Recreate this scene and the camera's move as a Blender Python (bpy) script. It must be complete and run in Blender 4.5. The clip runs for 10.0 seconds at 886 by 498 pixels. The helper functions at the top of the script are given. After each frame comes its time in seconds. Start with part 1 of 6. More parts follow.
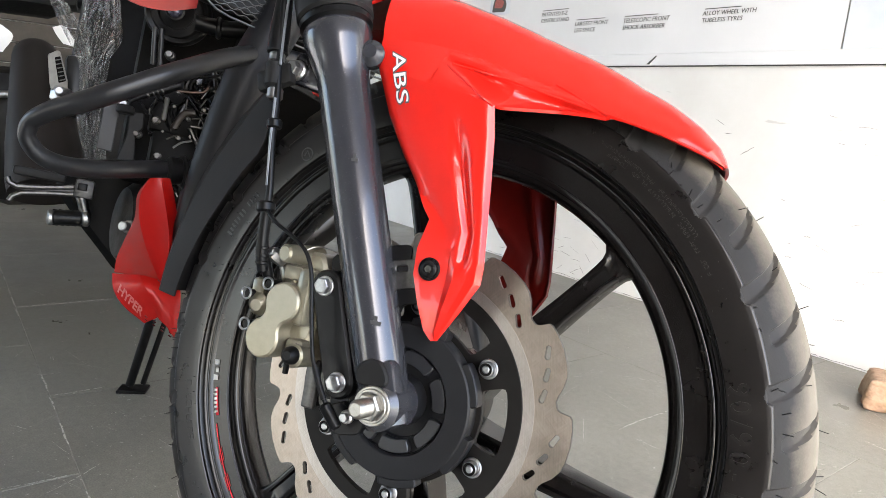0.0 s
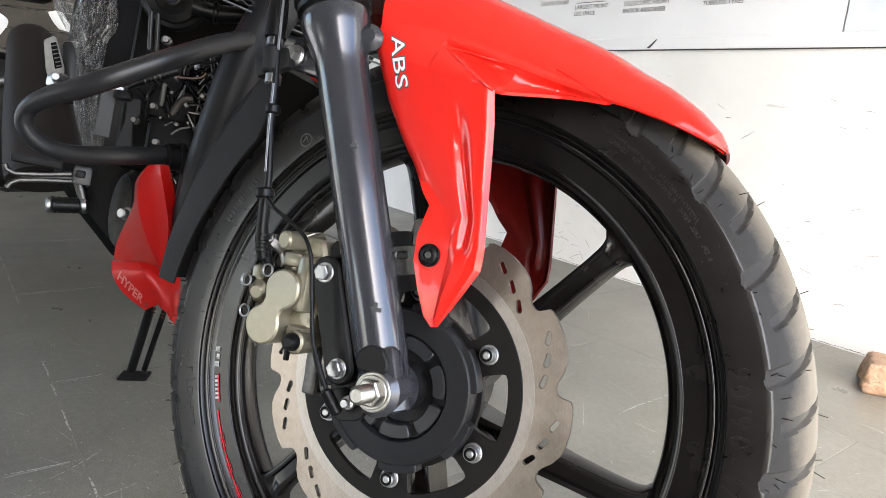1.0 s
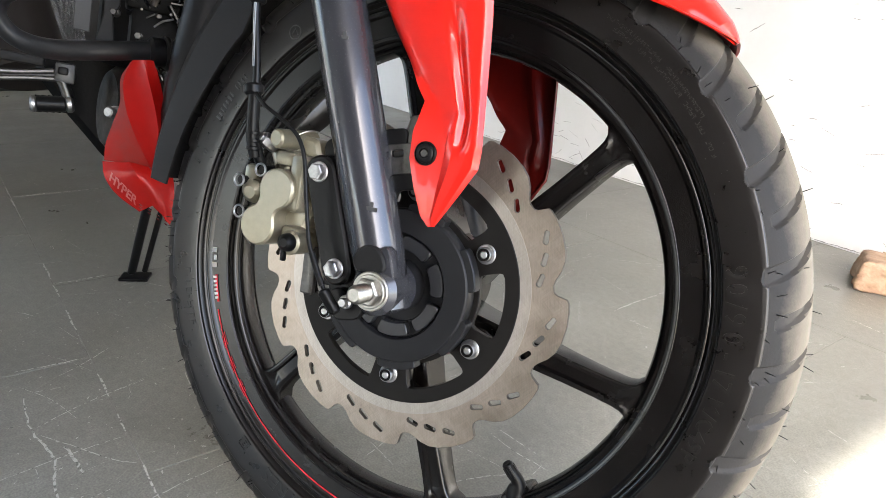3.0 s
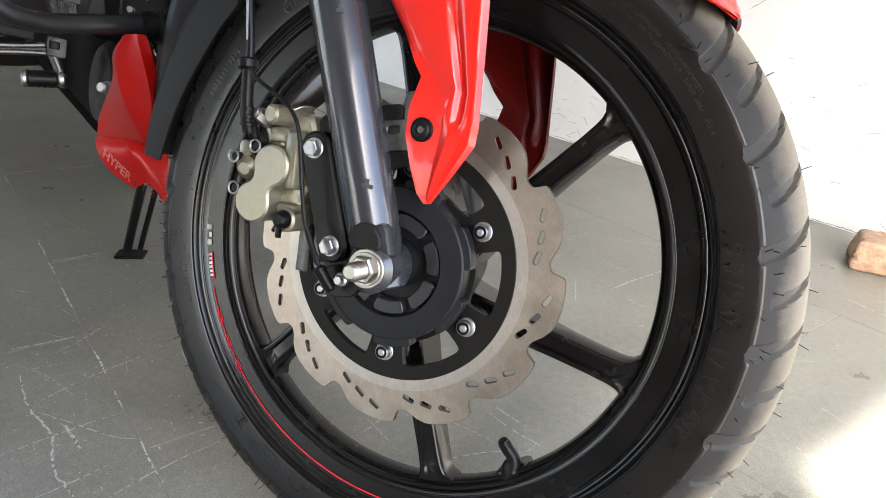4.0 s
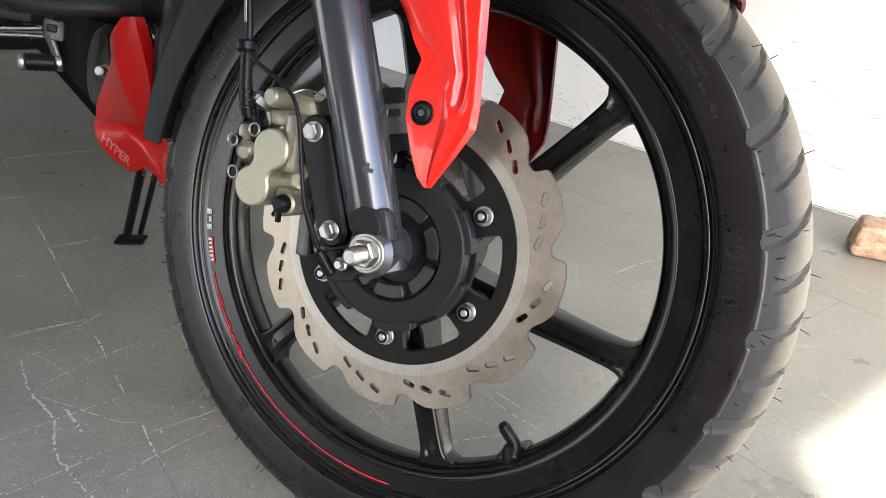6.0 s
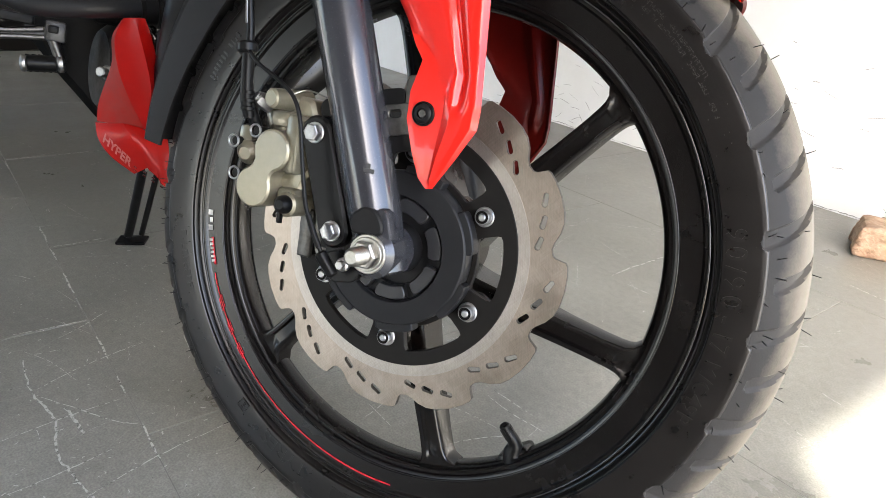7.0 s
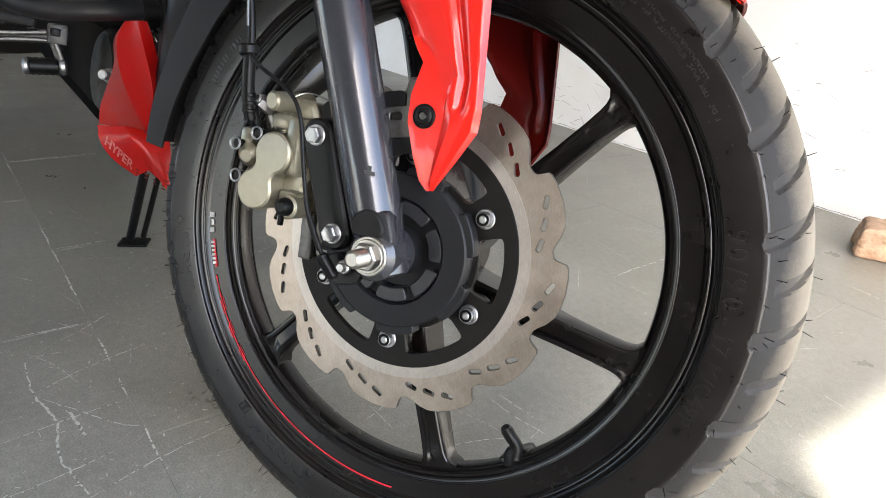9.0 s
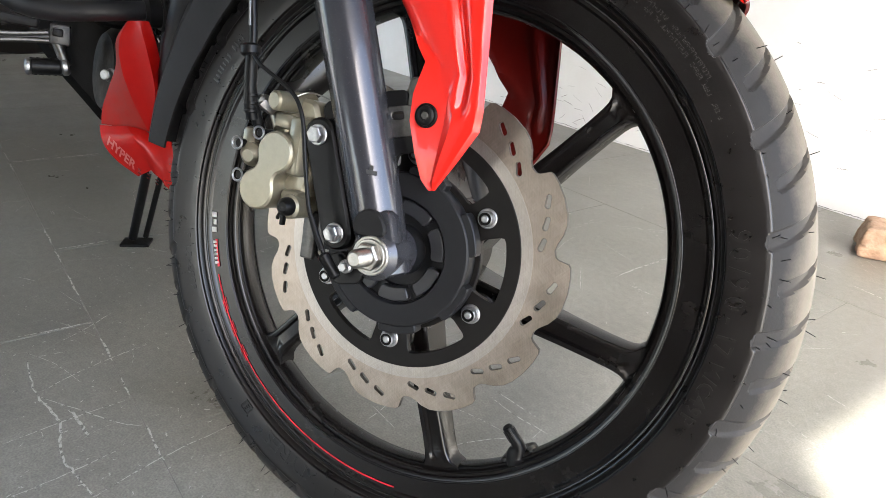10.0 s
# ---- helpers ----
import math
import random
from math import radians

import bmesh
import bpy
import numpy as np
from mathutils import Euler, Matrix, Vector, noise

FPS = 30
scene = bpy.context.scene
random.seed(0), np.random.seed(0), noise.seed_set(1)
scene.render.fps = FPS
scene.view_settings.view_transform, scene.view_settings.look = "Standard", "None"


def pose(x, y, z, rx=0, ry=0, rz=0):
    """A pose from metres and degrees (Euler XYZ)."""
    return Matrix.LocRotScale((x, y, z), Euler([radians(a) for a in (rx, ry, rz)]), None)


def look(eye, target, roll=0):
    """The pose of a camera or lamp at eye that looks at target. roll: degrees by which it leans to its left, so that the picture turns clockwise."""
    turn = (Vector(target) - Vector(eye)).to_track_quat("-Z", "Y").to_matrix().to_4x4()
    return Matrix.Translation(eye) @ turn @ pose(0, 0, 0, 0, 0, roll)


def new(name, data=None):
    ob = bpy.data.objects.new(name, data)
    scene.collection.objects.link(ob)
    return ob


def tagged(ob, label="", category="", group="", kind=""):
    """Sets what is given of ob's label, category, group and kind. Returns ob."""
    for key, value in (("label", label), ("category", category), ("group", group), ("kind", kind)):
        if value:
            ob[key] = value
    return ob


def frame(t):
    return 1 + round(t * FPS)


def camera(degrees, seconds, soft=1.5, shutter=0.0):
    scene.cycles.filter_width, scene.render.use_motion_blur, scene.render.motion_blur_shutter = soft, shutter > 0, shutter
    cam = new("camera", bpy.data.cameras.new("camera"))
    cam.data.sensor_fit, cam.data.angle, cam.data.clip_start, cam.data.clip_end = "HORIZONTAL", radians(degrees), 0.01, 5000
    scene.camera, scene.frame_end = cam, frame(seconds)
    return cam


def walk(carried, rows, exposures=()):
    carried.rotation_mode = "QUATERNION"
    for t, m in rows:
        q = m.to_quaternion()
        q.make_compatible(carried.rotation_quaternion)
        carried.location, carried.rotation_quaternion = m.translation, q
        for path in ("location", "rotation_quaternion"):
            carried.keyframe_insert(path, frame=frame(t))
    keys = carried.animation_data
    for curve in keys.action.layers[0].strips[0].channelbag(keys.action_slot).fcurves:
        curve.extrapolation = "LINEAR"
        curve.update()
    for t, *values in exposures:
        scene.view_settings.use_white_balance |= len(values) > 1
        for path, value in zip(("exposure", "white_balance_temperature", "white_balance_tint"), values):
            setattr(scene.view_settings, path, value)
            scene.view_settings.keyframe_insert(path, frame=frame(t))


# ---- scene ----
EXPOSURE = 3.50
cam = camera(67.5, 10.0, soft=0.45)
PATH = [
    (0, pose(0.4321, -0.3479, 0.5281, 78.745, -4.881, 52.783)),
    (0.5, pose(0.4319, -0.3482, 0.5288, 78.673, -4.699, 52.827)),
    (1, pose(0.4309, -0.3475, 0.5281, 77.515, -4.682, 52.698)),
    (1.5, pose(0.4297, -0.3465, 0.5276, 74.830, -4.501, 52.803)),
    (2, pose(0.4287, -0.3456, 0.5272, 72.935, -4.490, 52.744)),
    (2.5, pose(0.4270, -0.3436, 0.5258, 70.773, -4.452, 52.619)),
    (4, pose(0.4244, -0.3397, 0.5227, 67.180, -4.696, 52.316)),
    (4.5, pose(0.4242, -0.3396, 0.5220, 66.800, -4.782, 52.317)),
    (5, pose(0.4235, -0.3392, 0.5217, 66.235, -4.746, 52.370)),
    (5.5, pose(0.4233, -0.3387, 0.5208, 65.965, -4.746, 52.347)),
    (7, pose(0.4233, -0.3390, 0.5212, 65.986, -4.646, 52.422)),
    (7.5, pose(0.4235, -0.3391, 0.5211, 66.002, -4.629, 52.425)),
    (8, pose(0.4235, -0.3385, 0.5211, 66.046, -4.577, 52.519)),
    (8.5, pose(0.4237, -0.3389, 0.5214, 66.118, -4.568, 52.525)),
    (9, pose(0.4238, -0.3386, 0.5217, 66.126, -4.544, 52.547)),
    (9.5, pose(0.4236, -0.3387, 0.5213, 66.060, -4.438, 52.714)),
    (10, pose(0.4237, -0.3386, 0.5212, 66.120, -4.440, 52.682)),
]
walk(cam, PATH, [(0.0, EXPOSURE), (10.0, EXPOSURE)])

# ---- light ----
SUN_EL, SUN_AZ = 41.5, -42.0          # the sun stands to the open front of the bay
world = bpy.data.worlds.new("sky")
scene.world = world
world.use_nodes = True
wn = world.node_tree
sky = wn.nodes.new("ShaderNodeTexSky")
sky.sky_type, sky.sun_disc = "NISHITA", False
sky.sun_elevation, sky.sun_rotation = radians(SUN_EL), radians(90 - SUN_AZ)
sky.air_density, sky.dust_density = 1.0, 2.5
wn.links.new(sky.outputs[0], wn.nodes["Background"].inputs[0])
wn.nodes["Background"].inputs[1].default_value = 0.15
sun = new("sun", bpy.data.lights.new("sun", "SUN"))
sun.data.energy, sun.data.angle, sun.data.color = 4.0, radians(1.2), (1.0, 0.95, 0.88)
sun_way = Vector((math.cos(radians(SUN_AZ)) * math.cos(radians(SUN_EL)), math.sin(radians(SUN_AZ)) * math.cos(radians(SUN_EL)), math.sin(radians(SUN_EL))))
sun.matrix_world = look(sun_way * 10, (0, 0, 0))


# ---- materials ----
def surf(name, c1, c2=None, scale=40.0, rough=0.5, rough2=None, metal=0.0, bump=0.0, bscale=200.0, coat=0.0,
         dust=None, dust_amount=0.0, dust_scale=8.0, stretch=(1, 1, 1), spec=0.5):
    """A surface with colour varied by noise at one scale, roughness with it, fine relief at another, and patchy dust."""
    m = bpy.data.materials.new(name)
    m.use_nodes = True
    n, l = m.node_tree.nodes, m.node_tree.links
    b = n["Principled BSDF"]
    b.inputs["Metallic"].default_value = metal
    b.inputs["Specular IOR Level"].default_value = spec
    b.inputs["Coat Weight"].default_value = coat
    b.inputs["Coat Roughness"].default_value = 0.04
    co = n.new("ShaderNodeTexCoord")
    mp = n.new("ShaderNodeMapping")
    mp.inputs["Scale"].default_value = stretch
    l.new(co.outputs["Object"], mp.inputs["Vector"])
    nz = n.new("ShaderNodeTexNoise")
    nz.inputs["Scale"].default_value, nz.inputs["Detail"].default_value, nz.inputs["Roughness"].default_value = scale, 6, 0.6
    l.new(mp.outputs[0], nz.inputs["Vector"])
    ramp = n.new("ShaderNodeMapRange")
    ramp.inputs["From Min"].default_value, ramp.inputs["From Max"].default_value = 0.3, 0.7
    l.new(nz.outputs["Fac"], ramp.inputs["Value"])
    mix = n.new("ShaderNodeMix")
    mix.data_type = "RGBA"
    mix.inputs["A"].default_value, mix.inputs["B"].default_value = (*c1, 1), (*(c2 or c1), 1)
    l.new(ramp.outputs[0], mix.inputs["Factor"])
    rr = n.new("ShaderNodeMapRange")
    rr.inputs["To Min"].default_value, rr.inputs["To Max"].default_value = rough, rough if rough2 is None else rough2
    l.new(ramp.outputs[0], rr.inputs["Value"])
    colour, roughness = mix.outputs["Result"], rr.outputs[0]
    if dust:
        dn = n.new("ShaderNodeTexNoise")
        dn.inputs["Scale"].default_value, dn.inputs["Detail"].default_value, dn.inputs["Roughness"].default_value = dust_scale, 8, 0.65
        l.new(co.outputs["Object"], dn.inputs["Vector"])
        dr = n.new("ShaderNodeMapRange")
        dr.inputs["From Min"].default_value, dr.inputs["From Max"].default_value = 0.35, 0.7
        dr.inputs["To Max"].default_value = dust_amount
        l.new(dn.outputs["Fac"], dr.inputs["Value"])
        amount = dr.outputs[0]
        dm = n.new("ShaderNodeMix")
        dm.data_type = "RGBA"
        dm.inputs["B"].default_value = (*dust, 1)
        l.new(amount, dm.inputs["Factor"])
        l.new(colour, dm.inputs["A"])
        colour = dm.outputs["Result"]
        ad = n.new("ShaderNodeMath")
        ad.operation, ad.use_clamp = "MULTIPLY_ADD", True
        ad.inputs[1].default_value = 0.5
        l.new(amount, ad.inputs[0])
        l.new(roughness, ad.inputs[2])
        roughness = ad.outputs[0]
    l.new(colour, b.inputs["Base Color"])
    l.new(roughness, b.inputs["Roughness"])
    if bump:
        bn = n.new("ShaderNodeTexNoise")
        bn.inputs["Scale"].default_value, bn.inputs["Detail"].default_value = bscale, 4
        l.new(mp.outputs[0], bn.inputs["Vector"])
        bu = n.new("ShaderNodeBump")
        bu.inputs["Strength"].default_value, bu.inputs["Distance"].default_value = 1.0, bump
        l.new(bn.outputs["Fac"], bu.inputs["Height"])
        l.new(bu.outputs[0], b.inputs["Normal"])
    return m


RED = surf("red_paint", (0.60, 0.014, 0.008), (0.57, 0.013, 0.008), 30, 0.24, 0.26, coat=0.32, spec=0.22)
COWL_RED = surf("cowl_red", (0.28, 0.0026, 0.0018), (0.24, 0.0022, 0.0016), 30, 0.34, 0.42, coat=0.10, spec=0.15, dust=(0.26, 0.10, 0.08), dust_amount=0.05, dust_scale=10)
# near-black for black parts; puts the shade of gaps and recesses into colour
DEEP_BLACK = surf("deep_black", (0.0016, 0.0015, 0.0015), (0.0030, 0.0028, 0.0026), 60, 0.45, 0.6, bump=0.0003, bscale=250, spec=0.08)
MESH_GREY = surf("mesh_grey", (0.05, 0.05, 0.05), (0.07, 0.07, 0.07), 200, 0.4, 0.5, metal=0.6)
# darker red: shade inside the fender put in colour; also a cowl marking
SHADE_MARK_RED = surf("shade_mark_red", (0.092, 0.0037, 0.0027), (0.062, 0.0031, 0.0021), 12, 0.26, 0.32, spec=0.14)
LIP = surf("rim_lip_gloss", (0.0040, 0.0040, 0.0044), (0.0048, 0.0048, 0.0050), 40, 0.12, 0.18, spec=0.42)
FORK = surf("fork_paint", (0.028, 0.029, 0.034), (0.037, 0.038, 0.0445), 900, 0.22, 0.28, metal=0.35, coat=0.36, spec=0.5)
BLACK = surf("black_coat", (0.0024, 0.0024, 0.0026), (0.0044, 0.0044, 0.0048), 60, 0.30, 0.42, bump=0.00005, bscale=700, dust=(0.14, 0.13, 0.12), dust_amount=0.016, dust_scale=30, spec=0.15)
RIM = surf("rim_paint", (0.0024, 0.0020, 0.0019), (0.0036, 0.0030, 0.0028), 25, 0.22, 0.29, bump=0.00003, bscale=900, spec=0.36)
PLASTIC = surf("black_plastic", (0.0050, 0.0050, 0.0053), (0.0090, 0.0090, 0.0090), 120, 0.48, 0.6, bump=0.00008, bscale=1500, dust=(0.15, 0.14, 0.13), dust_amount=0.035, dust_scale=25, spec=0.15)
HUBGREY = surf("hub_grey_plastic", (0.0078, 0.0080, 0.0090), (0.0105, 0.0108, 0.0118), 120, 0.36, 0.46, bump=0.00006, bscale=1500, spec=0.16)
TUBE = surf("guard_coat", (0.0075, 0.0077, 0.0087), (0.0105, 0.0107, 0.0118), 70, 0.32, 0.42, bump=0.00005, bscale=600, dust=(0.14, 0.13, 0.12), dust_amount=0.025, dust_scale=25, spec=0.32)
SIDE = surf("tyre_sidewall", (0.0028, 0.0022, 0.0021), (0.0046, 0.0037, 0.0034), 60, 0.26, 0.34, bump=0.00008, bscale=420, dust=(0.12, 0.105, 0.09), dust_amount=0.010, dust_scale=18, spec=0.42)


def tread_rubber(name, dark, light, cover):
    """Grey rubber with a film of road dust on the running band, broken off in patches towards the shoulders."""
    m = surf(name, dark, light, 60, 0.50, 0.62, bump=0.00015, bscale=600, spec=0.16)
    n, l = m.node_tree.nodes, m.node_tree.links
    b = n["Principled BSDF"]
    old = b.inputs["Base Color"].links[0].from_socket
    co, mv, ln = n.new("ShaderNodeTexCoord"), n.new("ShaderNodeMapping"), n.new("ShaderNodeVectorMath")
    mv.inputs["Location"].default_value, mv.inputs["Scale"].default_value = (0, 0, -0.2985), (1, 0, 1)
    ln.operation = "LENGTH"
    l.new(co.outputs["Object"], mv.inputs["Vector"])
    l.new(mv.outputs[0], ln.inputs[0])
    total = ln.outputs["Value"]                         # the distance from the axle
    for scale, gain in ((24.0, 0.024), (150.0, 0.005), (600.0, 0.003)):
        nz, ad = n.new("ShaderNodeTexNoise"), n.new("ShaderNodeMath")
        nz.inputs["Scale"].default_value, nz.inputs["Detail"].default_value = scale, 4
        l.new(co.outputs["Object"], nz.inputs["Vector"])
        ad.operation = "MULTIPLY_ADD"
        ad.inputs[1].default_value = gain
        l.new(nz.outputs["Fac"], ad.inputs[0])
        l.new(total, ad.inputs[2])
        total = ad.outputs[0]
    mr = n.new("ShaderNodeMapRange")
    mr.inputs["From Min"].default_value, mr.inputs["From Max"].default_value = 0.2925, 0.3080
    mr.inputs["To Min"].default_value, mr.inputs["To Max"].default_value = 0.05, cover
    l.new(total, mr.inputs["Value"])
    mix = n.new("ShaderNodeMix")
    mix.data_type = "RGBA"
    mix.inputs["B"].default_value = (0.135, 0.117, 0.092, 1)
    l.new(mr.outputs[0], mix.inputs["Factor"])
    l.new(old, mix.inputs["A"])
    l.new(mix.outputs["Result"], b.inputs["Base Color"])
    return m


TREAD = tread_rubber("tyre_tread_dusty", (0.0080, 0.0084, 0.0095), (0.0130, 0.0134, 0.0146), 0.80)
GROOVE = tread_rubber("tread_groove", (0.013, 0.013, 0.014), (0.019, 0.019, 0.0198), 0.30)
MOULD = surf("moulded_rubber", (0.0040, 0.0034, 0.0032), (0.0064, 0.0056, 0.0052), 150, 0.26, 0.36, spec=0.50)


def brushed(name, dark, light, rough):
    """Steel ground crosswise: two sets of fine straight scratches over soft stains."""
    m = surf(name, dark, light, 28, rough, rough + 0.1, metal=1.0)
    n, l = m.node_tree.nodes, m.node_tree.links
    b = n["Principled BSDF"]
    old = b.inputs["Base Color"].links[0].from_socket
    co = n.new("ShaderNodeTexCoord")
    for turn in (0.75, -0.80, 1.45):
        mp = n.new("ShaderNodeMapping")
        mp.vector_type = "TEXTURE"
        mp.inputs["Rotation"].default_value, mp.inputs["Scale"].default_value = (0, turn, 0), (1 / 70, 1, 1 / 1500)
        l.new(co.outputs["Object"], mp.inputs["Vector"])
        nz = n.new("ShaderNodeTexNoise")
        nz.inputs["Scale"].default_value, nz.inputs["Detail"].default_value = 1.0, 2
        l.new(mp.outputs[0], nz.inputs["Vector"])
        mr = n.new("ShaderNodeMapRange")
        mr.inputs["From Min"].default_value, mr.inputs["From Max"].default_value, mr.inputs["To Min"].default_value, mr.inputs["To Max"].default_value = 0.3, 0.7, 0.92, 1.08
        l.new(nz.outputs["Fac"], mr.inputs["Value"])
        ml = n.new("ShaderNodeVectorMath")
        ml.operation = "MULTIPLY"
        l.new(old, ml.inputs[0])
        l.new(mr.outputs[0], ml.inputs[1])
        old = ml.outputs[0]
    l.new(old, b.inputs["Base Color"])
    return m


STEEL = brushed("disc_steel", (0.272, 0.230, 0.192), (0.425, 0.365, 0.312), 0.36)
SWEPT = brushed("disc_swept_band", (0.37, 0.337, 0.305), (0.46, 0.42, 0.383), 0.4)
CARRIER = surf("disc_carrier", (0.0045, 0.0040, 0.0037), (0.0070, 0.0063, 0.0057), 80, 0.42, 0.52, bump=0.00004, bscale=800, spec=0.15)
CUT_EDGE = surf("dark_cut_edge", (0.055, 0.048, 0.041), (0.095, 0.084, 0.072), 120, 0.45, 0.55, metal=0.8)
ZINC = surf("zinc_bolt", (0.27, 0.27, 0.275), (0.42, 0.42, 0.42), 300, 0.30, 0.46, metal=1.0, bump=0.00004, bscale=900)
DULL = surf("dull_steel", (0.075, 0.073, 0.069), (0.14, 0.136, 0.13), 200, 0.35, 0.5, metal=1.0)
NUT = surf("plated_nut", (0.24, 0.235, 0.215), (0.36, 0.35, 0.325), 250, 0.30, 0.42, metal=1.0, bump=0.00004, bscale=900)
GOLD = surf("caliper_gold", (0.180, 0.163, 0.116), (0.214, 0.196, 0.144), 150, 0.28, 0.36, metal=0.5, bump=0.00012, bscale=1500, coat=0.2)
ALU = surf("bare_aluminium", (0.22, 0.22, 0.217), (0.32, 0.315, 0.31), 120, 0.32, 0.46, metal=1.0, bump=0.00005, bscale=600)
RUBBER = surf("hose_rubber", (0.0030, 0.0030, 0.0033), (0.0050, 0.0050, 0.0050), 200, 0.30, 0.42, bump=0.00005, bscale=900, spec=0.15)
ENGINE = surf("engine_black", (0.0030, 0.0030, 0.0030), (0.0055, 0.0050, 0.0047), 60, 0.34, 0.5, bump=0.0002, bscale=300, dust=(0.08, 0.07, 0.06), dust_amount=0.040, dust_scale=40, spec=0.15)
FADED = surf("faded_marking", (0.36, 0.11, 0.10), (0.28, 0.05, 0.045), 200, 0.45, 0.5)
WHITE_MARK = surf("white_marking", (0.75, 0.75, 0.74), (0.68, 0.68, 0.67), 200, 0.45, 0.5)
RED_MARK = surf("red_marking", (0.85, 0.03, 0.06), (0.75, 0.02, 0.04), 200, 0.4, 0.5)
GREY_MARK = surf("grey_marking", (0.06, 0.06, 0.06), (0.045, 0.045, 0.045), 200, 0.45, 0.5)
INK = surf("black_ink", (0.03, 0.03, 0.03), (0.05, 0.05, 0.05), 300, 0.6)
WHITE_PANEL = surf("white_panel_paint", (0.78, 0.76, 0.73), (0.72, 0.70, 0.68), 20, 0.3, 0.35, coat=0.5)
BRICK = surf("fired_brick", (0.25, 0.150, 0.092), (0.36, 0.235, 0.150), 45, 0.88, 0.96, bump=0.004, bscale=120, dust=(0.56, 0.44, 0.34), dust_amount=0.4, dust_scale=22)
PAPER = surf("vinyl_sheet", (0.61, 0.62, 0.645), (0.65, 0.66, 0.685), 5, 0.4, 0.45)
PAPER_BLUE = surf("vinyl_sheet_blue", (0.47, 0.52, 0.60), (0.60, 0.63, 0.68), 6, 0.4, 0.45)
PLASTER = surf("ceiling_plaster", (0.5, 0.49, 0.46), (0.44, 0.43, 0.40), 3, 0.85, 0.9, bump=0.001, bscale=40)


from mathutils.bvhtree import BVHTree


# ---- mesh helpers ----
def finish(bm, angle=38.0):
    """Clean normals, smooth faces, and hard edges where faces meet sharply."""
    bmesh.ops.recalc_face_normals(bm, faces=bm.faces)
    for f in bm.faces:
        f.smooth = True
    for e in bm.edges:
        if len(e.link_faces) != 2:
            continue
        turn, (a, b) = e.calc_face_angle(0), (f.calc_area() for f in e.link_faces)
        # hard where it is sharp, and where a narrow bevel meets a broad face
        if turn > radians(angle) or (turn > radians(15) and max(a, b) > 14 * min(a, b)):
            e.smooth = False
    return bm


def part(name, bm, material, parent=None, label="", angle=38.0, recalc=True):
    """One bmesh as one mesh object under a thing or a part; the mesh is in the thing's own coordinates."""
    if recalc:
        finish(bm, angle)
    me = bpy.data.meshes.new(name)
    bm.to_mesh(me)
    bm.free()
    for m in (material if isinstance(material, (list, tuple)) else [material]):
        me.materials.append(m)
    ob = new(name, me)
    if parent is not None:
        ob.parent = parent
    if label:
        ob["label"] = label
    return ob


def join(*bms):
    """Several bmeshes in one."""
    out = bms[0]
    for b in bms[1:]:
        me = bpy.data.meshes.new("tmp")
        b.to_mesh(me)
        b.free()
        out.from_mesh(me)
        bpy.data.meshes.remove(me)
    return out


def moved(bm, m):
    bmesh.ops.transform(bm, matrix=m, verts=bm.verts)
    return bm


def along(p0, p1):
    """Matrix that puts the local z axis from p0 to p1, with the origin at p0."""
    p0, p1 = Vector(p0), Vector(p1)
    return Matrix.Translation(p0) @ (p1 - p0).to_track_quat("Z", "Y").to_matrix().to_4x4()


def revolve(profile, seg=96, closed=False):
    """Rings (radius, height) about the z axis; open ends are capped when the radius is above zero."""
    bm = bmesh.new()
    rings = []
    for r, h in profile:
        rings.append([bm.verts.new((r * math.cos(2 * math.pi * k / seg), r * math.sin(2 * math.pi * k / seg), h)) for k in range(seg)])
    pairs = list(zip(rings, rings[1:])) + ([(rings[-1], rings[0])] if closed else [])
    for a, b in pairs:
        for k in range(seg):
            bm.faces.new((a[k], a[(k + 1) % seg], b[(k + 1) % seg], b[k]))
    if not closed:
        bm.faces.new(rings[0][::-1])
        bm.faces.new(rings[-1])
    return bm


# from the revolving axis z to the wheel's axle y: (x, y, z) -> (x, z, -y)... the wheel's plane is x-z
AXLE = Matrix(((1, 0, 0, 0), (0, 0, 1, 0), (0, -1, 0, 0), (0, 0, 0, 1)))


def rod(p0, p1, r, r1=None, seg=20, chamfer=0.12):
    """A round bar with chamfered ends."""
    d = (Vector(p1) - Vector(p0)).length
    r1 = r if r1 is None else r1
    c = min(chamfer * min(r, r1) * 2, d * 0.3)
    return moved(revolve([(r - c, 0), (r, c), (r1, d - c), (r1 - c, d)], seg), along(p0, p1))


def hexa(p0, p1, r):
    """A hexagonal head or nut with a chamfered face."""
    d = (Vector(p1) - Vector(p0)).length
    return moved(revolve([(r, 0), (r, d * 0.85), (r * 0.86, d)], 6), along(p0, p1))


def smooth_path(points, n=8):
    """Catmull-Rom through the points."""
    p = [Vector(q) for q in points]
    p = [p[0] * 2 - p[1]] + p + [p[-1] * 2 - p[-2]]
    out = []
    for i in range(1, len(p) - 2):
        for k in range(n):
            t = k / n
            out.append(0.5 * (2 * p[i] + (p[i + 1] - p[i - 1]) * t + (2 * p[i - 1] - 5 * p[i] + 4 * p[i + 1] - p[i + 2]) * t * t
                              + (3 * p[i] - p[i - 1] - 3 * p[i + 1] + p[i + 2]) * t ** 3))
    return out + [p[-2]]


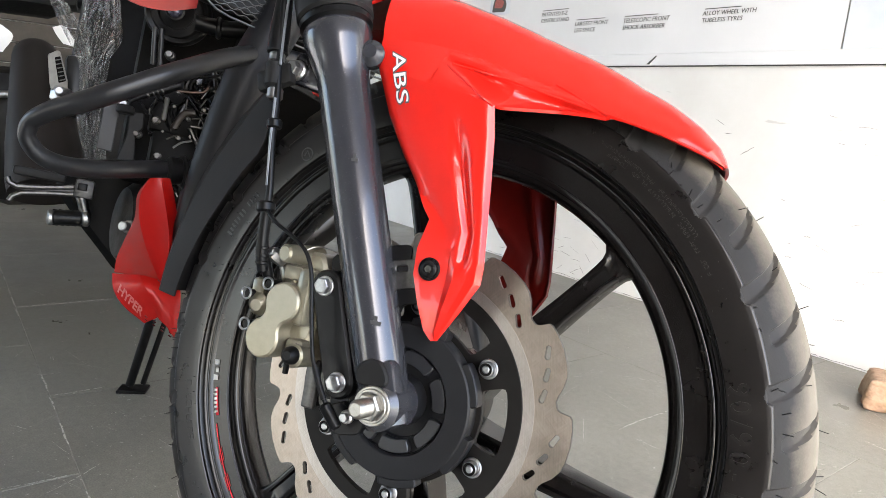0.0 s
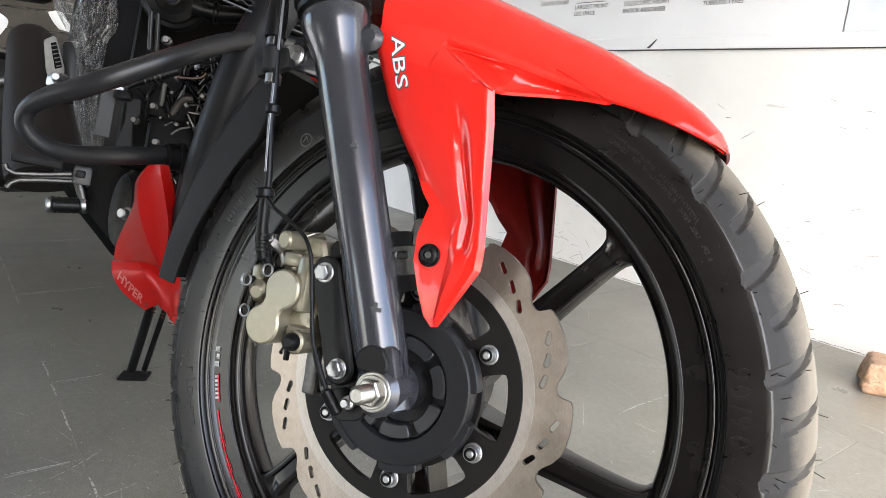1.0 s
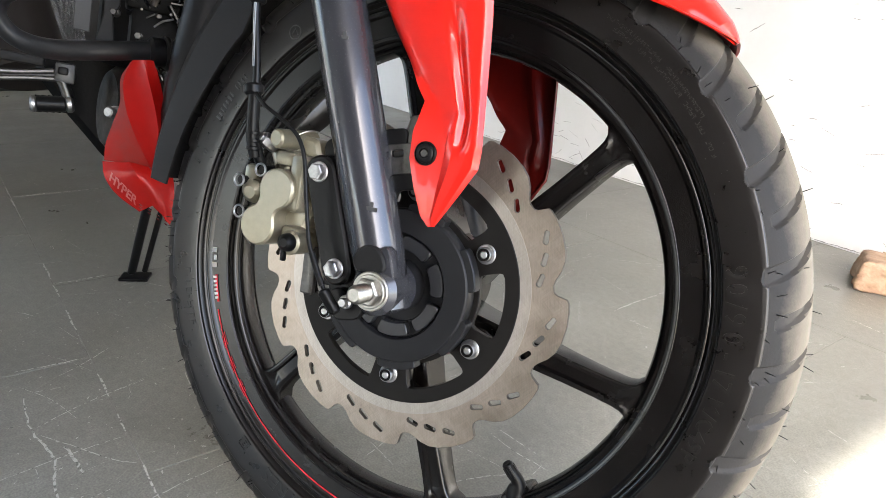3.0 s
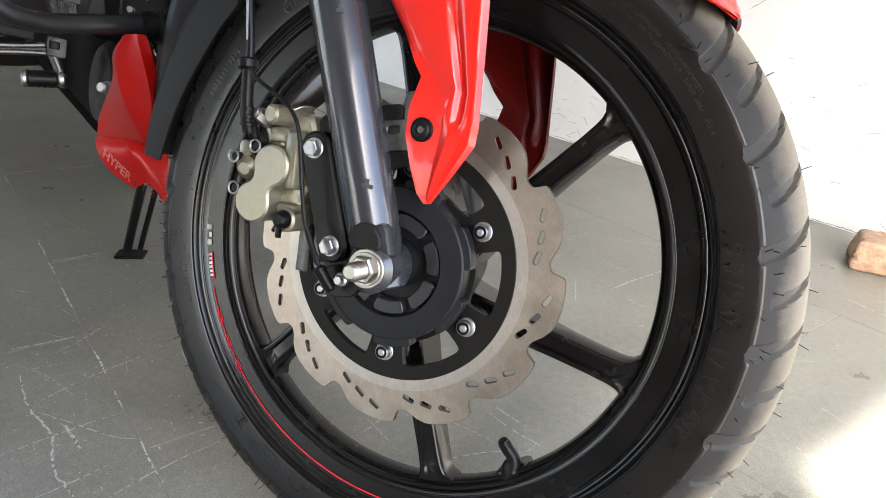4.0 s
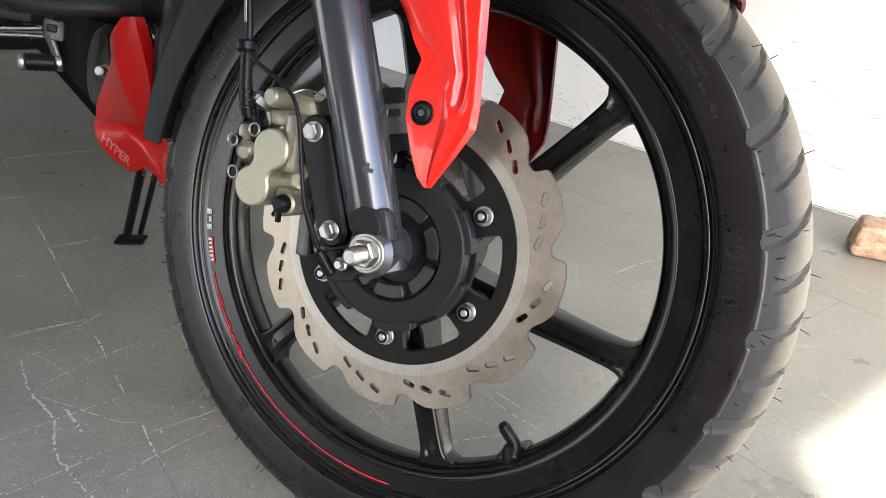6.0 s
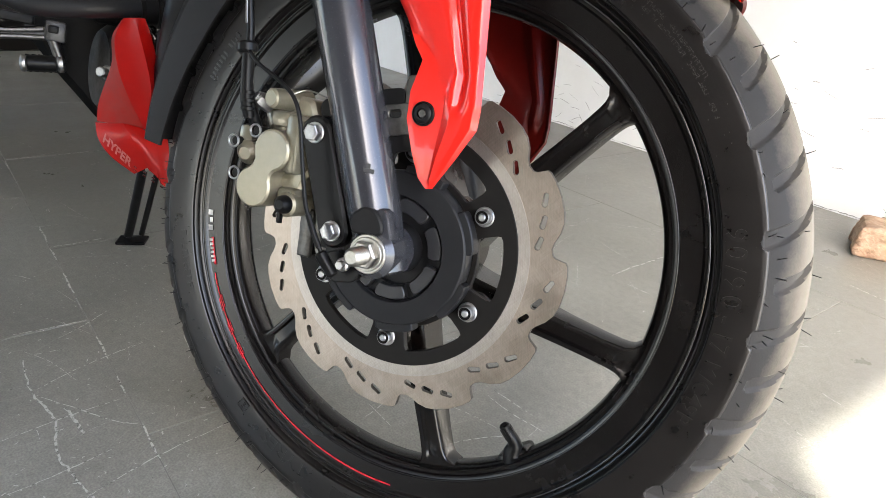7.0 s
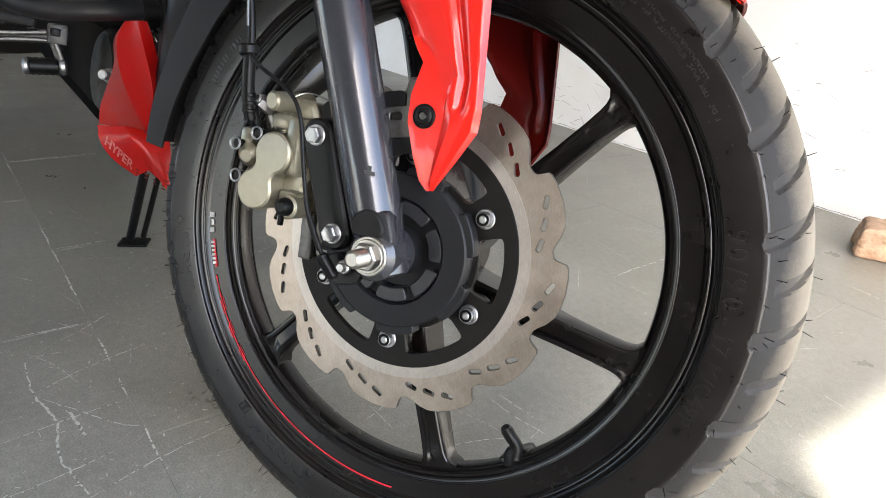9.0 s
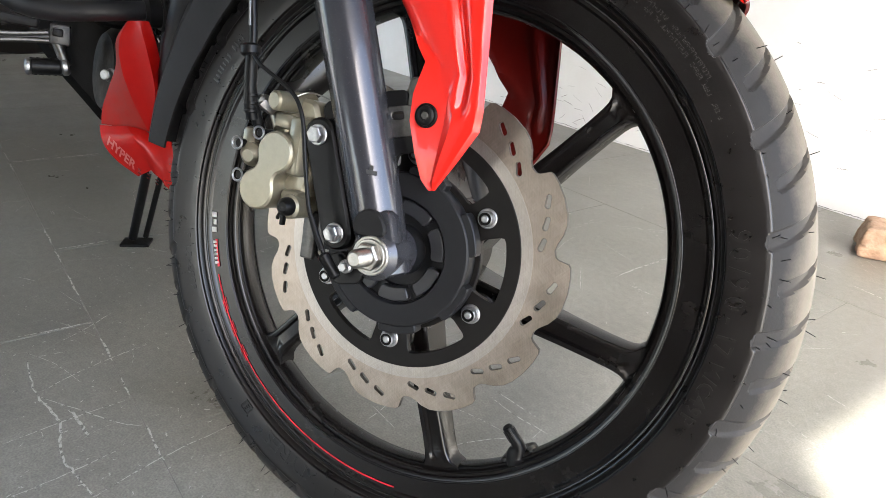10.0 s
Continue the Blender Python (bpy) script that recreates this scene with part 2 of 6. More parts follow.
def tube(points, r, seg=16, n=8):
    """A round tube along a smooth path; r may be a list, one for each point."""
    path = smooth_path(points, n)
    radii = [r] * len(path) if not isinstance(r, (list, tuple)) else [float(np.interp(i / n, range(len(r)), r)) for i in range(len(path))]
    bm = bmesh.new()
    side = None
    rings = []
    for i, q in enumerate(path):
        d = (path[min(i + 1, len(path) - 1)] - path[max(i - 1, 0)]).normalized()
        if side is None:
            side = d.orthogonal().normalized()
        side = (side - d * side.dot(d)).normalized()
        up = d.cross(side)
        rings.append([bm.verts.new(q + radii[i] * (side * math.cos(2 * math.pi * k / seg) + up * math.sin(2 * math.pi * k / seg))) for k in range(seg)])
    for a, b in zip(rings, rings[1:]):
        for k in range(seg):
            bm.faces.new((a[k], a[(k + 1) % seg], b[(k + 1) % seg], b[k]))
    bm.faces.new(rings[0][::-1])
    bm.faces.new(rings[-1])
    return bm


def block(size, bevel=0.002, m=Matrix()):
    """A box of that size about the origin with rounded edges, moved by m."""
    bm = bmesh.new()
    bmesh.ops.create_cube(bm, size=1.0, matrix=Matrix.Diagonal((*size, 1)))
    if bevel:
        bmesh.ops.bevel(bm, geom=bm.edges[:], offset=min(bevel, min(size) * 0.45), segments=2, profile=0.5, affect="EDGES")
    return moved(bm, m)


def slab(outline, y0, y1, bevel=0.0015, holes=()):
    """A plate in the wheel's plane (x, z outline) from y0 to y1, with holes through it and a small bevel on its rim."""
    bm = bmesh.new()
    edges = []
    for loop in (outline, *holes):
        vs = [bm.verts.new((x, y0, z)) for x, z in loop]
        edges += [bm.edges.new((vs[i], vs[(i + 1) % len(vs)])) for i in range(len(vs))]
    bmesh.ops.triangle_fill(bm, use_beauty=True, use_dissolve=False, edges=edges)
    faces = bm.faces[:]
    back = bmesh.ops.extrude_face_region(bm, geom=faces)
    bmesh.ops.translate(bm, vec=(0, y1 - y0, 0), verts=[v for v in back["geom"] if isinstance(v, bmesh.types.BMVert)])
    if bevel:
        bmesh.ops.recalc_face_normals(bm, faces=bm.faces)
        rim = [e for e in bm.edges if len(e.link_faces) == 2 and e.calc_face_angle(0) > 1.0 and abs(e.verts[0].co.y - e.verts[1].co.y) < 1e-6]
        bmesh.ops.bevel(bm, geom=rim, offset=bevel, segments=1, profile=0.5, affect="EDGES")
    return bm


def sheet(rows, thick):
    """A skin through rows of points (each row as long), thickened to its inner side."""
    bm = bmesh.new()
    grid = [[bm.verts.new(q) for q in row] for row in rows]
    for a, b in zip(grid, grid[1:]):
        for k in range(len(a) - 1):
            bm.faces.new((a[k], a[k + 1], b[k + 1], b[k]))
    bmesh.ops.recalc_face_normals(bm, faces=bm.faces)
    bmesh.ops.solidify(bm, geom=bm.faces[:], thickness=thick)
    return bm


def rounded(points, r, n=4):
    """A closed x-z outline with its corners rounded by about r."""
    out = []
    k = len(points)
    for i in range(k):
        p, a, b = Vector(points[i]), Vector(points[i - 1]), Vector(points[(i + 1) % k])
        ra = min(r, (a - p).length * 0.45)
        rb = min(r, (b - p).length * 0.45)
        q0, q1 = p + (a - p).normalized() * ra, p + (b - p).normalized() * rb
        for j in range(n + 1):
            t = j / n
            out.append(tuple(q0 * (1 - t) ** 2 + p * 2 * t * (1 - t) + q1 * t * t))
    return out


def ring(cx, cz, r, n=24):
    return [(cx + r * math.cos(2 * math.pi * k / n), cz + r * math.sin(2 * math.pi * k / n)) for k in range(n)]


def lettering(words, size, depth=0.0004, shear=0.0, bold=0.0):
    """Words in the built-in font as a bmesh in the x-y plane, base line on y = 0, facing +z."""
    cu = bpy.data.curves.new("words", "FONT")
    cu.body, cu.size, cu.extrude, cu.shear, cu.offset = words, size, depth / 2, shear, bold
    cu.resolution_u = 3
    ob = new("words", cu)
    dg = bpy.context.evaluated_depsgraph_get()
    ev = ob.evaluated_get(dg)
    bm = bmesh.new()
    bm.from_mesh(ev.to_mesh())
    ev.to_mesh_clear()
    bpy.data.objects.remove(ob)
    bpy.data.curves.remove(cu)
    return bm


def arc_words(bm, r, angle, y, size):
    """Bends lettering onto a circle about the axle, starting at that angle and running clockwise, tops outward."""
    for v in bm.verts:
        a = radians(angle) - v.co.x / r
        rr = r + v.co.y
        v.co = Vector((rr * math.cos(a), y - v.co.z, rr * math.sin(a)))
    return bm


# ---- the bay: floor, walls, and unseen walls and ceiling added to shape light ----
TILE, GAP = 0.568, 0.0012
WALL_Y = 1.46


def floor_stone():
    """Grey-green split stone with soft clouds, pale scratches, scuffs and dust."""
    m = surf("floor_stone", (0.141, 0.135, 0.114), (0.184, 0.177, 0.151), 4.5, 0.22, 0.36, bump=0.0003, bscale=28,
             dust=(0.27, 0.265, 0.24), dust_amount=0.4, dust_scale=5)
    n, l = m.node_tree.nodes, m.node_tree.links
    b = n["Principled BSDF"]
    old = b.inputs["Base Color"].links[0].from_socket
    geo = n.new("ShaderNodeNewGeometry")
    total = None
    for turn, sx, sy, thr in ((0.35, 5.0, 260.0, 0.70), (1.45, 4.0, 220.0, 0.71), (-0.85, 6.0, 300.0, 0.705), (2.2, 9.0, 240.0, 0.70)):
        mp = n.new("ShaderNodeMapping")
        mp.vector_type = "TEXTURE"
        mp.inputs["Rotation"].default_value = (0, 0, turn)
        mp.inputs["Scale"].default_value = (1 / sx, 1 / sy, 1)
        l.new(geo.outputs["Position"], mp.inputs["Vector"])
        nz = n.new("ShaderNodeTexNoise")
        nz.inputs["Scale"].default_value, nz.inputs["Detail"].default_value, nz.inputs["Roughness"].default_value = 1.0, 3, 0.55
        l.new(mp.outputs[0], nz.inputs["Vector"])
        st = n.new("ShaderNodeMapRange")
        st.inputs["From Min"].default_value, st.inputs["From Max"].default_value = thr - 0.07, thr
        l.new(nz.outputs["Fac"], st.inputs["Value"])
        if total is None:
            total = st.outputs[0]
        else:
            mx = n.new("ShaderNodeMath")
            mx.operation = "MAXIMUM"
            l.new(total, mx.inputs[0])
            l.new(st.outputs[0], mx.inputs[1])
            total = mx.outputs[0]
    sc = n.new("ShaderNodeMath")
    sc.operation = "MULTIPLY"
    sc.inputs[1].default_value = 0.07
    l.new(total, sc.inputs[0])
    mix = n.new("ShaderNodeMix")
    mix.data_type = "RGBA"
    mix.inputs["B"].default_value = (0.52, 0.5, 0.45, 1)
    l.new(sc.outputs[0], mix.inputs["Factor"])
    l.new(old, mix.inputs["A"])
    # each slab a little lighter or darker than the next
    info = n.new("ShaderNodeObjectInfo")
    vr = n.new("ShaderNodeMapRange")
    vr.inputs["To Min"].default_value, vr.inputs["To Max"].default_value = 0.985, 1.015
    l.new(info.outputs["Random"], vr.inputs["Value"])
    ml = n.new("ShaderNodeVectorMath")
    ml.operation = "MULTIPLY"
    l.new(mix.outputs["Result"], ml.inputs[0])
    l.new(vr.outputs[0], ml.inputs[1])
    # fine grain of the stone, and light painted in: paler towards the yard, unevenly
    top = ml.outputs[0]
    for scale, lo, hi, light_falloff in ((420.0, 0.76, 1.24, False), (90.0, 0.90, 1.10, False), (2.2, 0.84, 1.24, True)):
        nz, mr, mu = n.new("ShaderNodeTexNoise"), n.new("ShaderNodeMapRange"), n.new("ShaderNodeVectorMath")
        nz.inputs["Scale"].default_value, nz.inputs["Detail"].default_value = scale, 5 if light_falloff else 2
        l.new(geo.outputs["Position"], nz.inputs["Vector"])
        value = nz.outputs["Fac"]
        if light_falloff:
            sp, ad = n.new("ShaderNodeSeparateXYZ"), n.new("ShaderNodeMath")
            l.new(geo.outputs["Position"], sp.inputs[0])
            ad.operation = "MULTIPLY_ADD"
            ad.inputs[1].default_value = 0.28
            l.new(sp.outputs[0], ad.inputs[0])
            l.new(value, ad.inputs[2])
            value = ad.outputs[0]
        mr.inputs["From Min"].default_value, mr.inputs["From Max"].default_value, mr.inputs["To Min"].default_value, mr.inputs["To Max"].default_value = 0.25, 0.65 if light_falloff else 0.75, lo, hi
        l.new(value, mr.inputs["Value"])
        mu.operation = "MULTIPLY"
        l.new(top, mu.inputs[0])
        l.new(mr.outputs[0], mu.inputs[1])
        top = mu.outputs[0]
    l.new(top, b.inputs["Base Color"])
    for nd in n:                                        # one continuous pattern over all slabs
        if nd.type == "TEX_COORD":
            for lk in list(nd.outputs["Object"].links):
                l.new(geo.outputs["Position"], lk.to_socket)
    return m


def wall_paint():
    """White limewash with chips, hairline scratches and grey scuffs."""
    m = surf("white_limewash", (0.71, 0.715, 0.71), (0.63, 0.637, 0.64), 3.0, 0.7, 0.8, bump=0.0012, bscale=24,
             dust=(0.6, 0.58, 0.54), dust_amount=0.3, dust_scale=3)
    n, l = m.node_tree.nodes, m.node_tree.links
    b = n["Principled BSDF"]
    old = b.inputs["Base Color"].links[0].from_socket
    geo = n.new("ShaderNodeNewGeometry")
    mp = n.new("ShaderNodeMapping")
    mp.inputs["Scale"].default_value = (7, 1, 26)
    l.new(geo.outputs["Position"], mp.inputs["Vector"])
    nz = n.new("ShaderNodeTexNoise")
    nz.inputs["Scale"].default_value, nz.inputs["Detail"].default_value = 1.2, 6
    l.new(mp.outputs[0], nz.inputs["Vector"])
    st = n.new("ShaderNodeMapRange")
    st.inputs["From Min"].default_value, st.inputs["From Max"].default_value = 0.68, 0.72
    st.inputs["To Max"].default_value = 0.6
    l.new(nz.outputs["Fac"], st.inputs["Value"])
    mix = n.new("ShaderNodeMix")
    mix.data_type = "RGBA"
    mix.inputs["B"].default_value = (0.42, 0.42, 0.42, 1)
    l.new(st.outputs[0], mix.inputs["Factor"])
    l.new(old, mix.inputs["A"])
    l.new(mix.outputs["Result"], b.inputs["Base Color"])
    return m


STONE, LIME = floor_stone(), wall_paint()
PALE = surf("unseen_wall_grey", (0.40, 0.40, 0.41), (0.35, 0.35, 0.36), 3, 0.8, 0.9, bump=0.001, bscale=40)
DIM = surf("unseen_wall_brown", (0.085, 0.062, 0.050), (0.110, 0.082, 0.066), 3, 0.8, 0.9, bump=0.001, bscale=40)
JOINT = surf("floor_joint", (0.24, 0.235, 0.21), (0.15, 0.147, 0.13), 30, 0.85, 0.95, bump=0.0005, bscale=200)
EARTH = surf("yard_concrete", (0.34, 0.335, 0.325), (0.41, 0.40, 0.385), 2, 0.9, 0.95, bump=0.003, bscale=20)
SHUTTER = surf("brown_shutter_paint", (0.036, 0.030, 0.026), (0.052, 0.045, 0.039), 5, 0.5, 0.6, dust=(0.16, 0.14, 0.12), dust_amount=0.3)

X0, X1, Y0, CEIL = -6.0, 1.940, -3.6, 3.0


def structure(name, bm, material, label):
    return tagged(part(name, bm, material), label, name.split("_")[0], kind="structure")


ground = structure("ground", block((120, 120, 0.2), 0, Matrix.Translation((0, 0, -0.125))), EARTH, "dusty concrete yard that runs out to the horizon")
floor = structure("floor", block((X1 - X0, WALL_Y - Y0, 0.03), 0, Matrix.Translation(((X0 + X1) / 2, (Y0 + WALL_Y) / 2, -0.0155))), JOINT, "cement bed of the stone floor with pale joints")
structure("wall_back", block((X1 - X0 + 0.3, 0.23, CEIL + 0.1), 0, Matrix.Translation(((X0 + X1) / 2, WALL_Y + 0.115, CEIL / 2))), LIME, "white limewashed wall with scuffs and chipped paint")
structure("wall_far", block((0.23, WALL_Y - Y0 + 0.46, CEIL + 0.1), 0, Matrix.Translation((X0 - 0.115, (Y0 + WALL_Y) / 2, CEIL / 2))), LIME, "white wall at the dim end of the bay")
for x0, x1, z0, z1 in ((X0 - 0.23, -5.2, -0.05, CEIL + 0.05), (-5.2, -2.3, 2.2, CEIL + 0.05), (-2.3, -0.8, -0.05, CEIL + 0.05), (0.3, 0.8, -0.05, CEIL + 0.05), (-0.8, 0.3, 1.0, CEIL + 0.05)):
    # unseen wall; its gaps let light in at the far end and side
    structure("wall_front", block((x1 - x0, 0.23, z1 - z0), 0, Matrix.Translation(((x0 + x1) / 2, Y0 - 0.115, (z0 + z1) / 2))), PALE, "unseen grey wall added behind the camera, with gaps for light")
# unseen dark wall end, added so that right-hand surfaces reflect dark
structure("wall_front", block((X1 + 0.23 - 0.8, 0.23, CEIL + 0.1), 0, Matrix.Translation(((X1 + 0.23 + 0.8) / 2, Y0 - 0.115, CEIL / 2))), DIM, "unseen dark brown wall end added to darken reflections")
LINTEL = 2.31
for y0, y1 in ((Y0, -1.32),):
    # unseen wall, added to cut light and reflections from part of the front
    structure("wall_side", block((0.23, y1 - y0, CEIL + 0.1), 0, Matrix.Translation((X1 + 0.115, (y0 + y1) / 2, CEIL / 2))), DIM, "unseen dark brown wall added to block light and darken reflections")
# unseen lintel, added to steepen the light gradient and edge the sun patch
structure("wall_lintel", block((0.23, WALL_Y - Y0 - 0.01, CEIL + 0.045 - LINTEL), 0, Matrix.Translation((X1 + 0.117, (WALL_Y + Y0) / 2, (CEIL + 0.045 + LINTEL) / 2))), DIM, "unseen brown lintel added to shape the light and the sun patch")
# unseen ceiling, added to keep sky and sun off the bay
structure("ceiling", block((X1 - X0 + 0.4, WALL_Y - Y0 + 0.4, 0.15), 0, Matrix.Translation(((X0 + X1) / 2, (Y0 + WALL_Y) / 2, CEIL + 0.12))), PLASTER, "unseen pale ceiling added over the bay to block the sky")

# a grey roller shutter closes the far end
shutter = tagged(new("roller_shutter"), "brown painted steel roller shutter, closed, at the far end", "shutter", kind="structure")
shutter.location = (X0 + 0.03, (Y0 + WALL_Y) / 2, 0)
for k in range(18):
    part("slat", block((0.02, 4.9, 0.155), 0.006, Matrix.Translation((0, 0, 0.09 + k * 0.162))), SHUTTER, shutter)

# ---- the wheel's frame: x ahead, y along the axle away from the camera, z up in the wheel's plane ----
WHEEL = Matrix(((0.8845, -0.44754, -0.13176, 0), (0.46614, 0.85934, 0.21033, 0), (0.0191, -0.24745, 0.96871, 0.28916), (0, 0, 0, 1)))
BASE = -0.2985
bike = tagged(new("motorcycle"), "red and black motorcycle on its side stand, front wheel turned", "motorcycle")
bike.matrix_world = WHEEL @ Matrix.Translation((0, 0, BASE))
bike.empty_display_size = 0.05
UP = Matrix.Translation((0, 0, -BASE))


def bpart(name, bm, material, parent=None, label="", angle=38.0):
    """A part of the motorcycle, from the wheel's frame; direct children of a part share its origin."""
    if parent is None:
        moved(bm, UP)
        return part(name, bm, material, bike, label, angle)
    moved(bm, UP)
    return part(name, bm, material, parent, label, angle)


def spin(deg):
    """A turn in the wheel's plane, counter-clockwise as seen from the camera's side."""
    return Matrix.Rotation(radians(-deg), 4, "Y")


# rim
rim_profile = [(0.2285, -0.0350), (0.2277, -0.0361), (0.2258, -0.0360), (0.2247, -0.0345), (0.2240, -0.0338), (0.2085, -0.0328), (0.2072, -0.0312),
               (0.2052, -0.0308), (0.2040, -0.0300), (0.2034, -0.0281), (0.2008, -0.0281), (0.2001, -0.0274), (0.1997, -0.0240), (0.1990, -0.0231), (0.1974, -0.0231), (0.1966, -0.0214), (0.1958, -0.0100), (0.1958, 0.0)]
rim_profile = rim_profile[:-2] + [(0.1960, -0.0120), (0.1972, -0.0060), (0.1985, -0.0040), (0.2050, 0.0040), (0.2125, 0.0100), (0.2190, 0.0190), (0.2250, 0.0290), (0.2285, 0.0350), (0.2280, 0.0300), (0.2240, 0.0200), (0.2175, 0.0090), (0.2120, -0.0100), (0.2215, -0.0280)]
rim = bpart("front_wheel", moved(revolve(rim_profile, 240, closed=True), AXLE), RIM, None, "black cast alloy wheel with six spokes", 24)


def spoke_mesh():
    """A cast spoke along +x: flared at the rim, with two ribs and a trough between them on its face."""
    bm = bmesh.new()
    rows = []
    for r, w, y0, y1 in ((0.034, 0.016, -0.034, 0.014), (0.06, 0.0135, -0.033, 0.010), (0.10, 0.0118, -0.030, 0.006), (0.14, 0.0108, -0.028, 0.002), (0.168, 0.0108, -0.0265, 0.000),
                         (0.182, 0.0114, -0.026, -0.001), (0.188, 0.0124, -0.0255, -0.002), (0.1925, 0.0146, -0.025, -0.003), (0.1965, 0.0200, -0.024, -0.004), (0.202, 0.0235, -0.024, -0.004)):
        t = 0.0045 if r < 0.18 else 0.0045 * max(0.0, (0.196 - r) / 0.016)
        e = 0.0016
        sec = [(-w, y1), (-w, y0 + e), (-w + e, y0), (-w * 0.55, y0), (-w * 0.42, y0 + t), (w * 0.42, y0 + t), (w * 0.55, y0), (w - e, y0), (w, y0 + e), (w, y1)]
        rows.append([bm.verts.new((r, y, z)) for z, y in sec])
    for a, b in zip(rows, rows[1:]):
        for k in range(len(a)):
            bm.faces.new((a[k], a[(k + 1) % len(a)], b[(k + 1) % len(a)], b[k]))
    bm.faces.new(rows[0])
    bm.faces.new(rows[-1])
    return bm


for k in range(6):
    bpart("spoke", moved(spoke_mesh(), spin(49.0 + 60 * k) @ Matrix.Translation((0, 0, -0.019)) @ Matrix.Diagonal((1, 1, 0.92, 1))), RIM, rim, angle=50)
bpart("hub", moved(revolve([(0.030, -0.058), (0.036, -0.055), (0.038, -0.030), (0.046, -0.02), (0.046, 0.02), (0.038, 0.03), (0.036, 0.05), (0.030, 0.055)], 64), AXLE), RIM, rim)
valve = Vector((math.cos(radians(-53.5)), 0, math.sin(radians(-53.5))))
root = Vector((math.cos(radians(-55.3)), 0, math.sin(radians(-55.3))))
bpart("valve_stem", join(tube([root * 0.205 + Vector((0, -0.016, 0)), root * 0.196 + Vector((0, -0.0165, 0)), valve * 0.187 + Vector((0, -0.019, 0)), valve * 0.172 + Vector((0, -0.023, 0))], [0.0140, 0.0098, 0.0058, 0.0046]),
                         rod(valve * 0.184 + Vector((0, -0.020, 0)), valve * 0.168 + Vector((0, -0.0245, 0)), 0.0048, 0.0045)), RUBBER, rim, "black rubber valve stem with a ribbed cap")
for k in range(12):
    turn = Matrix.Rotation(2 * math.pi * k / 12, 4, "Z")
    bpart("cap_rib", moved(block((0.0012, 0.0008, 0.011), 0.0002, turn @ Matrix.Translation((0.0047, 0, 0.008))), along(valve * 0.184 + Vector((0, -0.020, 0)), valve * 0.168 + Vector((0, -0.0245, 0)))), RUBBER, rim)
bpart("valve_seat", block((0.012, 0.024, 0.030), 0.004, spin(-55.3) @ Matrix.Translation((0.1985, -0.010, 0))), RIM, rim, "cast pad under the valve")


bpart("rim_lip", moved(revolve([(0.2287 + 0.0011 * math.cos(k * math.pi / 5), -0.0361 + 0.0011 * math.sin(k * math.pi / 5)) for k in range(10)], 240, closed=True), AXLE), LIP, rim, "glossy bead along the rim edge")
bpart("rim_lip", moved(revolve([(0.2075 + 0.0008 * math.cos(k * math.pi / 5), -0.0318 + 0.0008 * math.sin(k * math.pi / 5)) for k in range(10)], 240, closed=True), AXLE), LIP, rim, "glossy inner bead of the rim")


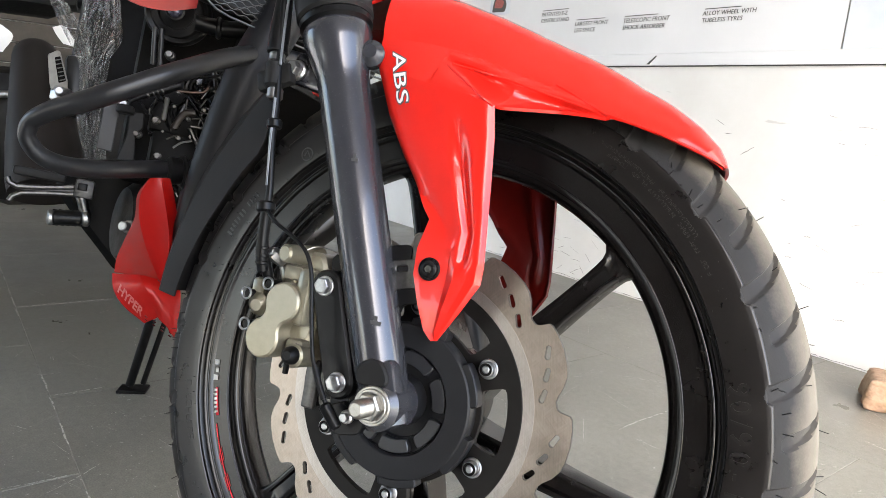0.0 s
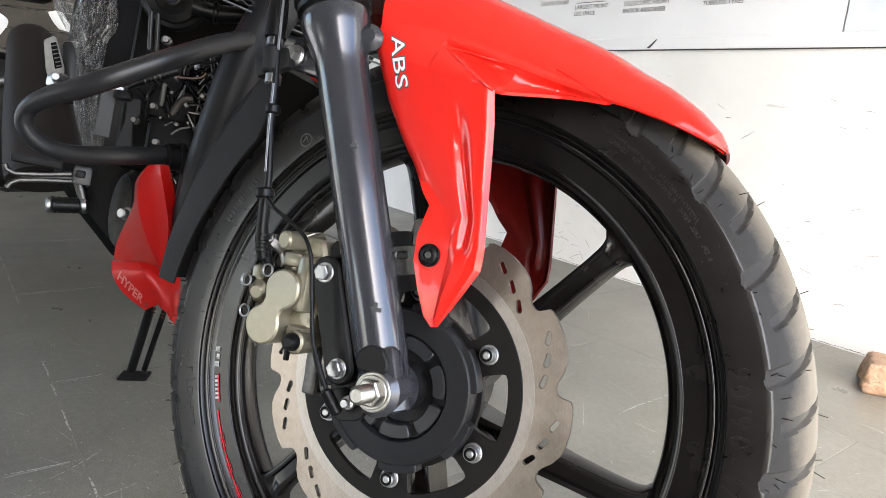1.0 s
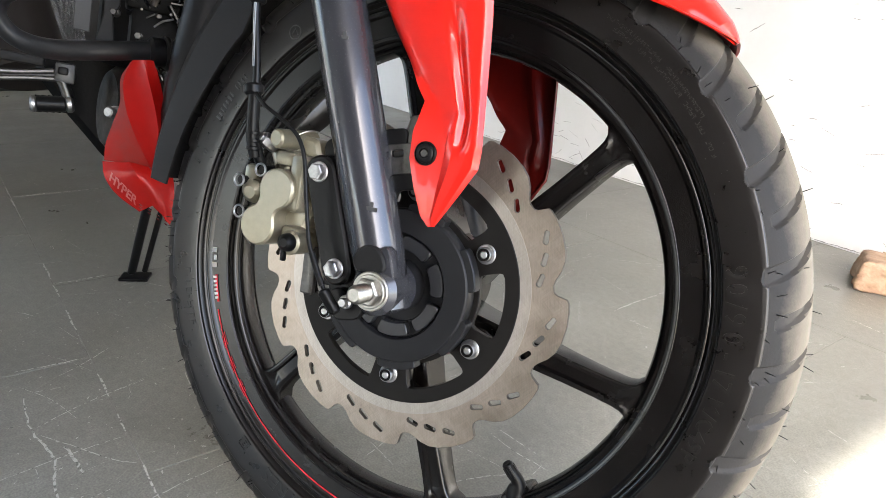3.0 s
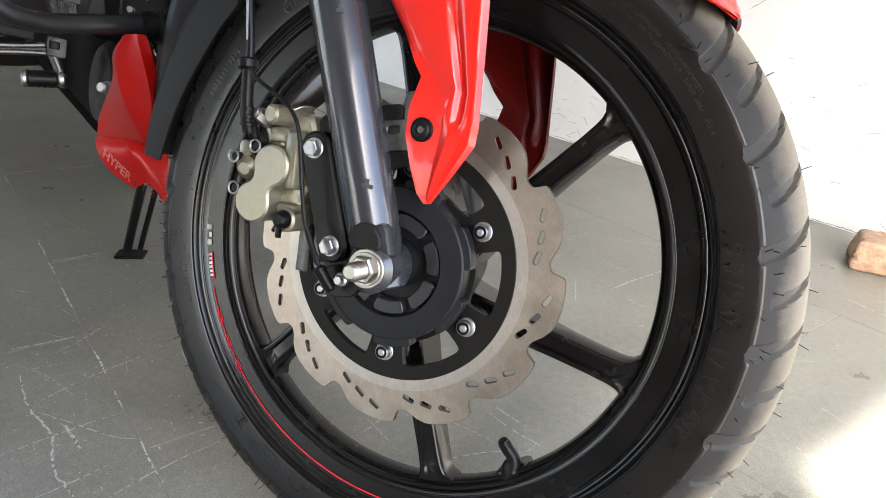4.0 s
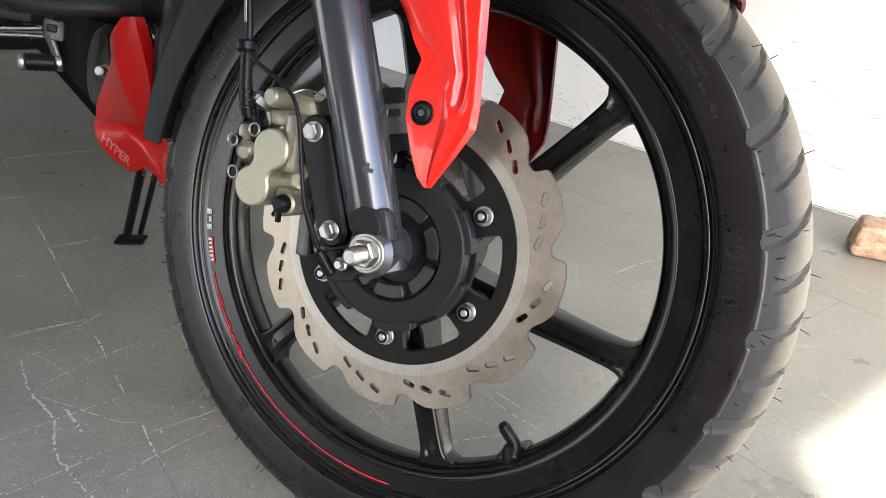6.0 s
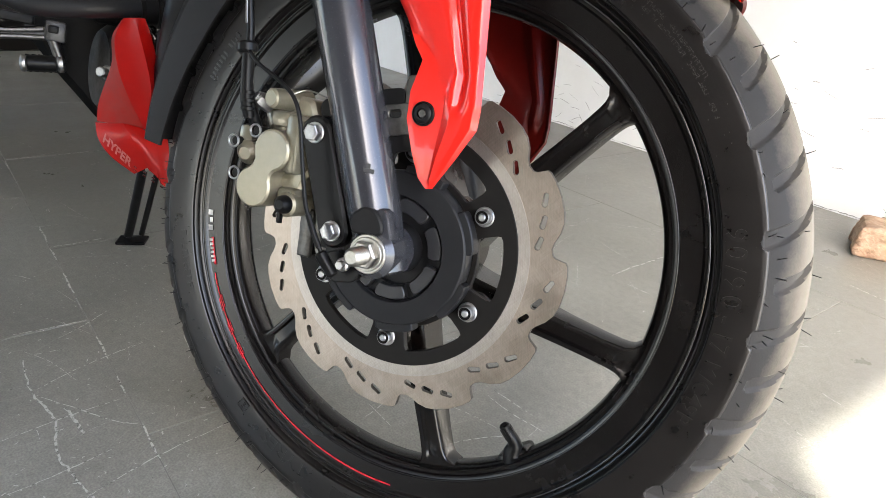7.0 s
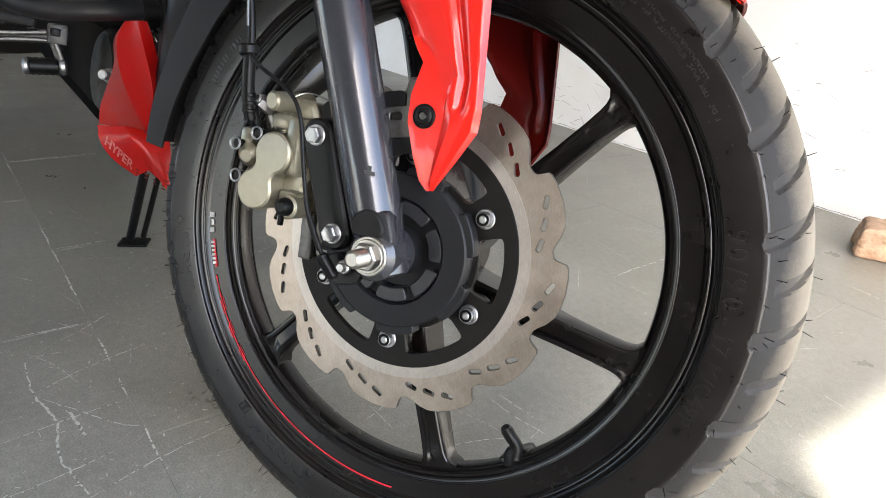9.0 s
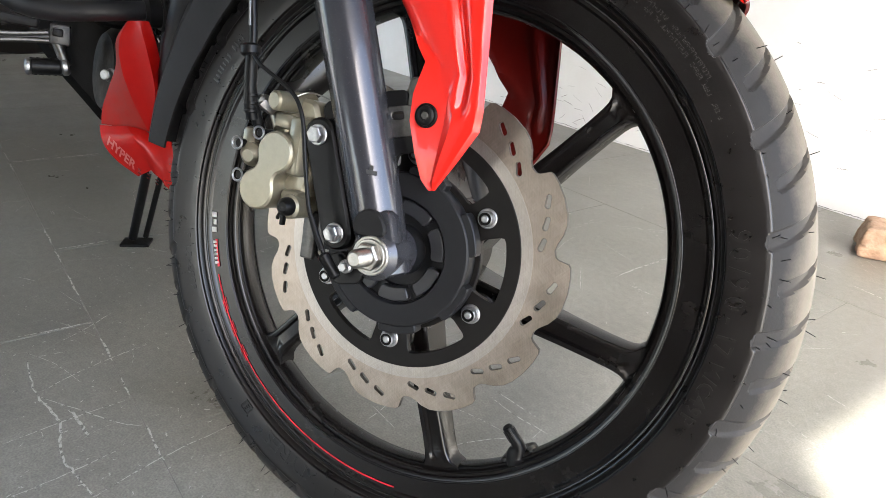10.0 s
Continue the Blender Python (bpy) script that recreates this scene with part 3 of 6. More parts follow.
# tyre
def tyre_mesh():
    """A 90-section tyre: ribbed sidewalls and a round tread with long and short slanting grooves."""
    wall = [(0.2235, -0.0290), (0.2290, -0.0330), (0.2302, -0.0352), (0.2322, -0.0366), (0.2328, -0.0360), (0.2335, -0.0360), (0.2341, -0.0378), (0.2356, -0.0396), (0.2360, -0.0391), (0.2364, -0.0393), (0.2367, -0.0411), (0.2373, -0.0418), (0.2395, -0.0421), (0.2440, -0.0423),
            (0.2500, -0.0424), (0.2555, -0.0424), (0.2580, -0.0424), (0.2598, -0.0424), (0.2608, -0.0424), (0.2619, -0.0424), (0.2630, -0.0423), (0.2641, -0.0422), (0.2650, -0.0421), (0.2656, -0.0419), (0.2661, -0.0414)]
    n_t = 25
    lean0 = math.sin(radians(20))
    tread = []
    for i in range(n_t):
        e = radians(20 + 70 * i / (n_t - 1))
        tread.append((0.2664 + 0.0306 * (math.sin(e) - lean0) / (1 - lean0), -0.0406 * math.cos(e) / math.cos(radians(20))))
    prof = wall + tread
    n_w = len(wall)
    full = prof + [(r, -y) for r, y in prof[-2::-1]]
    lat = [None] * n_w + [-1 + i / (n_t - 1) for i in range(n_t)]
    lat = lat + [None if a is None else -a for a in lat[-2::-1]]
    seg = 1440
    th = np.arange(seg) * 360.0 / seg
    verts = np.zeros((len(full), seg, 3))
    cut = np.zeros((len(full), seg), bool)
    for i, (r, y) in enumerate(full):
        depth = np.zeros(seg)
        side = 1 - abs(lat[i]) if lat[i] is not None else 0.0
        lean = 3.0 * side + 2.6 * side * side             # the mesh runs slanting with the grooves
        if lat[i] is not None or r > 0.2585:
            s = lat[i] if lat[i] is not None else math.copysign(1 + (0.2664 - r) / 0.035, y)
            for mirror, phase in ((1, 13.0), (-1, 20.5)):
                q = 1 + s * mirror                    # 0 at the shoulder, 1 at the crown
                for start, end, off, wide in ((-0.13, 1.15, 0.0, 0.0062), (0.10, 1.0, 7.5, 0.0052)):
                    if not start <= q <= end:
                        continue
                    along_ = (q - start) / (end - start)
                    mid = phase + off + 3.0 * q + 2.6 * q * q - lean if q <= 1 else phase + off + 8.2 * q - 2.6 - lean
                    half = math.degrees(wide * min(1.0, math.sqrt(max(along_, 0.0) * 14 + 0.05)) * (1 - 0.84 * along_ ** 1.3) / r) + 0.06
                    gap = np.abs((th - mid + 7.5) % 15.0 - 7.5)
                    d = np.clip((half - gap) / 0.36 + 0.5, 0, 1) * 0.0034 * min(1.0, (1 - along_) * 5 + 0.15) * min(1.0, along_ * 10 + 0.35)
                    depth = np.maximum(depth, d)
        cut[i] = depth > 0.0012
        rr = r - depth
        turned = np.radians(th + lean)
        verts[i, :, 0], verts[i, :, 1], verts[i, :, 2] = rr * np.cos(turned), y, rr * np.sin(turned)
    me = bpy.data.meshes.new("tyre")
    rows = len(full)
    faces, mats = [], []
    for i in range(rows - 1):
        on = lat[i] is not None and lat[i + 1] is not None
        for k in range(seg):
            j = (k + 1) % seg
            faces.append((i * seg + k, i * seg + j, (i + 1) * seg + j, (i + 1) * seg + k))
            g = int(cut[i, k]) + int(cut[i, j]) + int(cut[i + 1, k]) + int(cut[i + 1, j])
            mats.append(2 if g >= 2 else 1 if on else 0)
    me.from_pydata(verts.reshape(-1, 3).tolist(), [], faces)
    me.polygons.foreach_set("material_index", mats)
    bm = bmesh.new()
    bm.from_mesh(me)
    bpy.data.meshes.remove(me)
    return bm


tyre = bpart("tyre", tyre_mesh(), [SIDE, TREAD, GROOVE], rim, "black rubber tyre with a dusty grey tread", 30)

# fine rubber hairs left by the mould
rnd = random.Random(5)
hairs = bmesh.new()
for k in range(300):
    a = radians(rnd.uniform(0, 360))
    q = rnd.choice((0.06, 0.3, 0.62, 1.0, 1.3, -0.35, -0.4))
    if q > 0:
        e = radians(90 * q)
        p = Vector((0.2664 + 0.0306 * max(0.0, math.sin(e) - 0.342) / 0.658, -0.0406 * min(1.0, math.cos(e) / 0.94), 0))
        d = Vector((math.sin(e) + 0.3, -math.cos(e), 0)).normalized()
    else:
        p, d = Vector((rnd.uniform(0.236, 0.258), -0.0415, 0)), Vector((0.1, -1, 0))
    d = (d + Vector([rnd.uniform(-0.35, 0.35) for _ in range(3)])).normalized()
    h = rod(p - d * 0.001, p + d * rnd.uniform(0.003, 0.0085) * (1.0 if q > 0 else 0.35), 0.00042, 0.0003, seg=5)
    hairs = join(hairs, moved(h, Matrix.Rotation(-a, 4, "Y")))
bpart("rubber_hairs", hairs, RUBBER, tyre, "short black rubber moulding hairs")["kind"] = "stuff"
# raised size marking and small type on the sidewall
for words, size, start in (("9", 0.0195, 15.0), ("0", 0.0195, 12.1), ("/", 0.0195, 9.0), ("9", 0.0195, 7.3), ("0", 0.0195, 4.1), ("-", 0.0180, 0.6), ("1", 0.0180, -1.9), ("7", 0.0180, -4.0), ("M/C", 0.0150, -7.4), ("49P", 0.0160, -13.8)):
    bpart("size_marking", arc_words(lettering(words, size, 0.0020, 0.0, 0.0002), 0.2462 - size * 0.35, start, -0.0423, size), MOULD, tyre, "raised tyre size lettering")
bpart("size_marking", arc_words(lettering("TYRES", 0.0200, 0.0010), 0.2400, -107.0, -0.0423, 0.02), MOULD, tyre, "raised tyre lettering")
square = Matrix.Translation((0.2444 * math.cos(radians(-127.8)), -0.0424, 0.2444 * math.sin(radians(-127.8)))) @ spin(-127.8)
bpart("square_mark", moved(join(*[block((w, 0.0014, h), 0.0002, Matrix.Translation((x, 0, z))) for x, z, w, h in ((-0.005, 0, 0.0008, 0.0108), (0.005, 0, 0.0008, 0.0108), (0, -0.005, 0.0092, 0.0008), (0, 0.005, 0.0092, 0.0008), (0, 0.0018, 0.0056, 0.0008), (-0.0026, 0, 0.0008, 0.0028), (0.0026, 0, 0.0008, 0.0028), (0, 0, 0.0008, 0.0028))]), square), MOULD, tyre, "raised square mark")
bars = bmesh.new()
for start, count, r, step, h in ((63, 40, 0.2535, 0.60, 0.0028), (60, 46, 0.2488, 0.60, 0.0028), (-158, 9, 0.2470, 1.5, 0.0070), (-93, 3, 0.2480, 3.0, 0.012), (-60, 14, 0.2475, 0.9, 0.0040), (-72, 10, 0.2420, 0.9, 0.0036)):
    for k in range(count):
        if rnd.random() < 0.14:
            continue
        at = spin(start - k * step)
        wide, fine_ = h * 0.62, h * 0.16
        # each unreadable sign: an upright and one or two cross strokes
        strokes = [block((h, 0.0014, fine_), 0.0002, Matrix.Translation((r, -0.0420, -wide / 2)))]
        strokes += [block((fine_, 0.0014, wide), 0.0002, Matrix.Translation((r + h * e, -0.0420, 0))) for e in rnd.sample((-0.45, 0.0, 0.45), rnd.choice((1, 2)))]
        bars = join(bars, moved(join(*strokes), at))
bpart("small_type", bars, SIDE, tyre, "raised small type too fine to read")["kind"] = "stuff"

serial = bmesh.new()
for k in range(12):
    if k != 7:
        serial = join(serial, moved(block((0.0062 - 0.0015 * (k % 3 == 1), 0.0013, 0.0020), 0.0004, Matrix.Translation((0.2512, -0.0423, 0))), spin(154.6 - k * 1.0)))
# paler than the sidewall: glints on its raised edges put in colour
bpart("serial_marking", serial, surf("glint_rubber", (0.028, 0.028, 0.029), (0.040, 0.040, 0.042), 150, 0.25, 0.35, spec=0.5), tyre, "raised serial marking too fine to read")
ring_at = radians(128.5)
spot = Vector((0.2460 * math.cos(ring_at), -0.0424, 0.2460 * math.sin(ring_at)))
bpart("round_mark", join(tube([spot + Vector((0.0060 * math.cos(t * math.pi / 10), 0, 0.0060 * math.sin(t * math.pi / 10))) for t in range(21)], 0.0006, 6, 1), tube([spot + Vector((-0.003, 0, -0.002)), spot + Vector((0, 0, 0.0035)), spot + Vector((0.003, 0, -0.002))], 0.0006, 6, 1)), GREY_MARK, tyre, "raised round mark")

# stripe and decal on the rim
def arc_band(a0, a1, r0, r1, y, n=40):
    bm = bmesh.new()
    rows = []
    for k in range(n + 1):
        a = radians(a0 + (a1 - a0) * k / n)
        rows.append([Vector((r * math.cos(a), y, r * math.sin(a))) for r in (r0, r1)])
    grid = [[bm.verts.new(q) for q in row] for row in rows]
    for a, b in zip(grid, grid[1:]):
        bm.faces.new((a[0], a[1], b[1], b[0]))
    bmesh.ops.solidify(bm, geom=bm.faces[:], thickness=0.0002)
    return bm


stripe = arc_band(-160, -87, 0.2200, 0.2215, -0.0342, 60)
for a in (-152, -145.5, -139):
    stripe = join(stripe, arc_band(a - 1.4, a + 2.0, 0.2222, 0.2230, -0.0342, 6), arc_band(a - 2.2, a + 1.2, 0.2184, 0.2192, -0.0341, 6))
bpart("rim_stripe", stripe, RED_MARK, rim, "thin bright red stripe along the rim")
decal = bmesh.new()
for k, (a, w) in enumerate(((-175.2, 1.0), (-173.3, 1.0), (-171.4, 1.0))):
    decal = join(decal, arc_band(a - w * 0.7, a + w * 0.6, 0.2180, 0.2236 if k != 1 else 0.2216, -0.0343, 4))
for k in range(6):
    decal = join(decal, arc_band(-168.6 + k * 1.05, -168.0 + k * 1.05, 0.2184, 0.2224, -0.0344, 2))
bpart("rim_decal", decal, WHITE_MARK, rim, "small white block decal")
bpart("rim_decal_ground", arc_band(-169, -162, 0.2174, 0.2202, -0.0342, 8), RED_MARK, rim, "red block under the decal")


# brake disc
DISC_Y = -0.0625


def petal_outline():
    """Twelve saw-shaped petals."""
    out = []
    for k in range(12):
        base = 10 + 30 * k
        for da, r in ((0.0, 0.1225), (1.6, 0.1222), (3.6, 0.1240), (6.5, 0.1290), (9.5, 0.1325), (13, 0.1342), (18, 0.1350), (23, 0.1348), (26.2, 0.1340), (27.3, 0.1325), (27.7, 0.1295), (28.4, 0.1250), (29.2, 0.1230)):
            a = radians(base + da)
            out.append((r * math.cos(a), r * math.sin(a)))
    return out


def slot(r, deg, length=0.0105, wide=0.0042, tilt=28):
    a = radians(deg)
    c = Vector((r * math.cos(a), r * math.sin(a)))
    t = Vector((-math.sin(a), math.cos(a)))
    t.rotate(Matrix.Rotation(radians(-tilt), 2))
    u = Vector((-t.y, t.x))
    out = []
    for k in range(12):
        b = 2 * math.pi * k / 12
        s = 1 if math.cos(b) > 1e-6 else -1
        out.append(tuple(c + t * (s * (length - wide) / 2 + wide / 2 * math.cos(b)) + u * (wide / 2 * math.sin(b))))
    return out


slots = [slot(r, 10 + 30 * k + da) for k in range(12) for da, r in ((3.7, 0.1128), (11.2, 0.1178), (18.6, 0.1230))]
plate_bm = slab(petal_outline(), DISC_Y - 0.002, DISC_Y + 0.002, 0.0002, [ring(0, 0, 0.0972, 96)] + slots)
for f in plate_bm.faces:
    f.material_index = 1 if abs(f.normal.y) < 0.85 else 0
disc = bpart("brake_disc", plate_bm, [STEEL, CUT_EDGE], None, "petal-shaped steel brake disc with slots", 30)
bpart("swept_band", slab(ring(0, 0, 0.1060, 120), DISC_Y - 0.0024, DISC_Y - 0.002, 0, [ring(0, 0, 0.0972, 120)]), SWEPT, disc, "bright smooth inner band")


def carrier_hole(a0, a1, r0, r1, n=5):
    pts = [(r0, a0), (r1, a0)] + [(r1, a0 + (a1 - a0) * k / n) for k in range(1, n)] + [(r1, a1), (r0, a1)] + [(r0, a1 + (a0 - a1) * k / n) for k in range(1, n)]
    return rounded([(r * math.cos(radians(a)), r * math.sin(radians(a))) for r, a in pts], 0.004, 2)


holes = [carrier_hole(30 + 60 * k + 12, 30 + 60 * k + 48, 0.0655, 0.0855) for k in range(6)]
bpart("disc_carrier", slab(ring(0, 0, 0.0971, 120), DISC_Y - 0.003, DISC_Y + 0.003, 0.0005, [ring(0, 0, 0.045, 48)] + holes), CARRIER, disc, "dark brown-black disc carrier")
for k in range(6):
    a = radians(30 + 60 * k)
    c = Vector((0.0752 * math.cos(a), 0, 0.0752 * math.sin(a)))
    y = Vector((0, 1, 0))
    bolt = join(rod(c + y * (DISC_Y - 0.0029), c + y * (DISC_Y - 0.0050), 0.0078, seg=28), moved(revolve([(0.0060, 0), (0.0060, 0.004), (0.0052, 0.0052), (0.0040, 0.0052), (0.0036, 0.0022), (0.001, 0.002)], 24), along(c + y * (DISC_Y - 0.005), c + y * (DISC_Y - 1))))
    bpart("disc_bolt", bolt, ZINC, disc, "bright flanged bolt")
    recess = slab(ring(c.x, c.z, 0.0049, 28), DISC_Y - 0.0104, DISC_Y - 0.0090, 0, [ring(c.x, c.z, 0.0031, 20)])
    bpart("bolt_socket", recess, DEEP_BLACK, disc, "dark ring round the bolt's pin")
    bpart("bolt_pin", rod(c + y * (DISC_Y - 0.0060), c + y * (DISC_Y - 0.0109), 0.0030, seg=20), ZINC, disc, "bright pin of the bolt")
    bpart("mounting_pad", rod(c + y * (DISC_Y + 0.0030), c + y * (DISC_Y + 0.016), 0.0125, 0.0145), RIM, disc, "black cast pad of the hub")
    bpart("hub_arm", join(rod(c * 0.55 + y * (DISC_Y + 0.014), c + y * (DISC_Y + 0.010), 0.011, 0.010)), RIM, disc, "black cast arm of the hub")

# dark cover round the axle
# lighter copy of the cover's plastic: lit panel faces put in colour
HUB_PANEL_LIT = surf("hub_panel_lit_grey", (0.0125, 0.0128, 0.0142), (0.0160, 0.0163, 0.0178), 120, 0.30, 0.38, bump=0.00004, bscale=1500, spec=0.3)
cover = bpart("hub_cover", moved(revolve([(0.045, -0.0660), (0.0612, -0.0665), (0.0614, -0.0680), (0.0612, -0.0792), (0.0609, -0.0800), (0.0601, -0.0809), (0.0594, -0.0812), (0.0440, -0.0820), (0.0428, -0.0820), (0.0420, -0.0812), (0.0417, -0.0806), (0.0414, -0.0780), (0.0408, -0.0774),
                                          (0.0408, -0.0740), (0.0292, -0.0730), (0.0288, -0.0690), (0.0205, -0.0688), (0.0198, -0.0800), (0.0185, -0.0840), (0.0120, -0.0842)], 140), AXLE),
              HUBGREY, None, "dark grey plastic cover round the axle", 30)
for k in range(7):
    turn = 360 / 7 * k
    bpart("cover_panel", slab(carrier_hole(48.5 + turn, 90 + turn, 0.0296, 0.0404), -0.0800, -0.0700, 0.0008), HUB_PANEL_LIT, cover, "smooth panel in the well of the cover")
    bpart("cover_lug", slab(carrier_hole(7.5 + turn, 38 + turn, 0.0570, 0.0668), -0.0800, -0.0680, 0.0009), HUBGREY, cover, "raised lug on the cover's rim")

# ---- fork ----
FY = -0.098


def fork_at(z, y=FY):
    """The point of the leg's centre line at that height."""
    return Vector((-0.0008 - 0.36 * z, y, z))


def fork_mesh(y):
    prof = [(0.0165, -0.018), (0.0185, -0.0165), (0.0190, -0.012), (0.0195, 0.012), (0.0202, 0.028), (0.0206, 0.045), (0.0209, 0.075), (0.0213, 0.200), (0.0214, 0.250), (0.0220, 0.262), (0.0246, 0.276),
            (0.0278, 0.288), (0.0290, 0.297), (0.0288, 0.304), (0.0270, 0.307)]
    return moved(revolve(prof, 48), along(fork_at(0, y), fork_at(1, y)))


leg = bpart("fork_leg", fork_mesh(FY), FORK, None, "glossy gunmetal fork slider", 40)
bpart("dust_seal", moved(revolve([(0.0278, 0.306), (0.0305, 0.308), (0.0305, 0.313), (0.0285, 0.315)], 48), along(fork_at(0), fork_at(1))), RUBBER, leg, "black rubber dust seal")
bpart("upper_cover", moved(revolve([(0.0300, 0.3145), (0.0322, 0.317), (0.0325, 0.42), (0.031, 0.425)], 48), along(fork_at(0), fork_at(1))), PLASTIC, leg, "matt black upper fork cover")
ear = Vector((-0.0670, -0.1045, 0.2705))
bpart("fork_ear", join(rod(ear + Vector((-0.006, 0.020, 0)), ear + Vector((0.0005, 0.002, 0)), 0.0114, 0.0112, seg=40, chamfer=0.26)), FORK, leg, "rounded lug on the slider")
lug = Vector((-0.1335, -0.1040, 0.2500))
bpart("guard_lug", join(block((0.046, 0.012, 0.027), 0.004, Matrix.Translation(lug + Vector((0.016, 0.006, 0))) @ Matrix.Rotation(radians(15), 4, "Y"))), FORK, leg, "flat lug on the slider")
bpart("lug_bolt", join(rod(lug + Vector((0.002, 0.001, 0.001)), lug + Vector((0.002, -0.004, 0.001)), 0.0088, seg=24), hexa(lug + Vector((0.002, -0.003, 0.001)), lug + Vector((0.002, -0.011, 0.001)), 0.0062)), ZINC, leg, "bright flange bolt")
bpart("axle_boss", join(rod((0, -0.080, 0), (0, -0.119, 0.0), 0.0205, 0.0192, seg=40), block((0.030, 0.022, 0.030), 0.006, Matrix.Translation((-0.002, -0.106, 0.017)) @ Matrix.Rotation(radians(-20), 4, "Y"))), FORK, leg, "slider foot that clamps the axle")
# raised black pad: the darkness of the recess is put in colour
bpart("axle_pocket", slab(rounded([(-0.017, 0.012), (-0.020, 0.024), (-0.010, 0.034), (0.002, 0.032), (0.009, 0.021), (0.007, 0.014)], 0.006, 8), -0.1196, -0.110, 0.0015), PLASTIC, leg, "matt black pad that stands in for the dark recess")
bpart("washer", rod((0, -0.1185, 0), (0, -0.1212, 0), 0.0148, seg=40), NUT, leg, "plated washer")
bpart("axle_nut", join(hexa((0, -0.121, 0), (0, -0.1290, 0), 0.0106), rod((0, -0.121, 0), (0, -0.1228, 0), 0.0126, seg=36)), NUT, leg, "plated hexagonal axle nut")
thread = [(0.0056, -0.120)]
for k in range(14):
    thread += [(0.0064 + 0.0005 * (k % 2), -0.128 - k * 0.0010)]
bpart("axle_thread", moved(revolve(thread + [(0.0060, -0.1430), (0.0045, -0.1440)], 28), AXLE), NUT, leg, "threaded axle end")
bpart("pinch_bolt", join(rod((-0.018, -0.118, -0.012), (-0.018, -0.124, -0.012), 0.0052), hexa((-0.018, -0.1235, -0.012), (-0.018, -0.1275, -0.012), 0.0036)), ZINC, leg, "small bright bolt")
# dark reflection bands of the slider, put on as thin dark blocks
for z, w in ((0.1775, 0.0030), (0.058, 0.0036)):
    c = fork_at(z)
    bpart("reflection_mark", join(block((w * 4.2, 0.0006, w * 0.8), 0.0001, Matrix.Translation(c + Vector((0.0085, -0.0192, 0.001)))), block((w * 0.9, 0.0006, w * 1.7), 0.0001, Matrix.Translation(c + Vector((0.0105, -0.0186, 0.003))))), INK, leg, "dark reflection put on the paint as a thin block")
far = bpart("fork_leg", fork_mesh(0.098), BLACK, None, "dark fork slider on the far side", 40)

# ---- front fender ----
PHI = [46.2, 47.4, 49, 53, 58, 63, 70, 76, 80, 84, 90, 97, 103, 106, 112, 118]
CROWN_R = [0.3030, 0.3062, 0.309, 0.311, 0.311, 0.310, 0.313, 0.316, 0.320, 0.326, 0.337, 0.354, 0.368, 0.370, 0.372, 0.371]
CREASE_Y = [0.022, 0.029, 0.038, 0.048, 0.054, 0.057, 0.064, 0.069, 0.073, 0.077, 0.081, 0.084, 0.086, 0.072, 0.066, 0.062]
CREASE_R = [0.3005, 0.2985, 0.295, 0.287, 0.279, 0.273, 0.271, 0.270, 0.271, 0.274, 0.280, 0.288, 0.295, 0.31, 0.315, 0.318]
EDGE_Y = [0.022, 0.029, 0.039, 0.049, 0.055, 0.058, 0.066, 0.073, 0.078, 0.08, 0.08, 0.08, 0.08, 0.074, 0.068, 0.064]
EDGE_R = [0.2995, 0.2965, 0.292, 0.284, 0.276, 0.269, 0.256, 0.245, 0.238, 0.24, 0.24, 0.24, 0.27, 0.285, 0.29, 0.295]
BACK_X = [-0.0633, -0.0462, -0.0285, -0.008, 0.0093, 0.0035, 0.0039, 0.0117, 0.0199, 0.0269]
BACK_Z = [0.2603, 0.2225, 0.1933, 0.1652, 0.1422, 0.1194, 0.0998, 0.0771, 0.0592, 0.0524]
FRONT_X = [0.0471, 0.0516, 0.0542, 0.0565, 0.0584, 0.0599, 0.0592, 0.0475, 0.0361, 0.0325]
FRONT_Z = [0.2321, 0.2055, 0.1794, 0.1536, 0.1323, 0.1132, 0.0991, 0.078, 0.0593, 0.0535]


def at_phi(phi, *tables):
    return [float(np.interp(phi, PHI, t)) for t in tables]


def polar(phi, y, r):
    return Vector((r * math.cos(radians(phi)), y, r * math.sin(radians(phi))))


def roof_line(phi):
    """From the crown to the crease: points of the near side of the fender's roof."""
    rc, yk, rk = at_phi(phi, CROWN_R, CREASE_Y, CREASE_R)
    return smooth_path([polar(phi, -f * yk, rk + (rc - rk) * g) for f, g in ((0, 1), (0.16, 0.992), (0.32, 0.965), (0.48, 0.905), (0.64, 0.79), (0.78, 0.62), (0.89, 0.39), (0.96, 0.19), (1.0, 0.0))], 3)


STEPS = [0.05 * k for k in range(1, 20)]


def hollow(phi, t):
    """How far the side lies in or out: full near the blade, hollow in the long facet over the wheel."""
    top = float(np.interp(phi, [60, 66, 72, 84, 91], [1.0, 0.80, 0.36, 0.25, 0.27]))
    low = 1.0 if phi < 78 else float(np.interp(phi, [78, 91], [1.0, 0.27]))
    if top < t < low:
        s = (t - top) / (low - top)
        return 0.0080 * min(1.0, (low - top) / 0.45) * min(1.0, max(0.0, (phi - 61) / 14)) * 4 * s * (1 - s) * (1.25 - 0.5 * s)
    if phi >= 91 or phi <= 60:
        return -0.0022 * math.sin(math.pi * t)
    return -0.0022 * math.sin(math.pi * t / top) if t <= top else -0.0030 * math.sin(math.pi * (t - low) / (1 - low))


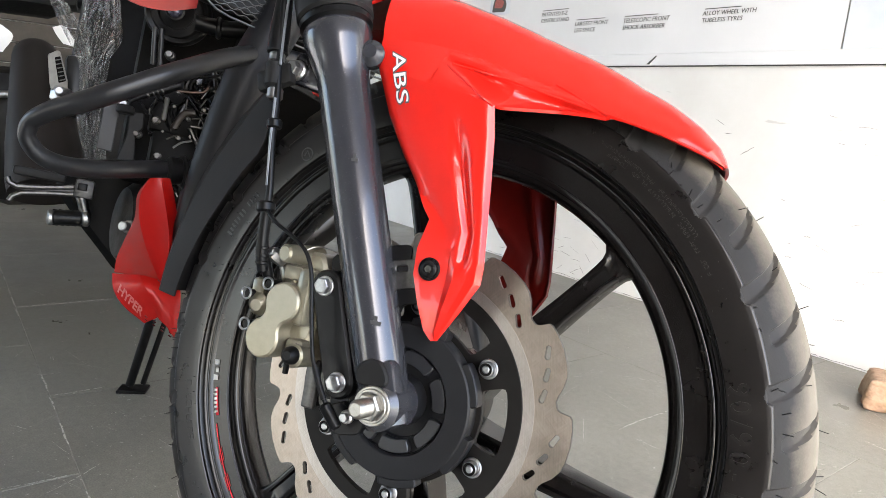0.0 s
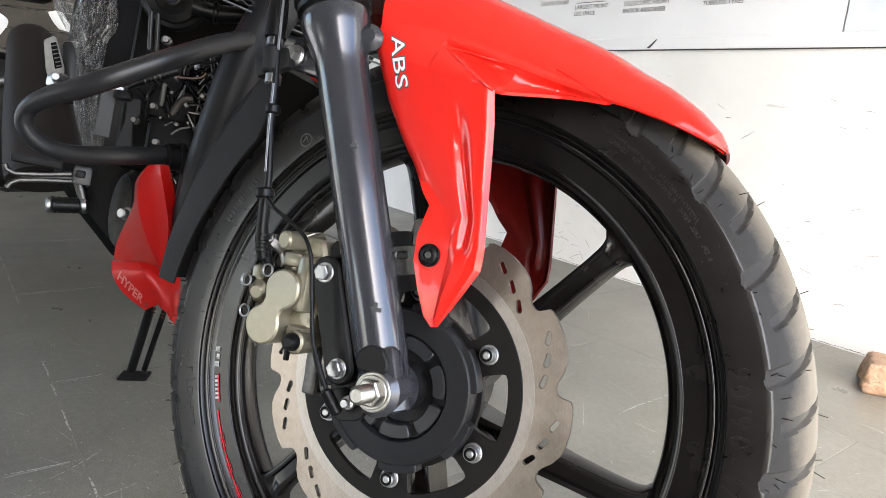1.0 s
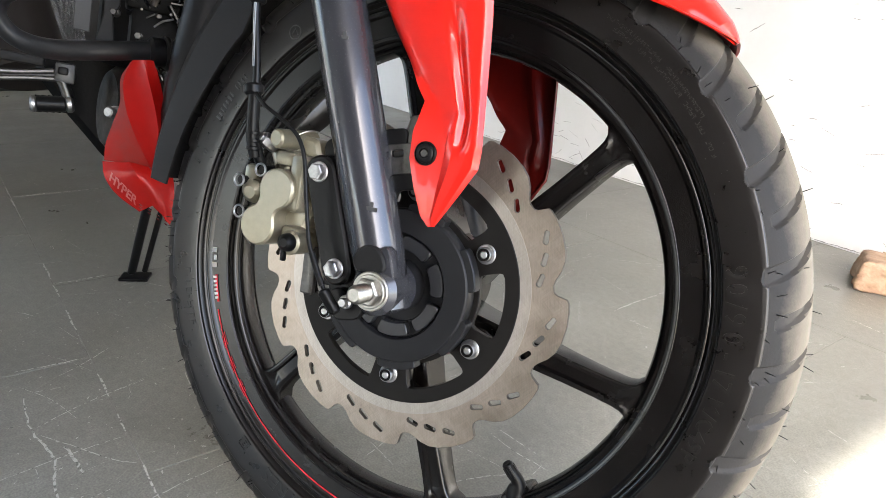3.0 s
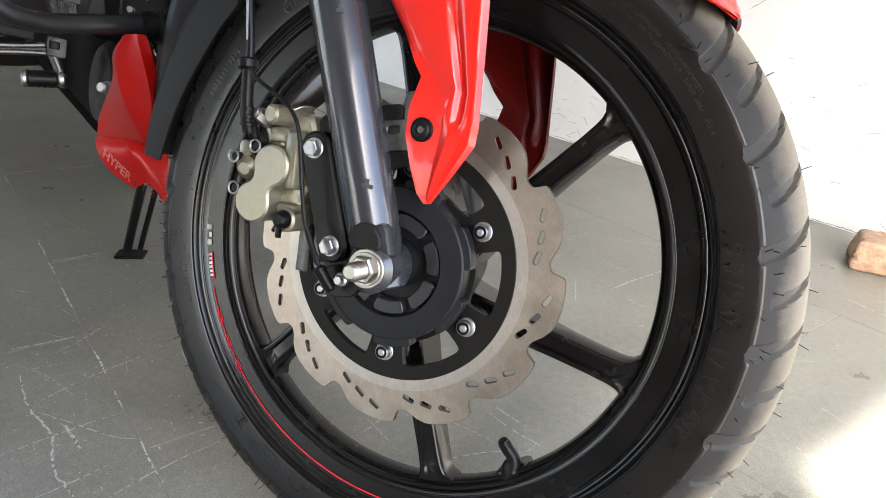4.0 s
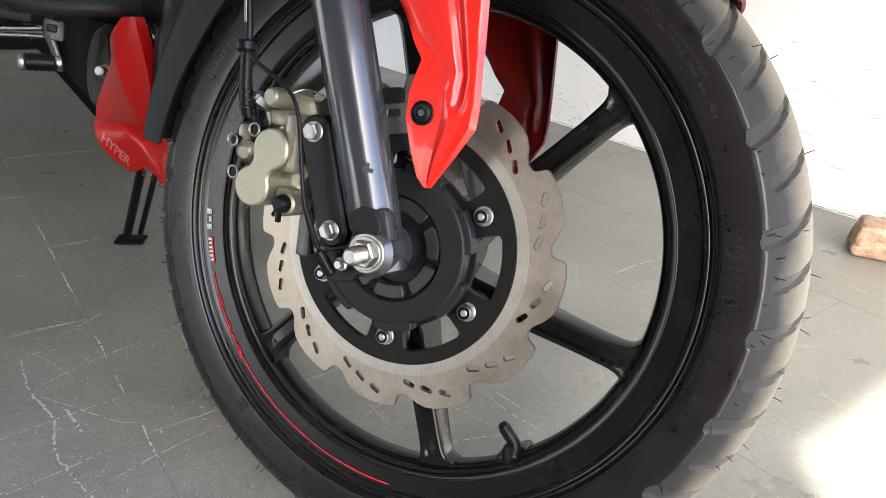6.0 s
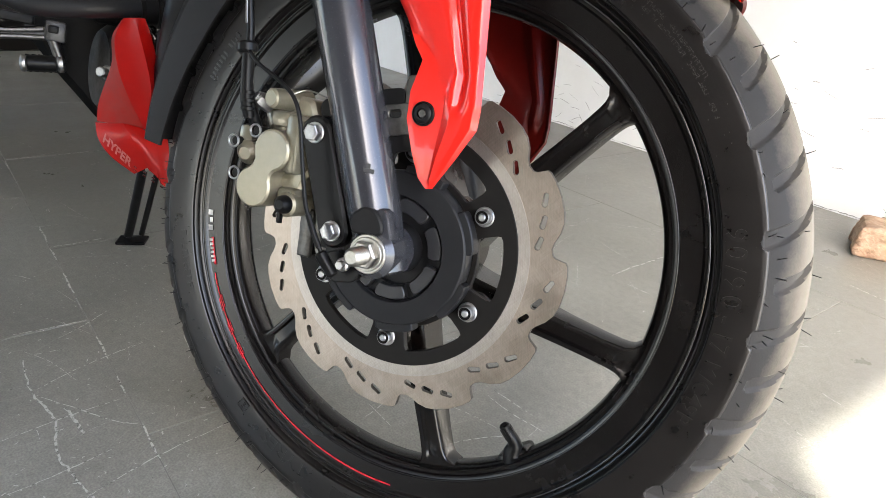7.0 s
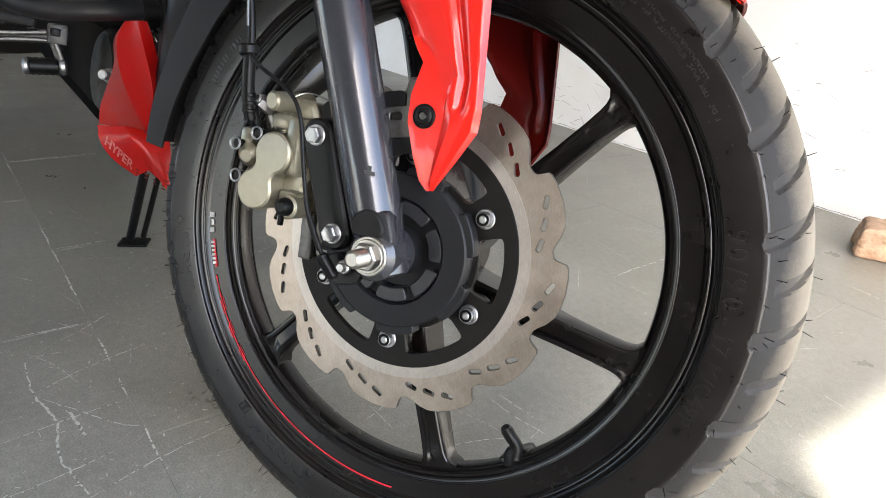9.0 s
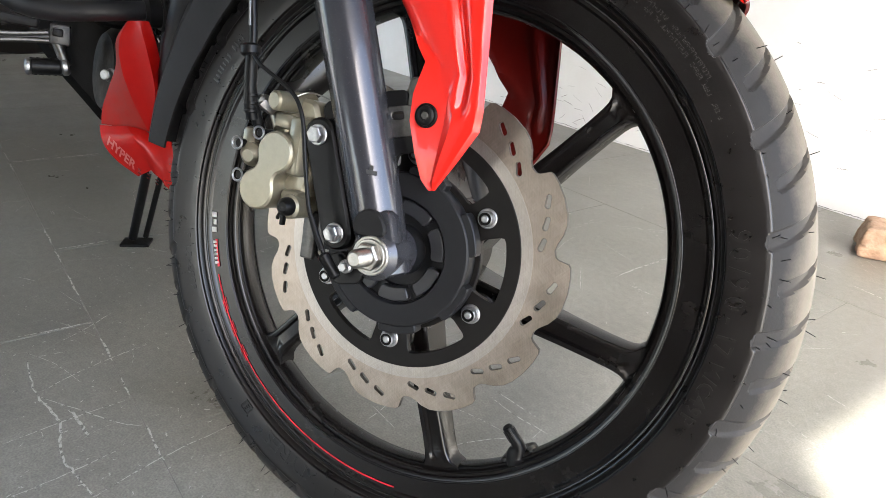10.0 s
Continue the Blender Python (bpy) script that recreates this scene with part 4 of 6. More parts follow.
def side_line(phi):
    ye, re = at_phi(phi, EDGE_Y, EDGE_R)
    k = roof_line(phi)[-1]
    e = polar(phi, -ye, re)
    if 70 < phi <= 78:
        e = e.lerp(blade_point(1.0, 0), (phi - 70) / 8)
    return [k.lerp(e, t) + Vector((0, hollow(phi, t), 0)) for t in STEPS] + [e]


COLS = (0, 0.08, 0.3, 0.5, 0.62, 0.80, 0.925, 1.0)
HIGH = (-0.0885, -0.0940, -0.0985, -0.1010, -0.1030, -0.1044, -0.1038, -0.1000)
LOW = (-0.0982, -0.0985, -0.0988, -0.0996, -0.1032, -0.1031, -0.1022, -0.0992)

FINE_HIGH = [q.y for q in smooth_path([(c, h, 0) for c, h in zip(COLS, HIGH)], 6)]
FINE_C = [q.x for q in smooth_path([(c, h, 0) for c, h in zip(COLS, HIGH)], 6)]


def blade_point(c, row):
    """A point of the side blade: c from its back to its front edge, row from the roof (0) to the tip (9)."""
    n = range(10)
    xb, zb, xf, zf = (float(np.interp(row, n, t)) for t in (BACK_X, BACK_Z, FRONT_X, FRONT_Z))
    fold = 3.2 + 3.3 * c if c < 0.52 else 5.2
    t = min(1.0, max(0.0, (fold - row) / 1.1 + 0.5))
    t = t * t * (3 - 2 * t)
    hi, lo = float(np.interp(c, FINE_C, FINE_HIGH)), float(np.interp(c, COLS, LOW))
    hi += 0.0050 * math.exp(-((c - 0.70) / 0.075) ** 2) * min(1.0, max(0.0, (row - 0.5) / 1.2))
    y = hi * t + lo * (1 - t)
    tip = float(np.interp(row, [7, 9], [0, 1]))
    return Vector((xb + (xf - xb) * c, y * (1 - tip) - 0.0975 * tip, zb + (zf - zb) * c))


def fender_mesh(side):
    """Roof, front beak and side blade of one half, welded; side 1 is the near half, -1 the far one."""
    bm = bmesh.new()

    def skin(rows):
        grid = [[bm.verts.new((q.x, q.y * side, q.z)) for q in r] for r in rows]
        for a, b in zip(grid, grid[1:]):
            for k in range(len(a) - 1):
                bm.faces.new((a[k], a[k + 1], b[k + 1], b[k]))

    front = [46.2 + (78 - 46.2) * k / 56 for k in range(57)]
    mid = [78 + (103 - 78) * k / 50 for k in range(51)]
    rear = [103 + (118 - 103) * k / 10 for k in range(11)]
    skin([roof_line(p) + side_line(p) for p in front])
    skin([roof_line(p)[:15] for p in rear])
    rows = []
    for p in mid:
        c = (103 - p) / 25
        top = roof_line(p)
        k, first = top[-1], blade_point(c, 0)
        fill = [k.lerp(first, t) + Vector((0, hollow(p, t), 0)) for t in STEPS]
        rows.append(top + fill + [blade_point(c, r * 0.2) for r in range(46)])
    skin(rows)
    bmesh.ops.remove_doubles(bm, verts=bm.verts, dist=0.0004)
    bmesh.ops.recalc_face_normals(bm, faces=bm.faces)
    up_face = max(bm.faces, key=lambda f: f.calc_center_median().z)
    if up_face.normal.z < 0:
        bmesh.ops.reverse_faces(bm, faces=bm.faces)
    bmesh.ops.solidify(bm, geom=bm.faces[:], thickness=0.0025)
    return bm


shell = join(fender_mesh(1), fender_mesh(-1))
bmesh.ops.recalc_face_normals(shell, faces=shell.faces)
for f in shell.faces:                                 # inner faces take a darker red: their shade put into the colour
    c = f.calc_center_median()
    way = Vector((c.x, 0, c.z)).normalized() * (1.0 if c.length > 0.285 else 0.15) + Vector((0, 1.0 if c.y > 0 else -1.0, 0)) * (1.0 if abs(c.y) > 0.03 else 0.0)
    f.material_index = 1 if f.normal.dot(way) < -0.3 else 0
fender = bpart("front_fender", shell, [RED, SHADE_MARK_RED], None, "glossy red front fender with creased side blades", 14)
screw = Vector((0.0170, -0.0990, 0.1050))
bpart("fender_screw", moved(revolve([(0.0088, 0.0), (0.0088, 0.0010), (0.0080, 0.0014), (0.0078, 0.0008), (0.0072, 0.0010), (0.0069, 0.0026), (0.0054, 0.0037), (0.0036, 0.0039), (0.0032, 0.0018)], 32), along(screw, screw + Vector((0, -1, 0)))), BLACK, fender, "black button screw in a recess")
bpart("screw_socket", hexa(screw + Vector((0, -0.0018, 0)), screw + Vector((0, -0.0034, 0)), 0.0030), DULL, fender, "worn metal screw socket")
near_skin = BVHTree.FromBMesh(fender_mesh(1))


def on_fender(words, proud):
    """Lays lettering down the side just ahead of the leg, its tops to the front."""
    bmesh.ops.subdivide_edges(words, edges=words.edges[:], cuts=1)
    for v in words.verts:
        d = Vector((0.0130, 0, -0.0440)).normalized()
        u = Vector((0.0440, 0, 0.0130)).normalized()
        q = Vector((-0.0510, 0, 0.2735)) + d * (v.co.x * 1.30) + u * (v.co.y * 0.76 + v.co.x * 0.05)
        hit = near_skin.ray_cast(Vector((q.x, -0.3, q.z)), Vector((0, 1, 0)))[0]
        v.co = Vector((q.x, (hit.y if hit else -0.095) - proud - v.co.z, q.z))
    return words


for bends in (((-0.001, 0.2652), (0.0139, 0.2538), (0.0298, 0.2424), (0.0400, 0.2352), (0.0462, 0.2316)),
              ((0.0005, 0.2672), (0.0162, 0.2650), (0.0332, 0.2612), (0.0554, 0.2563), (0.0747, 0.2517), (0.0940, 0.2477), (0.1113, 0.2432)),
              ((0.0808, 0.2612), (0.0923, 0.2560), (0.1085, 0.2477), (0.1206, 0.2416))):
    # thin beads added on the pressed creases to catch highlight lines
    crest = []
    for q in smooth_path([Vector((x, 0, z)) for x, z in bends], 6):
        hit = near_skin.ray_cast(Vector((q.x, -0.3, q.z)), Vector((0, 1, 0)))[0]
        if hit:
            crest.append(hit + Vector((0, 0.0002, 0)))
    bpart("crease_edge", tube([q + Vector((0, -0.0005, 0)) for q in crest], 0.0010, 8, 1), RED, fender)
bpart("rear_tongue", slab([(-0.1573, 0.2590), (-0.1330, 0.2560), (-0.1290, 0.2390), (-0.1445, 0.2444)], -0.062, -0.058, 0.0006), RED, fender, "red rear tongue of the fender")
bpart("abs_outline", on_fender(lettering("ABS", 0.0212, 0.0003, 0.10, 0.0010), 0.0002), INK, fender, "black outline of the lettering")
bpart("abs_lettering", on_fender(lettering("ABS", 0.0212, 0.0003, 0.10, 0.0000), 0.0008), WHITE_MARK, fender, "white ABS lettering")
bpart("fender_stay", join(slab(rounded([(-0.026, 0.106), (0.008, 0.113), (0.012, 0.090), (-0.018, 0.084)], 0.004), -0.090, -0.086, 0.0006, [rounded([(-0.016, 0.1035), (-0.006, 0.1055), (-0.005, 0.1005), (-0.015, 0.0985)], 0.002, 2)]),
                          slab(rounded([(-0.006, 0.130), (0.008, 0.134), (0.012, 0.108), (-0.004, 0.106)], 0.005), -0.088, -0.085, 0.0006)), DULL, fender, "dull metal fender stay")
bpart("fender_stay_low", join(slab(rounded([(-0.016, 0.084), (0.008, 0.090), (0.012, 0.078), (-0.006, 0.074), (-0.010, 0.050), (-0.018, 0.050)], 0.004), -0.089, -0.084, 0.0006), slab(rounded([(-0.026, 0.118), (-0.006, 0.122), (-0.004, 0.108), (-0.024, 0.104)], 0.005), -0.089, -0.0855, 0.0006)), BLACK, fender, "black fender stay")


def flap_rows():
    rows = []
    for k in range(19):
        phi = 127 + (172.5 - 127) * k / 18
        rc = np.interp(phi, [127, 145, 160, 172.5], [0.325, 0.316, 0.309, 0.3055])
        re = np.interp(phi, [127, 136, 150, 172.5], [0.300, 0.272, 0.272, 0.279])
        hw = np.interp(phi, [127, 150, 172.5], [0.056, 0.050, 0.046])
        a = radians(phi)
        sec = ((-1.02, 0.0), (-1.01, 0.4), (-0.98, 0.8), (-0.9, 0.96), (-0.5, 1.0), (0, 1.0), (0.5, 1.0), (0.9, 0.96), (0.98, 0.8), (1.01, 0.4), (1.02, 0.0))
        rows.append([Vector(((re + (rc - re) * g) * math.cos(a), f * hw, (re + (rc - re) * g) * math.sin(a))) for f, g in sec])
    return rows


bpart("rear_flap", sheet(flap_rows(), -0.0022), surf("flap_plastic", (0.0090, 0.0087, 0.0088), (0.0135, 0.0131, 0.0130), 150, 0.46, 0.58, bump=0.0001, bscale=1200, dust=(0.12, 0.11, 0.10), dust_amount=0.012, dust_scale=30, spec=0.11), fender, "matt black plastic rear flap of the fender", 24)

# ---- brake caliper ----
cal = bpart("brake_caliper", slab(rounded([(-0.121, 0.098), (-0.101, 0.104), (-0.078, 0.103), (-0.070, 0.083), (-0.071, 0.048), (-0.079, 0.034), (-0.076, 0.012), (-0.094, 0.010), (-0.104, 0.030), (-0.118, 0.052), (-0.113, 0.080)], 0.005), -0.098, -0.070, 0.003),
            GOLD, None, "pale gold two-piston brake caliper")


def figure_eight(a, b, r, rf, n=18):
    """The outline of two equal circles joined by a neck with hollow fillets."""
    a, b = Vector(a), Vector(b)
    m, d = (a + b) / 2, (b - a).normalized()
    half, p = (b - a).length / 2, Vector((-d.y, d.x))
    h = math.sqrt((r + rf) ** 2 - half ** 2)          # centres of the fillets lie this far beside the middle
    out = []
    for c, s in ((b, 1), (a, -1)):
        lim = math.pi - math.atan2(h, half)
        for k in range(-n, n + 1):
            t = lim * k / n
            out.append(tuple(c + (d * math.cos(t) + p * math.sin(t)) * r * s))
        f = m + p * h * s
        for k in range(1, 8):
            w0, w1 = (c - f).normalized(), ((a if s == 1 else b) - f).normalized()
            q = w0.lerp(w1, k / 8)
            q.normalize()
            out.append(tuple(f + q * rf))
    return out


plate = figure_eight((-0.0982, 0.0592), (-0.1122, 0.0284), 0.0162, 0.0090)
bpart("piston_housing", slab(plate, -0.1152, -0.085, 0.0016), GOLD, cal, "flat gold figure-eight face over the pistons", 30)
bpart("slide_boss", join(rod((-0.1019, -0.118, 0.0982), (-0.094, -0.078, 0.1000), 0.0076, 0.0088, seg=32), block((0.018, 0.03, 0.012), 0.003, Matrix.Translation((-0.097, -0.095, 0.084)))), GOLD, cal, "gold slide pin boss")
bpart("side_cheek", block((0.014, 0.022, 0.046), 0.004, Matrix.Translation((-0.0835, -0.100, 0.066)) @ Matrix.Rotation(radians(-10), 4, "Z")), GOLD, cal, "gold cheek of the caliper")
bpart("lower_foot", join(block((0.018, 0.03, 0.020), 0.004, Matrix.Translation((-0.086, -0.092, 0.022))), rod((-0.0825, -0.085, 0.0195), (-0.0825, -0.112, 0.0195), 0.0098, seg=28)), GOLD, cal, "gold lower foot")
bpart("rubber_cap", rod((-0.0815, -0.110, 0.0200), (-0.0805, -0.121, 0.0203), 0.0074, 0.0068, seg=28, chamfer=0.25), RUBBER, cal, "black rubber cap")
bpart("cap_tail", block((0.004, 0.004, 0.010), 0.001, Matrix.Translation((-0.0850, -0.112, 0.0095))), RUBBER, cal, "black rubber tab")
bpart("banjo", join(rod((-0.122, -0.088, 0.096), (-0.108, -0.094, 0.076), 0.0072, seg=28), rod((-0.112, -0.09, 0.083), (-0.100, -0.095, 0.072), 0.008, seg=28)), GOLD, cal, "gold hose union")
bpart("bleed_nut", join(hexa((-0.1150, -0.100, 0.0915), (-0.1185, -0.1120, 0.0975), 0.0062), rod((-0.1185, -0.1115, 0.0973), (-0.1192, -0.1140, 0.0985), 0.0036)), ZINC, cal, "bright union bolt")
for x, z in ((-0.1169, 0.0717), (-0.1368, 0.0608), (-0.1332, 0.0358)):
    t = [Vector((x + 0.0048 * math.cos(k * math.pi / 6), -0.112, z + 0.0048 * math.sin(k * math.pi / 6))) for k in range(13)]
    bpart("clip_ring", tube(t, 0.0009, 8, 2), ZINC, cal, "bright wire clip")
    bpart("pin_head", rod((x, -0.095, z), (x, -0.1105, z), 0.0036), BLACK, cal, "black pin")
bpart("outer_lobe", join(rod((-0.1315, -0.085, 0.056), (-0.1285, -0.108, 0.052), 0.0105, 0.0098, seg=28, chamfer=0.25), block((0.014, 0.02, 0.022), 0.004, Matrix.Translation((-0.133, -0.094, 0.064)))), GOLD, cal, "gold outer lobe")
bpart("pad_spring", block((0.012, 0.006, 0.040), 0.0015, Matrix.Translation((-0.078, -0.082, -0.004))), DULL, cal, "brake pad edge below the caliper")
p_hi, p_lo = (-0.0645, 0.0783), (-0.0390, 0.0077)


def hull(a, b, ra, rb, n=16):
    """The outline round two circles."""
    a, b = Vector(a), Vector(b)
    d = (b - a).normalized()
    base = math.atan2(d.y, d.x)
    return [tuple(b + Vector((math.cos(base + t), math.sin(base + t))) * rb) for t in np.linspace(-1.55, 1.55, n)] + [tuple(a + Vector((math.cos(base + math.pi + t), math.sin(base + math.pi + t))) * ra) for t in np.linspace(-1.55, 1.55, n)]


arm = bpart("caliper_bracket", slab(hull(p_hi, p_lo, 0.0132, 0.0132), -0.1085, -0.096, 0.002), BLACK, cal, "black painted caliper bracket")
for x, z in (p_hi, p_lo):
    bpart("bracket_bolt", join(rod((x, -0.1085, z), (x, -0.1105, z), 0.0080, seg=28), hexa((x, -0.1103, z), (x, -0.1160, z), 0.0066)), ZINC, cal, "bright hexagonal bracket bolt")
bpart("bracket_web", slab(rounded([(-0.072, 0.100), (-0.050, 0.118), (-0.040, 0.080), (-0.022, 0.010), (-0.030, -0.012), (-0.042, 0.02), (-0.060, 0.070)], 0.006), -0.098, -0.091, 0.001), BLACK, cal, "black fork lugs behind the bracket")

# ---- cables and hoses ----
cable = bpart("brake_hose", tube([(-0.150, -0.118, 0.325), (-0.147, -0.118, 0.30), (-0.142, -0.118, 0.258), (-0.136, -0.119, 0.22), (-0.133, -0.120, 0.19), (-0.127, -0.119, 0.150), (-0.1255, -0.118, 0.122), (-0.1245, -0.116, 0.100), (-0.1225, -0.108, 0.080), (-0.120, -0.100, 0.066)],
              [0.0030, 0.0030, 0.0030, 0.0030, 0.0030, 0.0030, 0.0034, 0.0045, 0.0045, 0.0040]), RUBBER, None, "black brake hose with glint strands along its edge")
bpart("hose_sleeve", tube([(-0.1262, -0.1185, 0.131), (-0.1258, -0.1180, 0.115), (-0.1250, -0.1165, 0.095), (-0.1235, -0.1130, 0.081)], [0.0050, 0.0049, 0.0048, 0.0046]), RUBBER, cable, "ribbed black rubber sleeve")
for k in range(3):
    z = 0.086 + k * 0.006
    bpart("sleeve_ring", moved(revolve([(0.0046, 0), (0.0055, 0.0006), (0.0055, 0.0026), (0.0046, 0.0032)], 20), along((-0.1242 - k * 0.0003, -0.1150 - k * 0.0006, z), (-0.1245 - k * 0.0003, -0.1156 - k * 0.0006, z + 0.01))), RUBBER, cable)
bpart("sleeve_print", join(*[block((0.0024 if k % 3 else 0.0018, 0.0005, 0.0017), 0.0001, Matrix.Translation((-0.1250 - k * 0.0001, -0.1215 - k * 0.00013, 0.1035 + k * 0.0025))) for k in range(10) if k != 4]), GREY_MARK, cable, "pale print too small to read")
bpart("upper_conduit", tube([(-0.155, -0.112, 0.345), (-0.152, -0.113, 0.315), (-0.150, -0.114, 0.285), (-0.1475, -0.115, 0.262)], [0.0062, 0.0066, 0.0084, 0.0088]), RUBBER, cable, "thick black rubber conduit")
bpart("conduit_clip", join(rod((-0.1475, -0.115, 0.2625), (-0.1470, -0.115, 0.254), 0.0066), rod((-0.1420, -0.116, 0.232), (-0.1412, -0.116, 0.222), 0.0066)), ALU, cable, "small bright hose clip")
bpart("hose_holder", join(block((0.034, 0.010, 0.018), 0.003, Matrix.Translation((-0.1455, -0.1130, 0.2410)) @ Matrix.Rotation(radians(-18), 4, "Y")), rod((-0.1465, -0.116, 0.254), (-0.1435, -0.116, 0.232), 0.0085)), PLASTIC, cable, "black hose holder on the leg")
bpart("cable_tie", rod((-0.1345, -0.119, 0.205), (-0.1335, -0.119, 0.197), 0.0062), RUBBER, cable, "black cable clamp")
bpart("cable_tie", rod((-0.1285, -0.1185, 0.137), (-0.1272, -0.1185, 0.128), 0.0078), RUBBER, cable, "black cable clamp")
# highlight along the hose, put in as thin bare-metal strands
bpart("hose_glint", tube([(-0.1415, -0.1215, 0.330), (-0.1400, -0.1215, 0.290), (-0.1370, -0.1215, 0.250)], 0.0011, 8), ALU, cable, "thin bright strand that stands in for the hose's highlight")
bpart("hose_glint", tube([(-0.1352, -0.1222, 0.222), (-0.1318, -0.1228, 0.185), (-0.1282, -0.1218, 0.150)], 0.0010, 8), ALU, cable, "thin bright strand that stands in for the hose's highlight")
sens = bpart("sensor_cable", tube([(-0.1275, -0.119, 0.134), (-0.1180, -0.124, 0.1270), (-0.1087, -0.126, 0.1209), (-0.0931, -0.126, 0.1133), (-0.0798, -0.126, 0.1055), (-0.0720, -0.126, 0.0964), (-0.0666, -0.126, 0.0826), (-0.0612, -0.126, 0.0570), (-0.0532, -0.126, 0.0253), (-0.0435, -0.126, 0.0074), (-0.0370, -0.1262, -0.003), (-0.0290, -0.125, -0.016)], 0.0016, 10),
             RUBBER, None, "thin black wheel sensor cable")
bpart("sensor_plug", rod((-0.0365, -0.126, -0.006), (-0.0235, -0.123, -0.022), 0.0048, 0.0044, chamfer=0.2), RUBBER, sens, "black sensor plug")
bpart("cable_whipping", tube([(-0.0500, -0.1262, 0.0190), (-0.0435, -0.1265, 0.0074), (-0.0370, -0.1265, -0.003)], 0.0024, 10), RUBBER, sens, "ribbed end of the cable")
bpart("sensor_bracket", join(slab(rounded([(-0.046, -0.012), (-0.030, -0.004), (-0.008, -0.016), (-0.012, -0.026), (-0.030, -0.030), (-0.042, -0.024)], 0.004), -0.112, -0.104, 0.001)), BLACK, sens, "black sensor bracket")
bpart("fine_wire", tube([(-0.083, -0.118, 0.103), (-0.074, -0.112, 0.108), (-0.060, -0.108, 0.1055), (-0.056, -0.106, 0.103)], 0.0006, 6), ALU, sens, "fine bright wire")


# ---- body of the motorcycle, turned against the front wheel ----
def bp(f, l, u):
    """A point of the body: f ahead of the front axle, l to the rider's left, u above the axle, as the wheel's frame has it."""
    return Vector((f * 0.906 + l * 0.423, -f * 0.423 + l * 0.906, u))


def tail(f, l, u):
    """The same along the line to the rear wheel."""
    return Vector((f * 0.766 + l * 0.643, -f * 0.643 + l * 0.766, u))


BODY = Matrix.Rotation(radians(-25), 4, "Z")


def at_body(f, l, u):
    return Matrix.Translation(bp(f, l, u)) @ BODY


guard = bpart("crash_guard", tube([(-0.4333, 0.0583, 0.175), (-0.4382, 0.0238, 0.1664), (-0.4422, -0.0112, 0.1585), (-0.4479, -0.0422, 0.1519), (-0.4482, -0.0677, 0.15), (-0.4516, -0.0868, 0.1534), (-0.4546, -0.0994, 0.1616), (-0.4549, -0.107, 0.1728),
                                   (-0.449, -0.1092, 0.1851), (-0.4357, -0.1091, 0.1936), (-0.419, -0.1045, 0.2029), (-0.3935, -0.0974, 0.2135), (-0.3698, -0.0865, 0.2274), (-0.3528, -0.0698, 0.243), (-0.3382, -0.0502, 0.2599), (-0.3292, -0.0239, 0.2788),
                                   (-0.3249, 0.0096, 0.3002), (-0.3263, 0.0449, 0.3174), (-0.3204, 0.0862, 0.3325), (-0.3087, 0.1327, 0.3414)], [0.0108] * 4 + [0.0102, 0.0094, 0.0088, 0.0086, 0.0088, 0.0094, 0.0102] + [0.0109] * 9, 24, 10), TUBE, None, "black coated tubular crash guard", 60)
bpart("guard_collar", join(rod(bp(-0.418, -0.131, 0.173), bp(-0.416, -0.110, 0.176), 0.0175, 0.0165, seg=28)), RUBBER, guard, "black rubber guard mount")
for k in range(3):
    bpart("mount_ring", rod(bp(-0.416, -0.114 + k * 0.012, 0.175), bp(-0.4155, -0.107 + k * 0.012, 0.176), 0.020 - 0.001 * k, seg=28), ENGINE, guard, "black mount ring")

# red belly cowl
COWL_UPPER = [[(-0.4359, 0.0359, 0.1564), (-0.4288, 0.0343, 0.1575), (-0.4200, 0.0395, 0.1601), (-0.4178, 0.0494, 0.1617)],
          [(-0.4435, 0.0313, 0.1359), (-0.4325, 0.0278, 0.1344), (-0.4131, 0.0411, 0.1410), (-0.4139, 0.0550, 0.1456)],
          [(-0.4448, 0.0347, 0.1084), (-0.4273, 0.0289, 0.1062), (-0.4027, 0.0428, 0.1147), (-0.4068, 0.0605, 0.1169)],
          [(-0.4522, 0.0328, 0.0792), (-0.4178, 0.0340, 0.0806), (-0.3964, 0.0451, 0.0917), (-0.4013, 0.0646, 0.0899)],
          [(-0.4567, 0.0308, 0.0574), (-0.4106, 0.0424, 0.0605), (-0.3949, 0.0484, 0.0682), (-0.3974, 0.0675, 0.0661)],
          [(-0.4548, 0.0294, 0.0388), (-0.4026, 0.0541, 0.0384), (-0.3972, 0.0538, 0.0441), (-0.3929, 0.0708, 0.0424)]]
COWL_LOWER = [[(-0.4538, 0.0289, 0.0376), (-0.4206, 0.0357, 0.0405), (-0.4047, 0.0575, 0.0362), (-0.3881, 0.0695, 0.0360)],
          [(-0.4479, 0.0296, 0.0192), (-0.4099, 0.0369, 0.0307), (-0.3951, 0.0524, 0.0236), (-0.3827, 0.0685, 0.0180)],
          [(-0.4353, 0.0376, 0.0017), (-0.4018, 0.0425, 0.0186), (-0.3882, 0.0554, 0.0056), (-0.3806, 0.0684, -0.0046)],
          [(-0.4142, 0.0531, -0.0144), (-0.3954, 0.0540, -0.0040), (-0.3860, 0.0620, -0.0160), (-0.3814, 0.0697, -0.0290)]]


def fine(rows, n=5):
    cols = [smooth_path([r[i] for r in rows], n) for i in range(len(rows[0]))]
    return [smooth_path([c[k] for c in cols], n) for k in range(len(cols[0]))]


